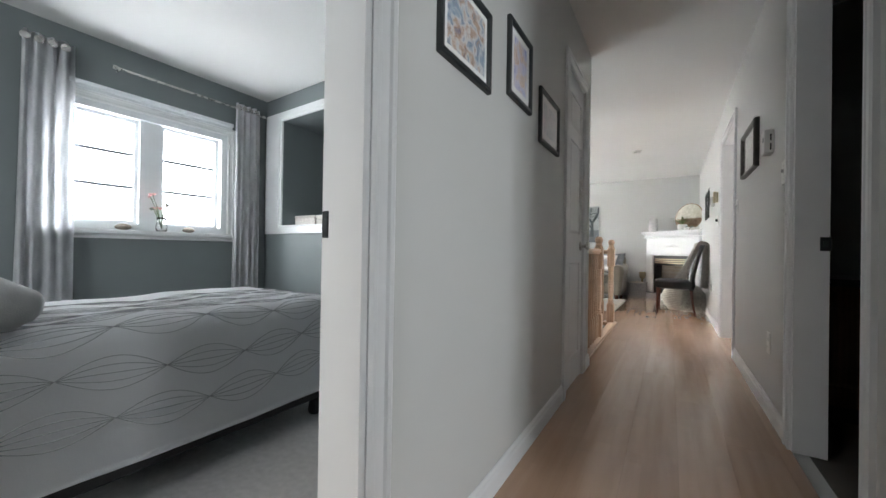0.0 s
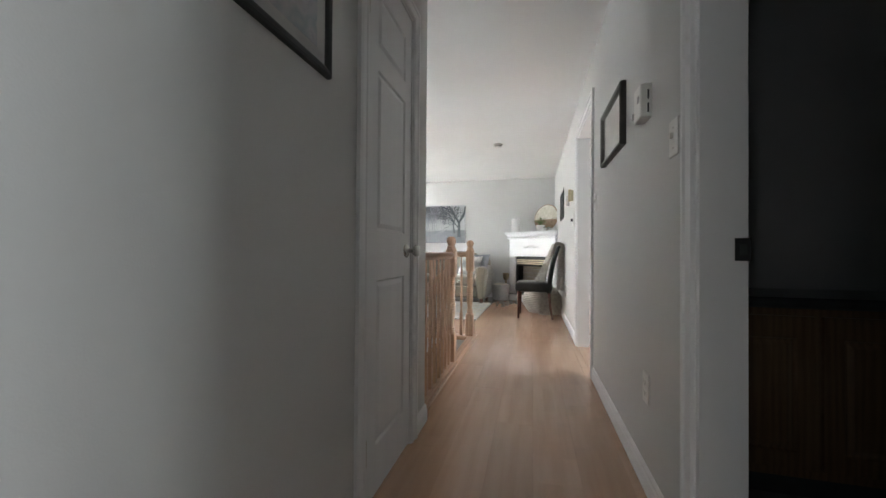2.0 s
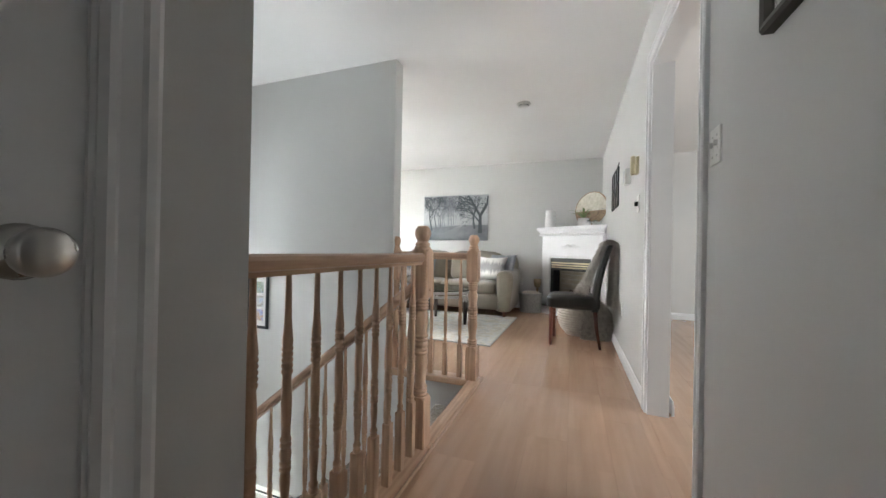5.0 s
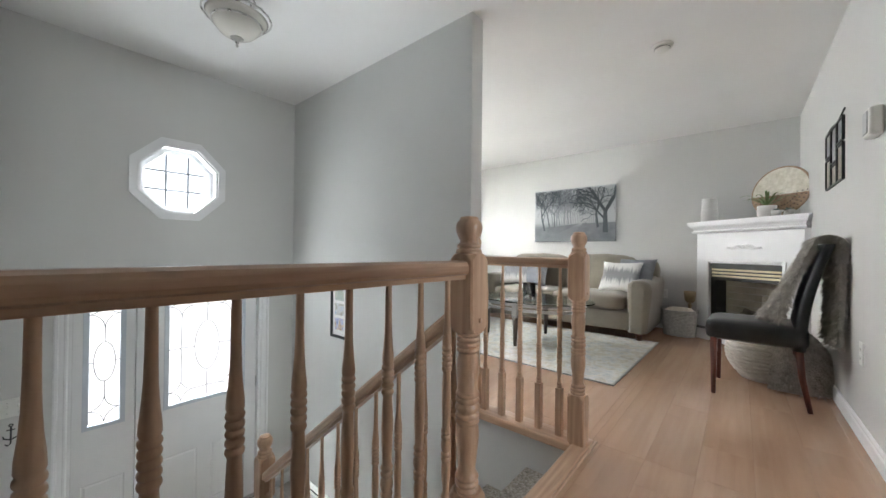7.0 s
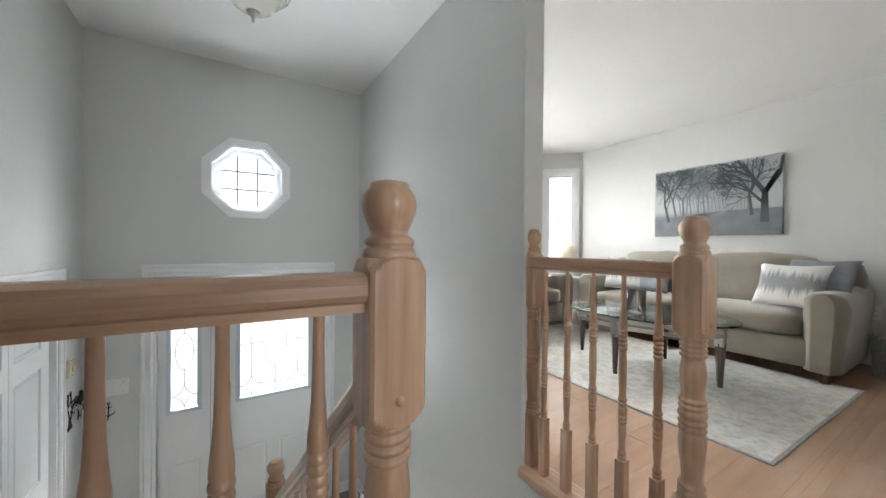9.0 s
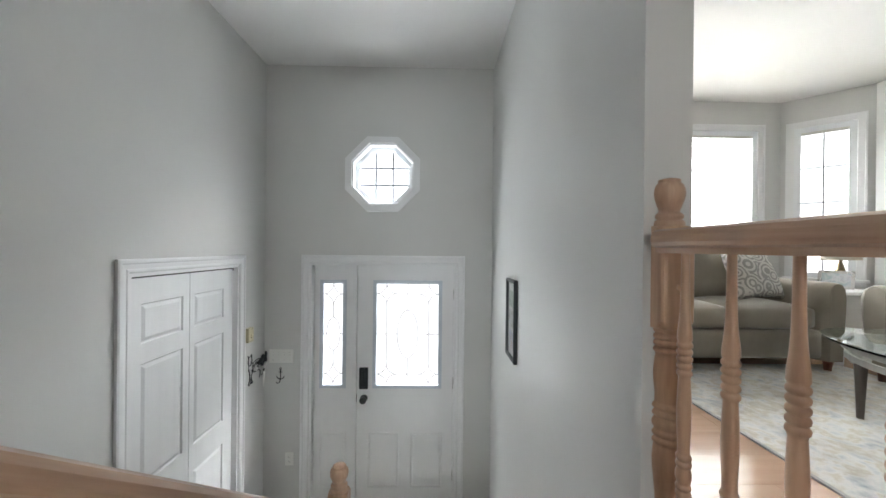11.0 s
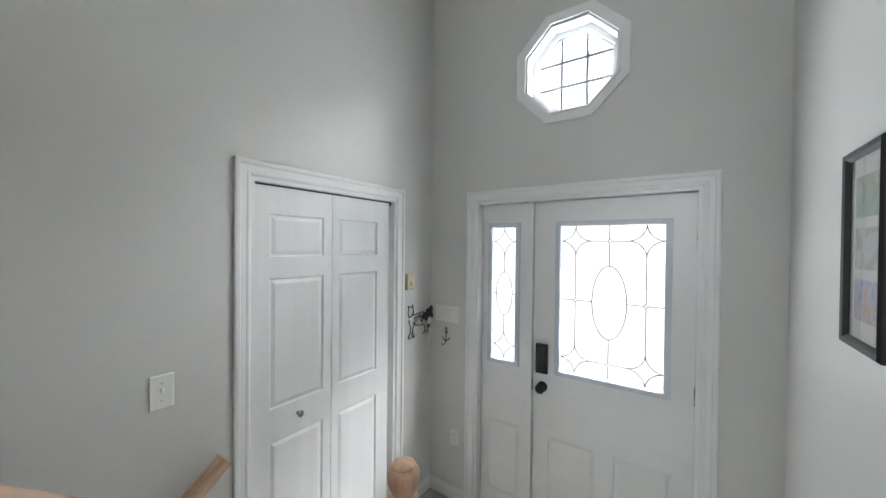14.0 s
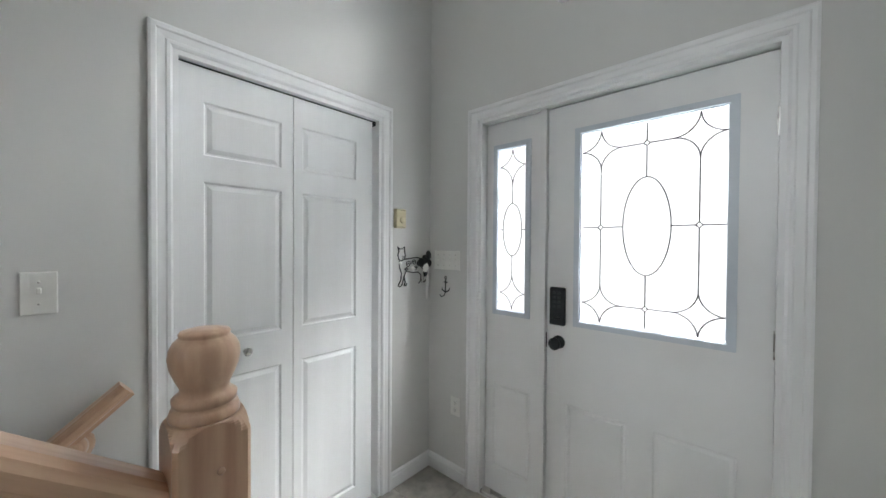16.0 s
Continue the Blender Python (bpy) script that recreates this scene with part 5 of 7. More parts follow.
th = tagged(new("thermostat"), "white hallway thermostat with side vents", "thermostat")
th.matrix_basis = ON_EAST(1.96, 1.50)
part("body", box(-0.045, 0.045, -0.065, 0.065, 0.0, 0.042, 0.006, 2), PLASTIC, th)
part("display", box(0.005, 0.03, 0.0, 0.025, 0.042, 0.043), surface("grey_display", (0.2, 0.21, 0.2), (0.25, 0.26, 0.25), 20, 0.3, 0), th)
for y in (-0.03, 0.02):
    part("vent", box(0.0445, 0.0458, y - 0.018, y + 0.018, 0.012, 0.018), BLACKF, th)
tb = tagged(new("doorbell_chime"), "small white sensor box behind the thermostat", "sensor")
tb.matrix_basis = ON_EAST(2.13, 1.51)
part("body", box(-0.012, 0.012, -0.012, 0.012, 0, 0.02, 0.004, 2), PLASTIC, tb)
ft = tagged(new("thermostat"), "almond coloured dial thermostat in the foyer corner", "thermostat")
ft.matrix_basis = ON_FOYER_S(-3.668, 0.187)
part("body", box(-0.036, 0.036, -0.055, 0.055, 0, 0.03, 0.005, 2), ALMOND, ft)
part("dial", lathe([(0.018, 0.03), (0.018, 0.036), (0.015, 0.038), (0, 0.038)], at=(0.004, -0.01, 0), seg=20), ALMOND, ft)
for y in (-0.05, 0.046):
    bm = bmesh.new()
    for i in range(5):
        add_box(bm, -0.022 + i * 0.01, -0.018 + i * 0.01, y, y + 0.004, 0.0295, 0.0308)
    part("vent", bm, BLACKF, ft)
ch = tagged(new("door_chime"), "white rounded door chime on the wall", "chime")
ch.matrix_basis = ON_EAST(4.93, 1.545)
part("body", box(-0.06, 0.06, -0.065, 0.065, 0, 0.045, 0.012, 3), PLASTIC, ch)
part("front_panel", box(-0.035, 0.035, -0.05, 0.05, 0.045, 0.049, 0.003), surface("pale_grey_plastic", (0.45, 0.46, 0.48), (0.5, 0.51, 0.53), 9, 0.4, 0), ch)
ic = tagged(new("wall_telephone"), "almond coloured wall handset", "telephone")
ic.matrix_basis = ON_EAST(4.56, 1.55)
part("base", box(-0.035, 0.035, -0.06, 0.06, 0, 0.02, 0.006, 2), ALMOND, ic)
part("handset", box(-0.02, 0.02, -0.065, 0.07, 0.02, 0.05, 0.012, 3), ALMOND, ic)
dm = tagged(new("dimmer_plate"), "white dimmer plate with a black knob", "dimmer")
dm.matrix_basis = ON_EAST(4.52, 1.278)
part("plate", box(-0.04, 0.04, -0.06, 0.06, 0, 0.006, 0.003, 2), PLASTIC, dm)
part("knob", lathe([(0.017, 0.006), (0.015, 0.026), (0.0, 0.027)], seg=18), BLACKM, dm, "black round knob")

# cluster of photo frames on the east wall
DIMP = surface("faded_photo", (0.14, 0.16, 0.18), (0.36, 0.36, 0.36), 30, 0.4, 0)
DIMQ = surface("brown_photo", (0.16, 0.13, 0.10), (0.40, 0.36, 0.31), 34, 0.4, 0)
pc = tagged(new("photo_collage"), "black photo collage frame with small openings", "picture")
pc.matrix_basis = ON_EAST(5.91, 1.60)
cells = [(-0.27, -0.10, 0.03, 0.19), (-0.27, -0.10, -0.19, 0.01), (-0.08, 0.09, -0.04, 0.19), (-0.08, 0.09, -0.19, -0.06), (0.11, 0.27, 0.05, 0.19), (0.11, 0.27, -0.19, 0.03)]
for i, (a, b, c, d) in enumerate(cells):
    bm = bmesh.new()
    for r0 in cut((a - 0.004, c - 0.004), (b + 0.004, d + 0.004), [(a + 0.006, b - 0.006, c + 0.006, d - 0.006)]):
        add_box(bm, r0[0], r0[1], r0[2], r0[3], 0, 0.014)
    cell = part("frame", bm, BLACKF, pc)
    part("photo", box(a + 0.005, b - 0.005, c + 0.005, d - 0.005, 0.003, 0.006), [DIMP, DIMQ][i % 2], cell, "small faded photograph")
part("hanger", tube([(-0.3, 0.2, 0.006), (-0.1, 0.215, 0.006), (0.1, 0.195, 0.006), (0.3, 0.225, 0.006)], 0.005, 6), BLACKM, pc)

# cat shaped hook rail with keys, and an anchor hook
cat = tagged(new("hook_rack"), "black wire cat shaped hook rack with keys", "hook rack")
cat.matrix_basis = ON_FOYER_S(-3.79, -0.10)
bm = bmesh.new()
Z0 = 0.012
wire = lambda pts, r=0.0036: add_tube(bm, [(x, y, Z0) for x, y in pts], r, 6)
wire([(-0.125, 0.10), (-0.135, 0.125), (-0.12, 0.112), (-0.10, 0.112), (-0.083, 0.125), (-0.082, 0.10), (-0.075, 0.075), (-0.085, 0.05), (-0.105, 0.042), (-0.125, 0.05), (-0.133, 0.075), (-0.125, 0.10)])
wire([(-0.085, 0.05), (-0.04, 0.055), (0.02, 0.06), (0.075, 0.045), (0.10, 0.015), (0.105, -0.03), (0.10, -0.075), (0.085, -0.095), (0.072, -0.09)])
wire([(-0.12, 0.045), (-0.122, 0.01), (-0.105, -0.03), (-0.11, -0.07), (-0.13, -0.10), (-0.118, -0.11), (-0.10, -0.098), (-0.085, -0.05), (-0.07, -0.02), (-0.02, -0.03), (0.03, -0.03), (0.055, -0.05), (0.05, -0.085), (0.035, -0.1)])
wire([(-0.085, -0.05), (-0.075, -0.085), (-0.085, -0.105), (-0.072, -0.108), (-0.06, -0.09)])
for cx, cy, r, d in ((-0.05, 0.02, 0.022, 1), (-0.005, 0.03, 0.018, -1), (0.035, 0.02, 0.022, 1), (-0.065, -0.01, 0.014, -1), (0.01, -0.005, 0.014, 1), (0.07, 0.0, 0.02, -1)):
    wire([(cx + d * r * (1 - i / 22) * math.cos(i * 0.55), cy + r * (1 - i / 22) * math.sin(i * 0.55)) for i in range(18)], 0.0028)
for i in range(3):
    wire([(-0.10, 0.068 - i * 0.006), (-0.07, 0.07 - i * 0.01)], 0.0012)
part("wire", bm, BLACKM, cat)
part("face_disc", lathe([(0.0, 0.0), (0.011, 0.0), (0.011, 0.004), (0, 0.005)], at=(-0.115, 0.03, Z0), seg=16), PLASTIC, cat, "pale enamel disc")
part("body_disc", lathe([(0.0, 0.0), (0.017, 0.0), (0.017, 0.004), (0, 0.005)], at=(-0.02, -0.01, Z0 + 0.004), seg=18), PLASTIC, cat, "pale enamel disc")
ks = thing("key_bunch", (-3.88, YS, -0.10), "dark bunch of keys and tags on the hooks", "keys")
ks.matrix_basis = ON_FOYER_S(-3.875, -0.10)
rnd = random.Random(9)
for i in range(7):
    x, y = rnd.uniform(-0.03, 0.03), rnd.uniform(-0.05, 0.11)
    bm = lathe([(0.0, 0.0), (0.026, 0.0), (0.029, 0.004), (0.024, 0.009), (0, 0.01)], m=pose(x, y, 0.006 + 0.006 * i, rnd.uniform(-25, 25), rnd.uniform(-25, 25)), seg=12)
    part("tag", bm, BLACKM if i < 6 else PLASTIC, ks, "dark leather key tag")
for i in range(4):
    x = -0.035 + 0.02 * i
    part("key", box(x - 0.003, x + 0.003, -0.10 - 0.012 * i, -0.04, 0.02, 0.0225, 0.001), STEEL, ks, "steel key")
part("lanyard", tube([(0.015, -0.03, 0.015), (0.018, -0.09, 0.02), (0.014, -0.16, 0.018), (0.018, -0.20, 0.016)], [0.008, 0.011, 0.006, 0.003], 8), PLASTIC, ks, "black and white lanyard")
an = tagged(new("anchor_hook"), "black cast anchor shaped wall hook", "hook")
an.matrix_basis = ON_FRONT(2.421, -0.215)
bm = tube([(0, 0.045, 0.006), (0, -0.035, 0.008)], 0.004, 8)
add_tube(bm, [(-0.018, 0.025, 0.006), (0.018, 0.025, 0.006)], 0.0035, 6)
add_tube(bm, [(-0.032, -0.005, 0.006), (-0.027, -0.024, 0.007), (0, -0.036, 0.008), (0.027, -0.024, 0.007), (0.032, -0.005, 0.006)], [0.002, 0.004, 0.005, 0.004, 0.002], 6)
add_tube(bm, [(0.008 * math.cos(a * 0.6), 0.052 + 0.008 * math.sin(a * 0.6), 0.006) for a in range(11)], 0.0028, 6)
add_tube(bm, [(0, -0.035, 0.008), (0.0, -0.055, 0.02), (-0.012, -0.062, 0.032), (-0.022, -0.05, 0.034)], 0.0035, 6)
part("casting", bm, BLACKM, an)

# electric baseboard heaters
def heater(name, m, length, label):
    t = tagged(new(name), label, "heater")
    t.matrix_basis = m
    part("body", box(0, length, 0, 0.05, 0.03, 0.155, 0.006), PLASTIC, t)
    part("front_cover", box(0.03, length - 0.03, 0.05, 0.064, 0.055, 0.135, 0.004), PLASTIC, t)
    part("slot", box(0.03, length - 0.03, 0.03, 0.0515, 0.138, 0.150), BLACKF, t, "dark outlet slot")
    for x in (0.0, length - 0.03):
        part("end_cap", box(x, x + 0.03, 0, 0.066, 0.0, 0.158, 0.004), PLASTIC, t)
    return t


heater("baseboard_heater", pose(-2.66, YN, ZF, 0, 0, 180), 1.0, "white electric baseboard heater on the foyer wall")
heater("baseboard_heater", pose(2.9, FAR, 0, 0, 0, 180), 1.2, "white electric baseboard heater in the dining room")

# ceiling light in the foyer
SHADEG = surface("opal_glass_shade", (0.62, 0.60, 0.55), (0.70, 0.68, 0.63), 5, 0.25, 0)
cl = thing("ceiling_light", (-2.66, 3.225, H - 0.001), "nickel ceiling light with an opal glass bowl", "lamp")
part("canopy", lathe([(0.0, 0.0), (0.07, 0.0), (0.068, -0.012), (0.03, -0.022), (0.012, -0.03), (0.012, -0.14), (0.0, -0.14)][::-1], seg=24), STEEL, cl)
part("bowl", lathe([(0.0, -0.275), (0.02, -0.275), (0.06, -0.262), (0.095, -0.238), (0.118, -0.205), (0.124, -0.19), (0.13, -0.187), (0.148, -0.172), (0.158, -0.155), (0.154, -0.153), (0.12, -0.18), (0.0, -0.25)], seg=36), SHADEG, cl, "opal glass bowl")
for r, z in ((0.172, -0.145), (0.127, -0.192)):
    bm = tube([(r * math.cos(i * math.pi / 18), r * math.sin(i * math.pi / 18), z) for i in range(37)], 0.0055, 8)
    part("ring", bm, STEEL, cl)
part("drop_finial", lathe([(0.0, -0.325), (0.006, -0.32), (0.008, -0.312), (0.004, -0.305), (0.011, -0.297), (0.008, -0.288), (0.03, -0.281), (0.034, -0.272), (0.0, -0.27)], seg=18), STEEL, cl)
for i in range(3):
    a = i * 2 * math.pi / 3 + 0.5
    pts = [(0.012 + 0.0, -0.05), (0.06, -0.045), (0.10, -0.06), (0.115, -0.09), (0.10, -0.11), (0.085, -0.10), (0.09, -0.085)]
    p3 = [(r * math.cos(a), r * math.sin(a), z) for r, z in pts]
    part("scroll", tube(p3, 0.005, 6), STEEL, cl)
    part("arm", tube([(0.1 * math.cos(a), 0.1 * math.sin(a), -0.11), (0.15 * math.cos(a), 0.15 * math.sin(a), -0.12), (0.172 * math.cos(a), 0.172 * math.sin(a), -0.145)], 0.005, 6), STEEL, cl)
sm = thing("smoke_detector", (-0.905, 5.35, H), "white round smoke detector on the ceiling", "smoke detector")
part("base", lathe([(0.0, -0.012), (0.066, -0.012), (0.068, 0.0), (0.0, 0.0)], seg=32), PLASTIC, sm)
part("cover", lathe([(0.0, -0.036), (0.035, -0.036), (0.045, -0.03), (0.05, -0.014), (0.0, -0.012)], seg=32), PLASTIC, sm)
bm = tube([(0.048 * math.cos(i * math.pi / 15), 0.048 * math.sin(i * math.pi / 15), -0.0205) for i in range(31)], 0.002, 6)
part("vent_ring", bm, BLACKF, sm)

# ---- bay windows with blinds ----
SLAT = surface("cream_blind_slat", (0.66, 0.65, 0.60), (0.72, 0.71, 0.66), 6, 0.5, 0.03)


def bay_window(name, m, w, z0, z1, label, bars):
    """A window in a wall whose inner face is the plane y = 0 of m; x runs along the wall, the room lies at -y."""
    t = tagged(new(name), label, "window", kind="structure")
    t.matrix_basis = m
    bm = bmesh.new()
    for a, b, c, d in cut((-0.06, z0 - 0.06), (w + 0.06, z1 + 0.06), [(0, w, z0, z1)]):
        add_box(bm, a, b, -0.018, 0.0, c, d)
    for a, b, c, d in cut((-0.06, z0 - 0.06), (w + 0.06, z1 + 0.06), [(-0.045, w + 0.045, z0 - 0.045, z1 + 0.045)]):
        add_box(bm, a, b, -0.026, -0.018, c, d)
    part("casing", bm, WHITE, t)
    bm = bmesh.new()
    for a, b, c, d in cut((0, z0), (w, z1), [(0.05, w - 0.05, z0 + 0.05, z1 - 0.05)]):
        add_box(bm, a, b, 0.0, 0.12, c, d)
    part("sash_frame", bm, LINER, t)
    part("sill", box(-0.08, w + 0.08, -0.05, 0.02, z0 - 0.03, z0, 0.005), WHITE, t)
    bm = bmesh.new()
    for i in range(1, 4):
        z = z0 + 0.05 + (z1 - z0 - 0.1) * i / 4
        add_box(bm, 0.05, w - 0.05, 0.074, 0.076, z - 0.006, z + 0.006)
    for i in range(1, bars):
        x = 0.05 + (w - 0.1) * i / bars
        add_box(bm, x - 0.006, x + 0.006, 0.0737, 0.0763, z0 + 0.05, z1 - 0.05)
    part("grille", bm, BARS, t)
    p = part("pane", box(0.05, w - 0.05, 0.082, 0.086, z0 + 0.05, z1 - 0.05), PANE, t)
    p.visible_shadow = False
    return t


def blind(m, w, z0, z1, label):
    b = tagged(new("window_blind"), label, "blind", "bay window blinds")
    b.matrix_basis = m
    part("head_rail", box(0.02, w - 0.02, 0.002, 0.045, z1 - 0.06, z1 - 0.004, 0.004), SLAT, b)
    n = int((z1 - z0 - 0.12) / 0.042)
    bm = box(-(w - 0.06) / 2, (w - 0.06) / 2, -0.021, 0.021, -0.0012, 0.0012)
    bmesh.ops.recalc_face_normals(bm, faces=bm.faces[:])
    me = bpy.data.meshes.new("slat")
    bm.to_mesh(me)
    bm.free()
    me.materials.append(SLAT)
    for i in range(n):
        o = new("slat", me)
        o.parent = b
        o.matrix_basis = pose(w / 2, 0.026, z1 - 0.085 - 0.042 * i, 9)
    part("bottom_rail", box(0.03, w - 0.03, 0.006, 0.044, z0 + 0.012, z0 + 0.03, 0.004), SLAT, b)
    for x in (0.12, w - 0.12):
        part("cord", box(x - 0.001, x + 0.001, 0.004, 0.0055, z0 + 0.03, z1 - 0.06), SLAT, b)
    return b


MF = Matrix.Translation((-4.50, 5.0, 0)) @ Matrix.Rotation(radians(90), 4, "Z")
dv = BB - BA
MS = Matrix.Translation(BA) @ Matrix.Rotation(math.atan2(dv.y, dv.x), 4, "Z") @ Matrix.Translation((0.10, 0, 0))
bay_window("window_3", MF, 2.03, 0.62, 2.11, "wide white bay window with slim bars", 5)
bay_window("window_4", MS, 0.42, 0.62, 2.11, "narrow white slanted bay window with slim bars", 2)
blind(MF, 2.03, 0.64, 2.10, "cream slatted blind with open slats on the wide bay window")
blind(MS, 0.42, 0.64, 2.10, "cream slatted blind with open slats on the narrow bay window")

# ---- living room ----
SOFA = surface("taupe_microfibre", (0.225, 0.200, 0.160), (0.285, 0.255, 0.205), 5, 0.95, 0.35, 260, sheen=0.35)
FOOT = wood("red_brown_foot", (0.10, 0.03, 0.015), (0.17, 0.06, 0.03), "z", 0.4)


def sofa(at, rz, length, seats, label):
    """Faces its own -y, the back along +y; x is centred."""
    s = thing("sofa", at, label, "sofa", rz=rz)
    h, d = length / 2, 0.90
    part("base", soft_box(length - 0.10, d - 0.06, 0.22, 0.03, 0.0, m=pose(0, d / 2, 0.205)), SOFA, s)
    for sx in (-1, 1):
        bm = bmesh.new()
        n = 16
        prof = [(-0.10, 0.09), (0.09, 0.09), (0.105, 0.30), (0.125, 0.46), (0.13, 0.55), (0.11, 0.615), (0.06, 0.648), (0.0, 0.655), (-0.06, 0.645), (-0.10, 0.61), (-0.105, 0.5), (-0.10, 0.3)]
        rows = []
        for i in range(n + 1):
            f = i / n
            y = 0.0 + f * (d - 0.02)
            bulge = 1 - 0.5 * max(0, (0.08 - f) / 0.08) ** 2
            lift = 0.05 * max(0, (f - 0.55) / 0.45) ** 1.5
            rows.append([bm.verts.new((sx * (h - 0.13 + x * bulge), y, 0.09 + (z - 0.09) * (1 + 0.0 * f) * (0.97 + 0.03 * bulge) + lift * (z > 0.4))) for x, z in prof])
        for a, b in zip(rows, rows[1:]):
            for j in range(len(prof)):
                bm.faces.new((a[j], a[(j + 1) % len(prof)], b[(j + 1) % len(prof)], b[j])).smooth = True
        bm.faces.new(rows[0])
        bm.faces.new(rows[-1])
        part("arm", bm, SOFA, s)
    part("back", soft_box(length - 0.08, 0.20, 0.76, 0.07, 0.02, m=pose(0, d - 0.12, 0.48, -8)), SOFA, s)
    w = (length - 0.50) / seats
    for i in range(seats):
        x = -length / 2 + 0.25 + w * (i + 0.5)
        part("seat_cushion", soft_box(w - 0.008, 0.64, 0.17, 0.045, 0.022, m=pose(x, 0.33, 0.395)), SOFA, s)
        part("back_cushion", soft_box(w - 0.02, 0.20, 0.46, 0.075, 0.03, m=pose(x, 0.60, 0.68, -14, 0, 0), crumple=0.012), SOFA, s)
    for x in (-h + 0.12, h - 0.12):
        for y in (0.07, d - 0.08):
            part("foot", lathe([(0.026, 0.0), (0.036, 0.07), (0.038, 0.10)], at=(x, y, 0), seg=4, m=pose(0, 0, 0)), FOOT, s, "red brown wooden foot")
    return s


sofa((-2.27, 6.66, 0), 0, 2.16, 2, "taupe microfibre sofa with rounded arms along the wall")
sofa((-3.38, 5.86, 0), 90, 1.72, 2, "taupe microfibre loveseat with rounded arms in the bay")


def streak_material(name, light, dark):
    """Soft vertical ikat streaks gathered in a band."""
    m, n, k, p = nodes_of(name)
    co, mp, t, sep = n.new("ShaderNodeTexCoord"), n.new("ShaderNodeMapping"), n.new("ShaderNodeTexNoise"), n.new("ShaderNodeSeparateXYZ")
    mp.inputs["Scale"].default_value = (40, 1.2, 1)
    k.new(co.outputs["Object"], mp.inputs[0])
    k.new(mp.outputs[0], t.inputs["Vector"])
    k.new(co.outputs["Object"], sep.inputs[0])
    t.inputs["Scale"].default_value, t.inputs["Detail"].default_value = 1.0, 4
    a = n.new("ShaderNodeMath")
    a.operation = "ABSOLUTE"
    k.new(sep.outputs["Y"], a.inputs[0])
    b = n.new("ShaderNodeMath")
    b.operation, b.inputs[1].default_value = "MULTIPLY_ADD", -4.5
    k.new(a.outputs[0], b.inputs[0])
    k.new(t.outputs[0], b.inputs[2])
    r = n.new("ShaderNodeMapRange")
    r.inputs[1].default_value, r.inputs[2].default_value = 0.05, 0.30
    k.new(b.outputs[0], r.inputs[0])
    mx = n.new("ShaderNodeMix")
    mx.data_type = "RGBA"
    mx.inputs[6].default_value, mx.inputs[7].default_value = (*light, 1), (*dark, 1)
    k.new(r.outputs[0], mx.inputs[0])
    k.new(mx.outputs[2], p.inputs["Base Color"])
    p.inputs["Roughness"].default_value = 0.9
    return m


IKAT = streak_material("white_grey_ikat_cloth", (0.70, 0.69, 0.67), (0.30, 0.30, 0.31))
GREYP = surface("blue_grey_pillow_cloth", (0.22, 0.235, 0.26), (0.30, 0.315, 0.34), 14, 0.9, 0.3, 250)


def pillow_bm(w, h, t, seed):
    """A stuffed pillow with pointed corners and a seam round its edge."""
    bm = bmesh.new()
    n = 16
    made = {}
    for side in (1, -1):
        for i in range(n + 1):
            for j in range(n + 1):
                u, v = -1 + 2 * i / n, -1 + 2 * j / n
                rim = i in (0, n) or j in (0, n)
                if rim and side < 0:
                    made[i, j, side] = made[i, j, 1]
                    continue
                x = w / 2 * u * (1 - 0.10 * (1 - v * v) * abs(u) ** 3)
                y = h / 2 * v * (1 - 0.10 * (1 - u * u) * abs(v) ** 3)
                z = side * t / 2 * ((1 - u ** 4) * (1 - v ** 4)) ** 0.6
                p = Vector((x, y, z)) + 0.010 * noise.noise_vector(Vector((u * 1.7 + seed, v * 1.7, side)))
                made[i, j, side] = bm.verts.new(p)
        for i in range(n):
            for j in range(n):
                bm.faces.new([made[i + a, j + b, side] for a, b in ((0, 0), (1, 0), (1, 1), (0, 1))]).smooth = True
    return bm


def cushion(at, rot, w, h, t, mat, label):
    c = tagged(new("throw_pillow"), label, "pillow", "sofa pillows")
    c.matrix_basis = pose(*at, *rot)
    part("cover", pillow_bm(w, h, t, at[0] * 3), mat, c)
    return c


cushion((-1.56, 6.98, 0.67), (66, 0, -10), 0.46, 0.38, 0.14, IKAT, "white and grey streaked throw pillow on the sofa")
cushion((-1.43, 7.12, 0.70), (68, 0, -14), 0.44, 0.40, 0.13, GREYP, "blue grey throw pillow behind the streaked one")
cushion((-2.92, 6.98, 0.67), (66, 0, 8), 0.48, 0.38, 0.14, IKAT, "white and grey streaked throw pillow at the sofa corner")
cushion((-2.66, 7.02, 0.66), (66, 0, 4), 0.38, 0.38, 0.13, GREYP, "dark blue grey throw pillow on the sofa")


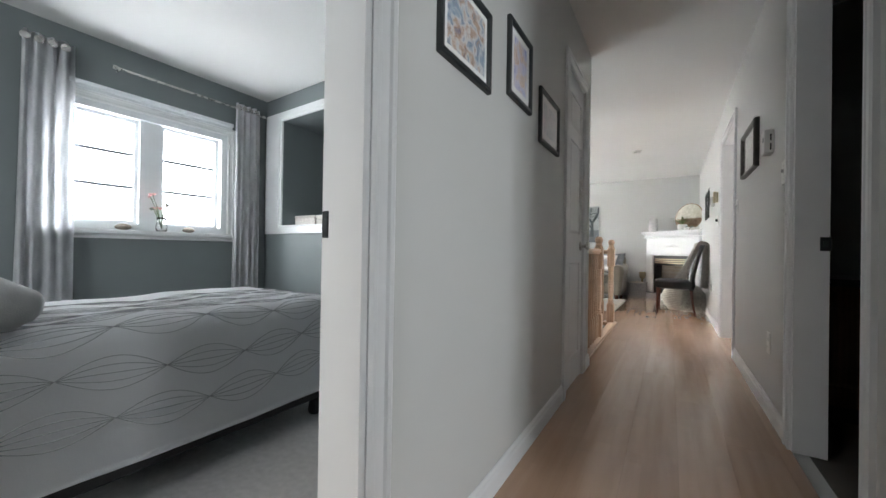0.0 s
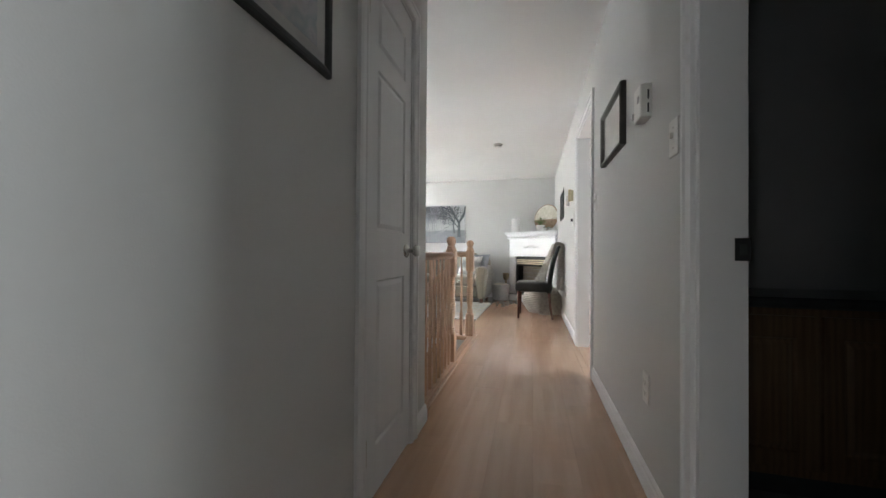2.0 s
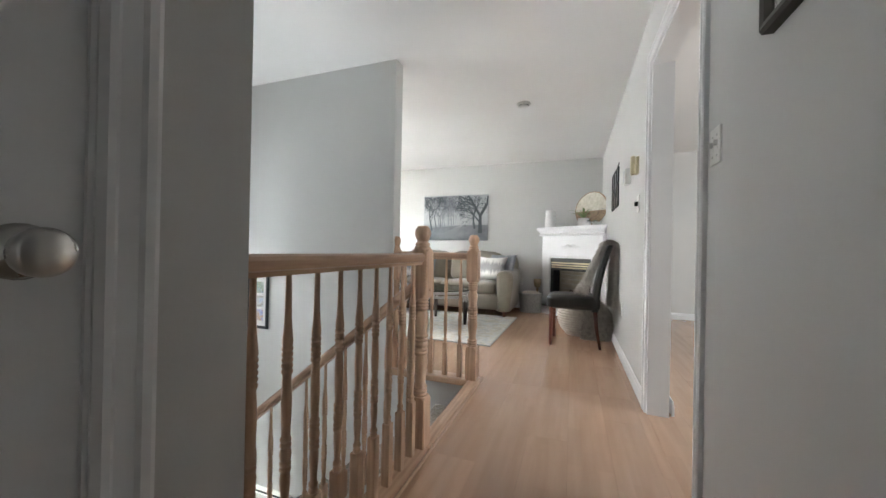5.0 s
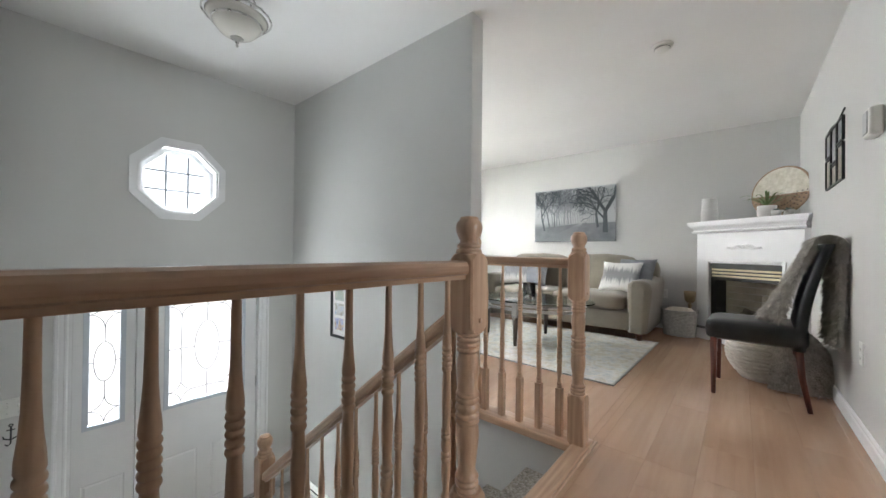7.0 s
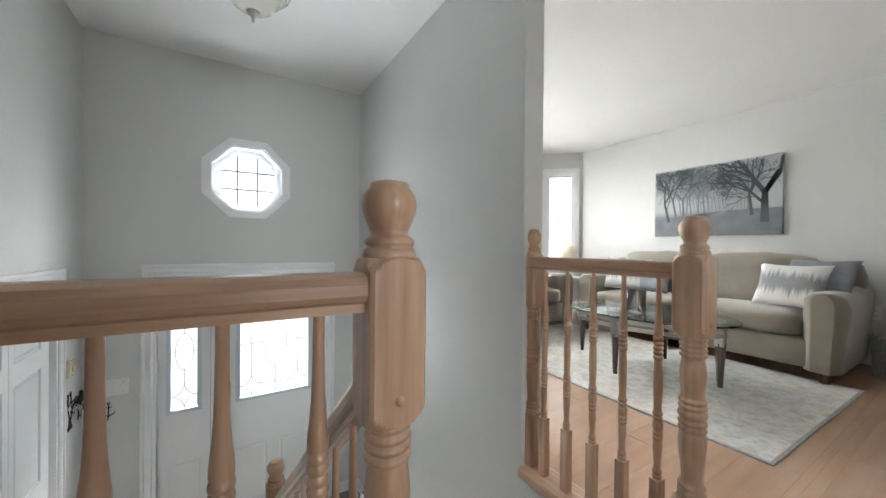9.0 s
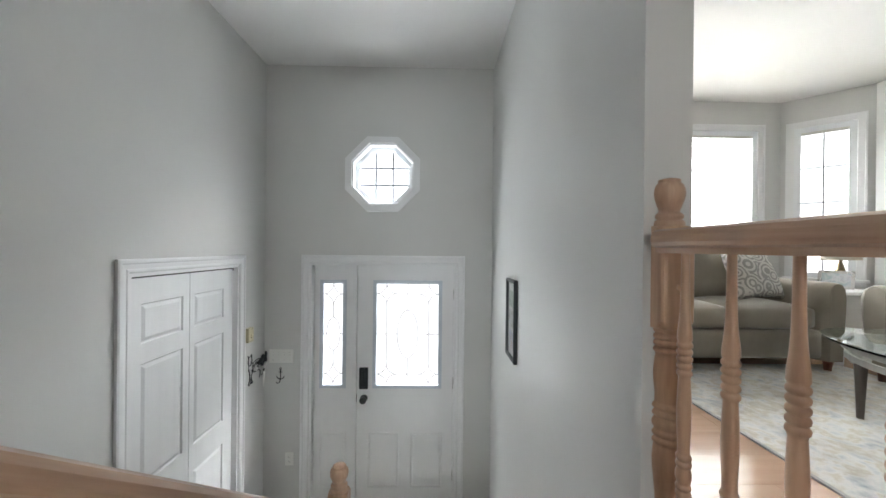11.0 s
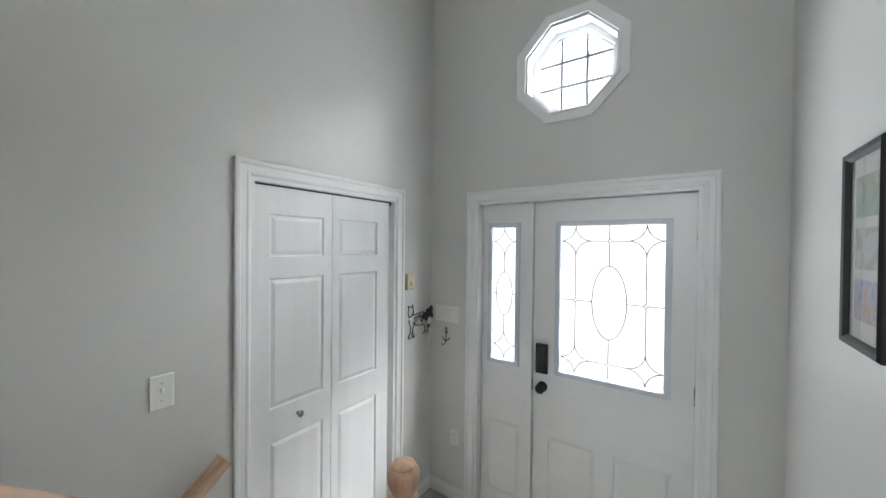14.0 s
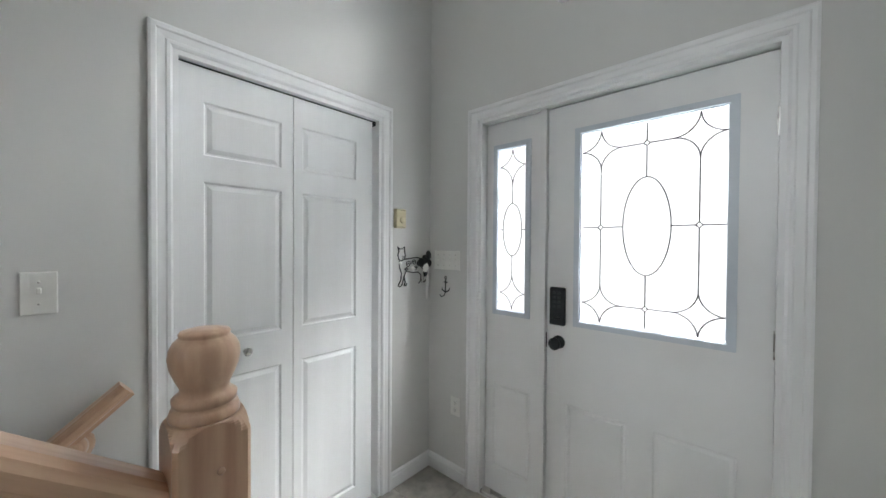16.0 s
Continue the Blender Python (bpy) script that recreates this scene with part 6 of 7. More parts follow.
def scroll_material(name, light, dark):
    m, n, k, p = nodes_of(name)
    co, v, w = n.new("ShaderNodeTexCoord"), n.new("ShaderNodeTexVoronoi"), n.new("ShaderNodeTexWave")
    v.inputs["Scale"].default_value = 9
    k.new(co.outputs["Object"], v.inputs["Vector"])
    s = n.new("ShaderNodeMath")
    s.operation, s.inputs[1].default_value = "MULTIPLY", 28.0
    k.new(v.outputs["Distance"], s.inputs[0])
    q = n.new("ShaderNodeMath")
    q.operation = "SINE"
    k.new(s.outputs[0], q.inputs[0])
    r = n.new("ShaderNodeMapRange")
    r.inputs[1].default_value, r.inputs[2].default_value = -0.15, 0.15
    k.new(q.outputs[0], r.inputs[0])
    mx = n.new("ShaderNodeMix")
    mx.data_type = "RGBA"
    mx.inputs[6].default_value, mx.inputs[7].default_value = (*light, 1), (*dark, 1)
    k.new(r.outputs[0], mx.inputs[0])
    k.new(mx.outputs[2], p.inputs["Base Color"])
    p.inputs["Roughness"].default_value = 0.9
    return m


SCROLL = scroll_material("grey_scroll_cloth", (0.58, 0.56, 0.52), (0.30, 0.29, 0.27))
cushion((-3.72, 6.28, 0.68), (66, 0, 98), 0.44, 0.40, 0.14, SCROLL, "grey scroll patterned pillow on the loveseat")
cushion((-3.84, 5.40, 0.68), (66, 0, 86), 0.44, 0.40, 0.14, SCROLL, "grey scroll patterned pillow on the loveseat arm side")

# side table with a photo frame and lamp in the corner
DARKW = wood("dark_brown_wood", (0.05, 0.035, 0.028), (0.09, 0.065, 0.05), "x", 0.35)
st = thing("side_table", (-3.78, 7.02, 0), "pale side table in the corner between the sofas", "table")
part("tabletop", box(-0.22, 0.22, -0.20, 0.20, 0.54, 0.57, 0.006), WHITE, st)
part("shelf", box(-0.20, 0.20, -0.18, 0.18, 0.22, 0.24, 0.004), WHITE, st)
for x in (-0.19, 0.19):
    for y in (-0.17, 0.17):
        part("leg", box(x - 0.02, x + 0.02, y - 0.02, y + 0.02, 0, 0.54, 0.003), WHITE, st)
tl = thing("table_lamp", (-3.80, 7.10, 0.57), "small table lamp with a cream shade", "lamp")
part("stand", lathe([(0.0, 0.0), (0.06, 0.0), (0.055, 0.015), (0.02, 0.03), (0.03, 0.10), (0.035, 0.14), (0.012, 0.22), (0.01, 0.28), (0.0, 0.28)], seg=20), BRASSD, tl)
part("shade", lathe([(0.12, 0.24), (0.085, 0.42), (0.082, 0.42), (0.117, 0.24)], seg=28), surface("cream_lampshade", (0.66, 0.60, 0.48), (0.72, 0.66, 0.54), 12, 0.8, 0.1), tl, "cream cloth shade")
pf = thing("picture_frame", (-3.66, 6.90, 0.57), "small silver photo frame standing on the side table", "picture frame", rz=30)
part("frame", mould([(0, 0), (0.02, 0), (0.02, 0.012), (0, 0.008)], [(0, -0.05, 0), (-0.08, -0.05, 0), (-0.08, 0.05, 0), (0.08, 0.05, 0), (0.08, -0.05, 0), (0, -0.05, 0)], (0, 0, 1), -1), STEEL, pf, m=pose(0, 0, 0.085, 78))
part("photo", box(-0.085, 0.085, -0.055, 0.055, 0.001, 0.004), A3, pf, m=pose(0, 0, 0.085, 78))

# rug
def rug_material():
    m, n, k, p = nodes_of("faded_ornamental_rug")
    co = n.new("ShaderNodeTexCoord")
    a, b, v = n.new("ShaderNodeTexNoise"), n.new("ShaderNodeTexNoise"), n.new("ShaderNodeTexVoronoi")
    a.inputs["Scale"].default_value, a.inputs["Detail"].default_value, a.inputs["Distortion"].default_value = 7, 8, 1.5
    b.inputs["Scale"].default_value, b.inputs["Detail"].default_value = 26, 6
    v.inputs["Scale"].default_value = 11
    for t in (a, b, v):
        k.new(co.outputs["Object"], t.inputs["Vector"])
    r1, r2 = n.new("ShaderNodeValToRGB"), n.new("ShaderNodeMapRange")
    e = r1.color_ramp.elements
    e[0].position, e[0].color = 0.30, (0.30, 0.335, 0.36, 1)
    e[1].position, e[1].color = 0.68, (0.60, 0.575, 0.53, 1)
    x = e.new(0.42)
    x.color = (0.50, 0.51, 0.51, 1)
    x = e.new(0.50)
    x.color = (0.60, 0.59, 0.565, 1)
    x = e.new(0.60)
    x.color = (0.50, 0.46, 0.385, 1)
    ad = n.new("ShaderNodeMath")
    ad.operation, ad.inputs[1].default_value = "MULTIPLY_ADD", 0.35
    k.new(b.outputs[0], ad.inputs[0])
    sb = n.new("ShaderNodeMath")
    sb.operation, sb.inputs[1].default_value = "MULTIPLY", 0.68
    k.new(a.outputs[0], sb.inputs[0])
    k.new(sb.outputs[0], ad.inputs[2])
    k.new(ad.outputs[0], r1.inputs[0])
    mx = n.new("ShaderNodeMix")
    mx.data_type, mx.blend_type = "RGBA", "MULTIPLY"
    r2.inputs[1].default_value, r2.inputs[2].default_value, r2.inputs[3].default_value, r2.inputs[4].default_value = 0.0, 0.6, 0.82, 1.05
    k.new(v.outputs["Distance"], r2.inputs[0])
    mx.inputs[0].default_value = 1.0
    k.new(r1.outputs[0], mx.inputs[6])
    k.new(r2.outputs[0], mx.inputs[7])
    k.new(mx.outputs[2], p.inputs["Base Color"])
    p.inputs["Roughness"].default_value = 0.95
    bp = n.new("ShaderNodeBump")
    bp.inputs["Strength"].default_value, bp.inputs["Distance"].default_value = 0.5, 0.003
    k.new(b.outputs[0], bp.inputs["Height"])
    k.new(bp.outputs[0], p.inputs["Normal"])
    return m


rug = thing("rug", (-2.37, 6.0, 0.0), "faded cream and blue ornamental rug on the floor", "rug", rz=-1)
part("rug_body", box(-1.21, 1.21, -0.80, 0.80, 0.0, 0.010, 0.003), rug_material(), rug)
part("binding", mould([(0, 0), (0.012, 0), (0.012, 0.008), (0, 0.011)], [(0, -0.80, 0), (-1.21, -0.80, 0), (-1.21, 0.80, 0), (1.21, 0.80, 0), (1.21, -0.80, 0), (0, -0.80, 0)], (0, 0, 1), -1), surface("grey_rug_edge", (0.36, 0.36, 0.36), (0.48, 0.48, 0.47), 30, 0.9, 0.2), rug)

# coffee table
GTOP = glass("green_tinted_glass", 0.0, (0.82, 0.93, 0.90))
SILVER = surface("silver_painted_metal", (0.48, 0.48, 0.47), (0.56, 0.56, 0.55), 10, 0.35, 0.03, metal=0.6)
LEGW = wood("dark_grey_leg_wood", (0.07, 0.055, 0.045), (0.13, 0.105, 0.085), "z", 0.4)
ct = thing("coffee_table", (-2.19, 5.98, 0.011), "oval glass coffee table with silver rails and tapered legs", "table")
EA, EB = 0.64, 0.44
oval = lambda a, b, n=56: [(a * math.cos(2 * math.pi * i / n), b * math.sin(2 * math.pi * i / n)) for i in range(n)]
bm = bmesh.new()
add_extrude(bm, oval(EA, EB), pose(0, 0, 0.435), 0.010)
top = part("glass_top", bm, GTOP, ct, "green tinted oval glass top")
for z, f in ((0.395, 0.88), (0.345, 0.86)):
    bm = bmesh.new()
    o, i2 = oval(EA * f, EB * f), oval(EA * f - 0.012, EB * f - 0.012)
    rings = [[bm.verts.new((x, y, zz)) for x, y in pts] for pts, zz in ((o, z), (o, z + 0.028), (i2, z + 0.028), (i2, z))]
    for q in range(4):
        a, b = rings[q], rings[(q + 1) % 4]
        for j in range(len(o)):
            bm.faces.new((a[j], a[(j + 1) % len(o)], b[(j + 1) % len(o)], b[j]))
    part("rail", bm, SILVER, ct, "curved silver rail")
for x, y in ((0.525, 0.02), (-0.525, -0.04), (0.0, -0.36), (0.0, 0.36)):
    lg = part("leg", lathe([(0.018, 0.0), (0.034, 0.30)], at=(x, y, 0), seg=4, m=pose(0, 0, 0)), LEGW, ct, "dark tapered wooden leg")
    part("collar", box(x - 0.028, x + 0.028, y - 0.028, y + 0.028, 0.28, 0.435, 0.004), SILVER, lg)
jar = thing("glass_jar", (-2.16, 5.84, 0.457), "clear glass cylinder filled with pale shells", "jar")
part("cylinder", lathe([(0.0, 0.0), (0.07, 0.0), (0.07, 0.17), (0.066, 0.17), (0.066, 0.008), (0.0, 0.008)], seg=28), PANE, jar)
SHELL = surface("pale_shells", (0.45, 0.36, 0.28), (0.68, 0.60, 0.52), 25, 0.6, 0.3)
rnd = random.Random(3)
for i in range(9):
    bm = bmesh.new()
    bmesh.ops.create_icosphere(bm, subdivisions=2, radius=0.026)
    for v in bm.verts:
        v.co *= 1 + 0.35 * noise.noise(v.co * 60 + Vector((i, i, i)))
    for f in bm.faces:
        f.smooth = True
    part("shell", bm, SHELL, jar, m=pose(0.032 * math.cos(i * 2.1), 0.032 * math.sin(i * 2.1), 0.034 + 0.013 * i))

# woven basket with folded blanket
WOV = surface("white_grey_woven_rope", (0.36, 0.36, 0.355), (0.52, 0.52, 0.51), 40, 0.9, 0.5, 120)
bk = thing("basket", (-1.02, 7.38, 0.0), "white grey woven rope basket holding a folded blanket", "basket", rz=-8)
bm = bmesh.new()
coil = [(i / 28, 0.90 + 0.10 * i / (17 * 28)) for i in range(17 * 28 + 1)]
add_tube(bm, [(0.17 * f * math.cos(t * 2 * math.pi), 0.13 * f * math.sin(t * 2 * math.pi), 0.011 + t * 0.0165) for t, f in coil], 0.0098, 6)
add_extrude(bm, oval(0.155, 0.118, 28), pose(0, 0, 0.002), 0.012)
part("body", bm, WOV, bk)
for s in (-1, 1):
    part("handle", tube([(s * 0.17, -0.03, 0.27), (s * 0.178, -0.025, 0.31), (s * 0.178, 0.025, 0.31), (s * 0.17, 0.03, 0.27)], 0.009, 8), WOV, bk, "rope handle")
bl = thing("blanket", (-1.02, 7.38, 0.20), "cream folded blanket inside the basket", "blanket", rz=-8)
part("fold", soft_box(0.27, 0.20, 0.13, 0.05, 0.015, m=pose(0, 0, 0.05), crumple=0.008), surface("cream_knit", (0.58, 0.54, 0.46), (0.66, 0.62, 0.54), 30, 0.95, 0.5, 160), bl)

# ---- corner fireplace ----
FL, FR = Vector((-0.955, 7.535, 0)), Vector((-0.005, 6.835, 0))
fu = (FR - FL).normalized()
FM = Matrix.Translation(FL) @ Matrix.Rotation(math.atan2(fu.y, fu.x), 4, "Z")
FLEN = (FR - FL).length
fp = tagged(new("fireplace"), "white corner fireplace mantel with a gas insert", "fireplace")
fp.matrix_basis = FM
HEARTH = 0.115
bm = bmesh.new()
b0, b1 = 0.065, FLEN - 0.09
o0, o1, oz0, oz1 = 0.215, FLEN - 0.255, HEARTH, 0.845
panel(bm, (b0, HEARTH), (b1, 1.22), [(o0, o1, oz0 - 0.01, oz1)], 0.06, 0.16, lambda a, z, t: (a, t, z))
add_extrude(bm, [(b1, 0.16), (b1 - 0.001, 0.06), (b1 + 0.08, 0.12), (b1 + 0.05, 0.2)], pose(0, 0, HEARTH), 1.22 - HEARTH)
part("surround", bm, WHITE, fp)
prof = [(0.0, 1.18), (0.035, 1.185), (0.04, 1.20), (0.022, 1.215), (0.032, 1.24), (0.05, 1.255), (0.055, 1.268), (0.065, 1.27), (0.068, 1.30), (0.06, 1.31), (0.0, 1.31)]
bm = bmesh.new()
rows = []
for x, ext in ((b0, -1), (b1, 1)):
    rows.append([bm.verts.new((x + ext * p, 0.06 - p, z)) for p, z in prof])
backs = [[bm.verts.new((x + ext * p, 0.15, z)) for p, z in prof] for x, ext in ((b0, -1), (b1, 1))]
for a, b in ((rows[0], rows[1]), (backs[0], rows[0]), (rows[1], backs[1])):
    for j in range(len(prof) - 1):
        bm.faces.new((a[j], b[j], b[j + 1], a[j + 1]))
part("cornice", bm, WHITE, fp)
bm = bmesh.new()
add_extrude(bm, [(-0.002, -0.008), (FLEN - 0.01, -0.008), (FLEN + 0.0, 0.06), (FLEN * 0.56, 0.60), (0.02, 0.06)], pose(0, 0, 1.295), 0.018)
part("mantel_shelf", bm, WHITE, fp)
bm = bmesh.new()
for a, b, c, d in cut((o0 - 0.03, oz0), (o1 + 0.03, oz1 + 0.03), [(o0, o1, oz0 - 0.01, oz1)]):
    add_box(bm, a, b, 0.048, 0.062, c, d, 0.004)
part("inner_trim", bm, WHITE, fp)
# carved ornament
bm = bmesh.new()
cx = (b0 + b1) / 2
for s in (-1, 1):
    for i in range(6):
        a0 = (0.015 + 0.026 * i)
        L = 0.030 - 0.002 * i
        pts = [(cx + s * (a0 + L * math.cos(t * 0.5) * 0.7), 0.054, 1.015 + 0.016 * math.sin(i * 1.2) + L * math.sin(t * 0.5) * 0.6) for t in range(9)]
        add_tube(bm, pts, [0.003 + 0.003 * math.sin(t / 8 * math.pi) for t in range(9)], 6)
    add_tube(bm, [(cx + s * 0.17 * t / 8, 0.055, 1.005 + 0.008 * math.sin(t)) for t in range(9)], 0.004, 6)
add_lathe(bm, [(0.0, 0.0), (0.02, 0.0), (0.016, 0.008), (0.0, 0.012)], seg=14, m=pose(cx, 0.06, 1.025, 90))
part("carving", bm, WHITE, fp, "white carved leaf ornament")
CASTB = surface("black_firebox_metal", (0.018, 0.018, 0.018), (0.03, 0.03, 0.03), 20, 0.45, 0.1)
GOLD = surface("satin_brass", (0.50, 0.42, 0.28), (0.60, 0.52, 0.36), 12, 0.42, 0.02, metal=0.8)
bm = bmesh.new()
for a, b, c, d in cut((o0, oz0), (o1, oz1), [(o0 + 0.05, o1 - 0.05, 0.245, 0.66)]):
    add_box(bm, a, b, 0.085, 0.10, c, d)
ins = part("insert_front", bm, CASTB, fp, "black metal gas insert")
for i, z in enumerate((0.695, 0.730, 0.765, 0.155, 0.185)):
    part("louvre", box(o0 + 0.02, o1 - 0.02, 0.068, 0.088, z, z + 0.02, 0.004), GOLD if i < 3 else CASTB, ins, "brass louvre" if i < 3 else "black louvre")
bm = box(o0 + 0.04, o1 - 0.04, 0.098, 0.13, 0.235, 0.25)
add_box(bm, o0 + 0.04, o0 + 0.055, 0.10, 0.24, 0.235, 0.67)
add_box(bm, o1 - 0.055, o1 - 0.04, 0.10, 0.24, 0.235, 0.67)
add_box(bm, o0 + 0.04, o1 - 0.04, 0.10, 0.42, 0.20, 0.235)
part("firebox", bm, CASTB, ins)
FIREB = surface("pale_firebrick_panel", (0.42, 0.37, 0.28), (0.54, 0.48, 0.38), 10, 0.8, 0.3)
fbk = bmesh.new()
for r in range(6):
    off = 0.0 if r % 2 else 0.06
    x = o0 + 0.055 - off
    while x < o1 - 0.06:
        add_box(fbk, max(x, o0 + 0.055), min(x + 0.115, o1 - 0.055), 0.235, 0.245, 0.24 + r * 0.072, 0.24 + r * 0.072 + 0.067)
        x += 0.12
part("brick_panel", fbk, FIREB, ins, "pale firebrick back panel")
g = part("fire_glass", box(o0 + 0.05, o1 - 0.05, 0.090, 0.094, 0.245, 0.66), PANE, ins, "clear fire glass")
g.visible_shadow = False
LOG = surface("charred_log", (0.06, 0.05, 0.045), (0.22, 0.18, 0.15), 22, 0.9, 0.9, 90)
rnd = random.Random(12)
for i, (p, q, r) in enumerate((((o0 + 0.10, 0.30, 0.27), (o1 - 0.14, 0.32, 0.285), 0.034), ((o0 + 0.16, 0.20, 0.265), (o0 + 0.42, 0.30, 0.345), 0.026), ((o1 - 0.12, 0.18, 0.265), (o0 + 0.30, 0.26, 0.355), 0.028), ((o0 + 0.22, 0.17, 0.26), (o1 - 0.20, 0.19, 0.27), 0.024))):
    P0, P1 = [Vector((v[0], 0.125 + 0.5 * (v[1] - 0.17), v[2])) for v in (p, q)]
    pts = [P0.lerp(P1, t / 8) + 0.010 * noise.noise_vector(Vector((i * 3.1, t * 0.7, 0))) for t in range(9)]
    part("log", tube(pts, [r * (1 + 0.25 * noise.noise((i * 5.0, t * 0.9, 1))) for t in range(9)], 10), LOG, ins, "charred ceramic log")
bm = bmesh.new()
add_extrude(bm, [(-0.04, -0.05), (FLEN - 0.02, -0.05), (FLEN + 0.0, 0.06), (FLEN * 0.56, 0.60), (0.0, 0.06)], pose(0, 0, 0), HEARTH)
part("hearth", bm, WHITE, fp, "white raised hearth")
bm = bmesh.new()
add_extrude(bm, [(-0.03, -0.04), (FLEN - 0.03, -0.04), (FLEN - 0.02, 0.06), (0.02, 0.06)], pose(0, 0, HEARTH), 0.006)
part("hearth_top", bm, surface("dark_slate", (0.04, 0.045, 0.045), (0.07, 0.075, 0.075), 14, 0.4, 0.2), fp, "dark slate hearth top")

MZ = 1.313
CERAM = surface("white_ceramic", (0.66, 0.655, 0.64), (0.72, 0.715, 0.70), 8, 0.4, 0.05)


def on_mantel(u, d):
    p = FM @ Vector((u, d, 0))
    return p.x, p.y, MZ


vs = thing("vase", on_mantel(0.19, 0.09), "white ceramic cylinder vase with a ribbed foot", "vase")
part("body", lathe([(0.0, 0.0), (0.072, 0.0), (0.080, 0.02), (0.082, 0.10), (0.076, 0.13), (0.073, 0.25), (0.070, 0.262), (0.064, 0.262), (0.066, 0.13), (0.0, 0.12)], seg=32), CERAM, vs)
part("band", lathe([(0.0775, 0.118), (0.080, 0.124), (0.0775, 0.13)], seg=32), CERAM, vs)
pd = tagged(new("round_tray"), "round capiz and wood tray leaning on the wall", "tray")
pd.matrix_basis = Matrix.Translation(on_mantel(0.80, 0.22)) @ Matrix.Rotation(math.atan2(fu.y, fu.x), 4, "Z") @ pose(0, 0, 0.252, 80)
CAPIZ = surface("cream_capiz_shell", (0.55, 0.52, 0.42), (0.74, 0.71, 0.62), 28, 0.3, 0.3, 60)
CARVED = surface("carved_tan_wood", (0.24, 0.15, 0.09), (0.42, 0.30, 0.20), 30, 0.6, 0.6, 45, depth=0.004)
half = lambda lo, hi, r, n=24: [(r * math.cos(lo + (hi - lo) * i / n), r * math.sin(lo + (hi - lo) * i / n)) for i in range(n + 1)]
bm = bmesh.new()
add_extrude(bm, half(radians(-8), radians(188), 0.245), Matrix(), 0.014)
part("shell_half", bm, CAPIZ, pd, "cream shell upper half")
bm = bmesh.new()
add_extrude(bm, half(radians(188), radians(352), 0.245), Matrix(), 0.014)
lowh = part("wood_half", bm, CARVED, pd, "pierced tan wood lower half")
bm = bmesh.new()
for i in range(16):
    a = radians(196 + i * 9.8)
    for r in (0.225, 0.19, 0.15):
        add_lathe(bm, [(0.006, 0.0), (0.006, 0.001), (0.0, 0.0012)], at=(r * math.cos(a + r), r * math.sin(a + r), 0.014), seg=6)
part("piercing", bm, BLACKF, lowh, kind="stuff")
part("rim", tube([(0.245 * math.cos(i * math.pi / 20), 0.245 * math.sin(i * math.pi / 20), 0.007) for i in range(41)], 0.010, 8), CARVED, pd)
pt = thing("plant_pot", on_mantel(0.77, 0.09), "white pot with a spiky green spider plant", "plant")
part("pot", lathe([(0.0, 0.0), (0.062, 0.0), (0.072, 0.02), (0.075, 0.11), (0.070, 0.11), (0.066, 0.03), (0.0, 0.09)], seg=28), CERAM, pt)
LEAF = surface("spider_plant_leaf", (0.10, 0.17, 0.05), (0.28, 0.36, 0.16), 30, 0.5, 0.1)
rnd = random.Random(21)
for i in range(17):
    a = i * 2.4
    L, lift = rnd.uniform(0.13, 0.24), rnd.uniform(0.06, 0.16)
    bm = bmesh.new()
    rows = []
    for s in range(8):
        f = s / 7
        r = L * f
        z = 0.10 + lift * math.sin(f * 2.2)
        w = 0.009 * math.sin(min(1, f * 3 + 0.25) * math.pi / 2) * (1 - f ** 3)
        c, sn = math.cos(a), math.sin(a)
        rows.append([bm.verts.new((r * c - w * sn, r * sn + w * c, z)), bm.verts.new((r * c, r * sn, z - w * 0.5)), bm.verts.new((r * c + w * sn, r * sn - w * c, z))])
    for p, q in zip(rows, rows[1:]):
        for j in (0, 1):
            bm.faces.new((p[j], p[j + 1], q[j + 1], q[j])).smooth = True
    part("leaf", bm, LEAF, pt)
for u, r, h, lb in ((0.87, 0.04, 0.055, "small white pot with a grey succulent"), (0.97, 0.045, 0.05, "small grey pot with a blue green succulent")):
    sp = thing("plant_pot", on_mantel(u, 0.06), lb, "plant")
    part("pot", lathe([(0.0, 0.0), (r * 0.8, 0.0), (r, h), (r * 0.92, h), (r * 0.85, h * 0.7), (0, h * 0.7)], seg=20), CERAM if r < 0.042 else STEEL, sp)
    for i in range(14):
        a, f = i * 2.4, 0.3 + 0.7 * i / 14
        bm = lathe([(0.0, 0.0), (0.008, 0.012), (0.006, 0.025), (0.0, 0.034)], m=pose(0, 0, h * 0.8, 0, 0, math.degrees(a)) @ pose(0, 0, 0, 0, 65 * f), seg=6)
        part("leaf", bm, surface("succulent_leaf", (0.14, 0.19, 0.17), (0.24, 0.30, 0.27), 20, 0.6, 0.1) if i == 0 else bpy.data.materials["succulent_leaf"], sp)
hx, hy, _ = FM @ Vector((0.03, 0.0, 0))
cg = thing("candle_holder", (hx, hy, HEARTH + 0.006), "tall aged brass goblet candle holder on the hearth", "candle holder")
part("stem", lathe([(0.0, 0.0), (0.055, 0.0), (0.052, 0.012), (0.022, 0.03), (0.015, 0.06), (0.026, 0.09), (0.016, 0.12), (0.028, 0.155), (0.014, 0.19), (0.022, 0.22), (0.013, 0.25), (0.0, 0.25)], seg=22), BRASSD, cg)
part("cup", lathe([(0.0, 0.245), (0.03, 0.25), (0.05, 0.275), (0.058, 0.32), (0.062, 0.385), (0.058, 0.385), (0.053, 0.32), (0.0, 0.27)], seg=24), BRASSD, cg)

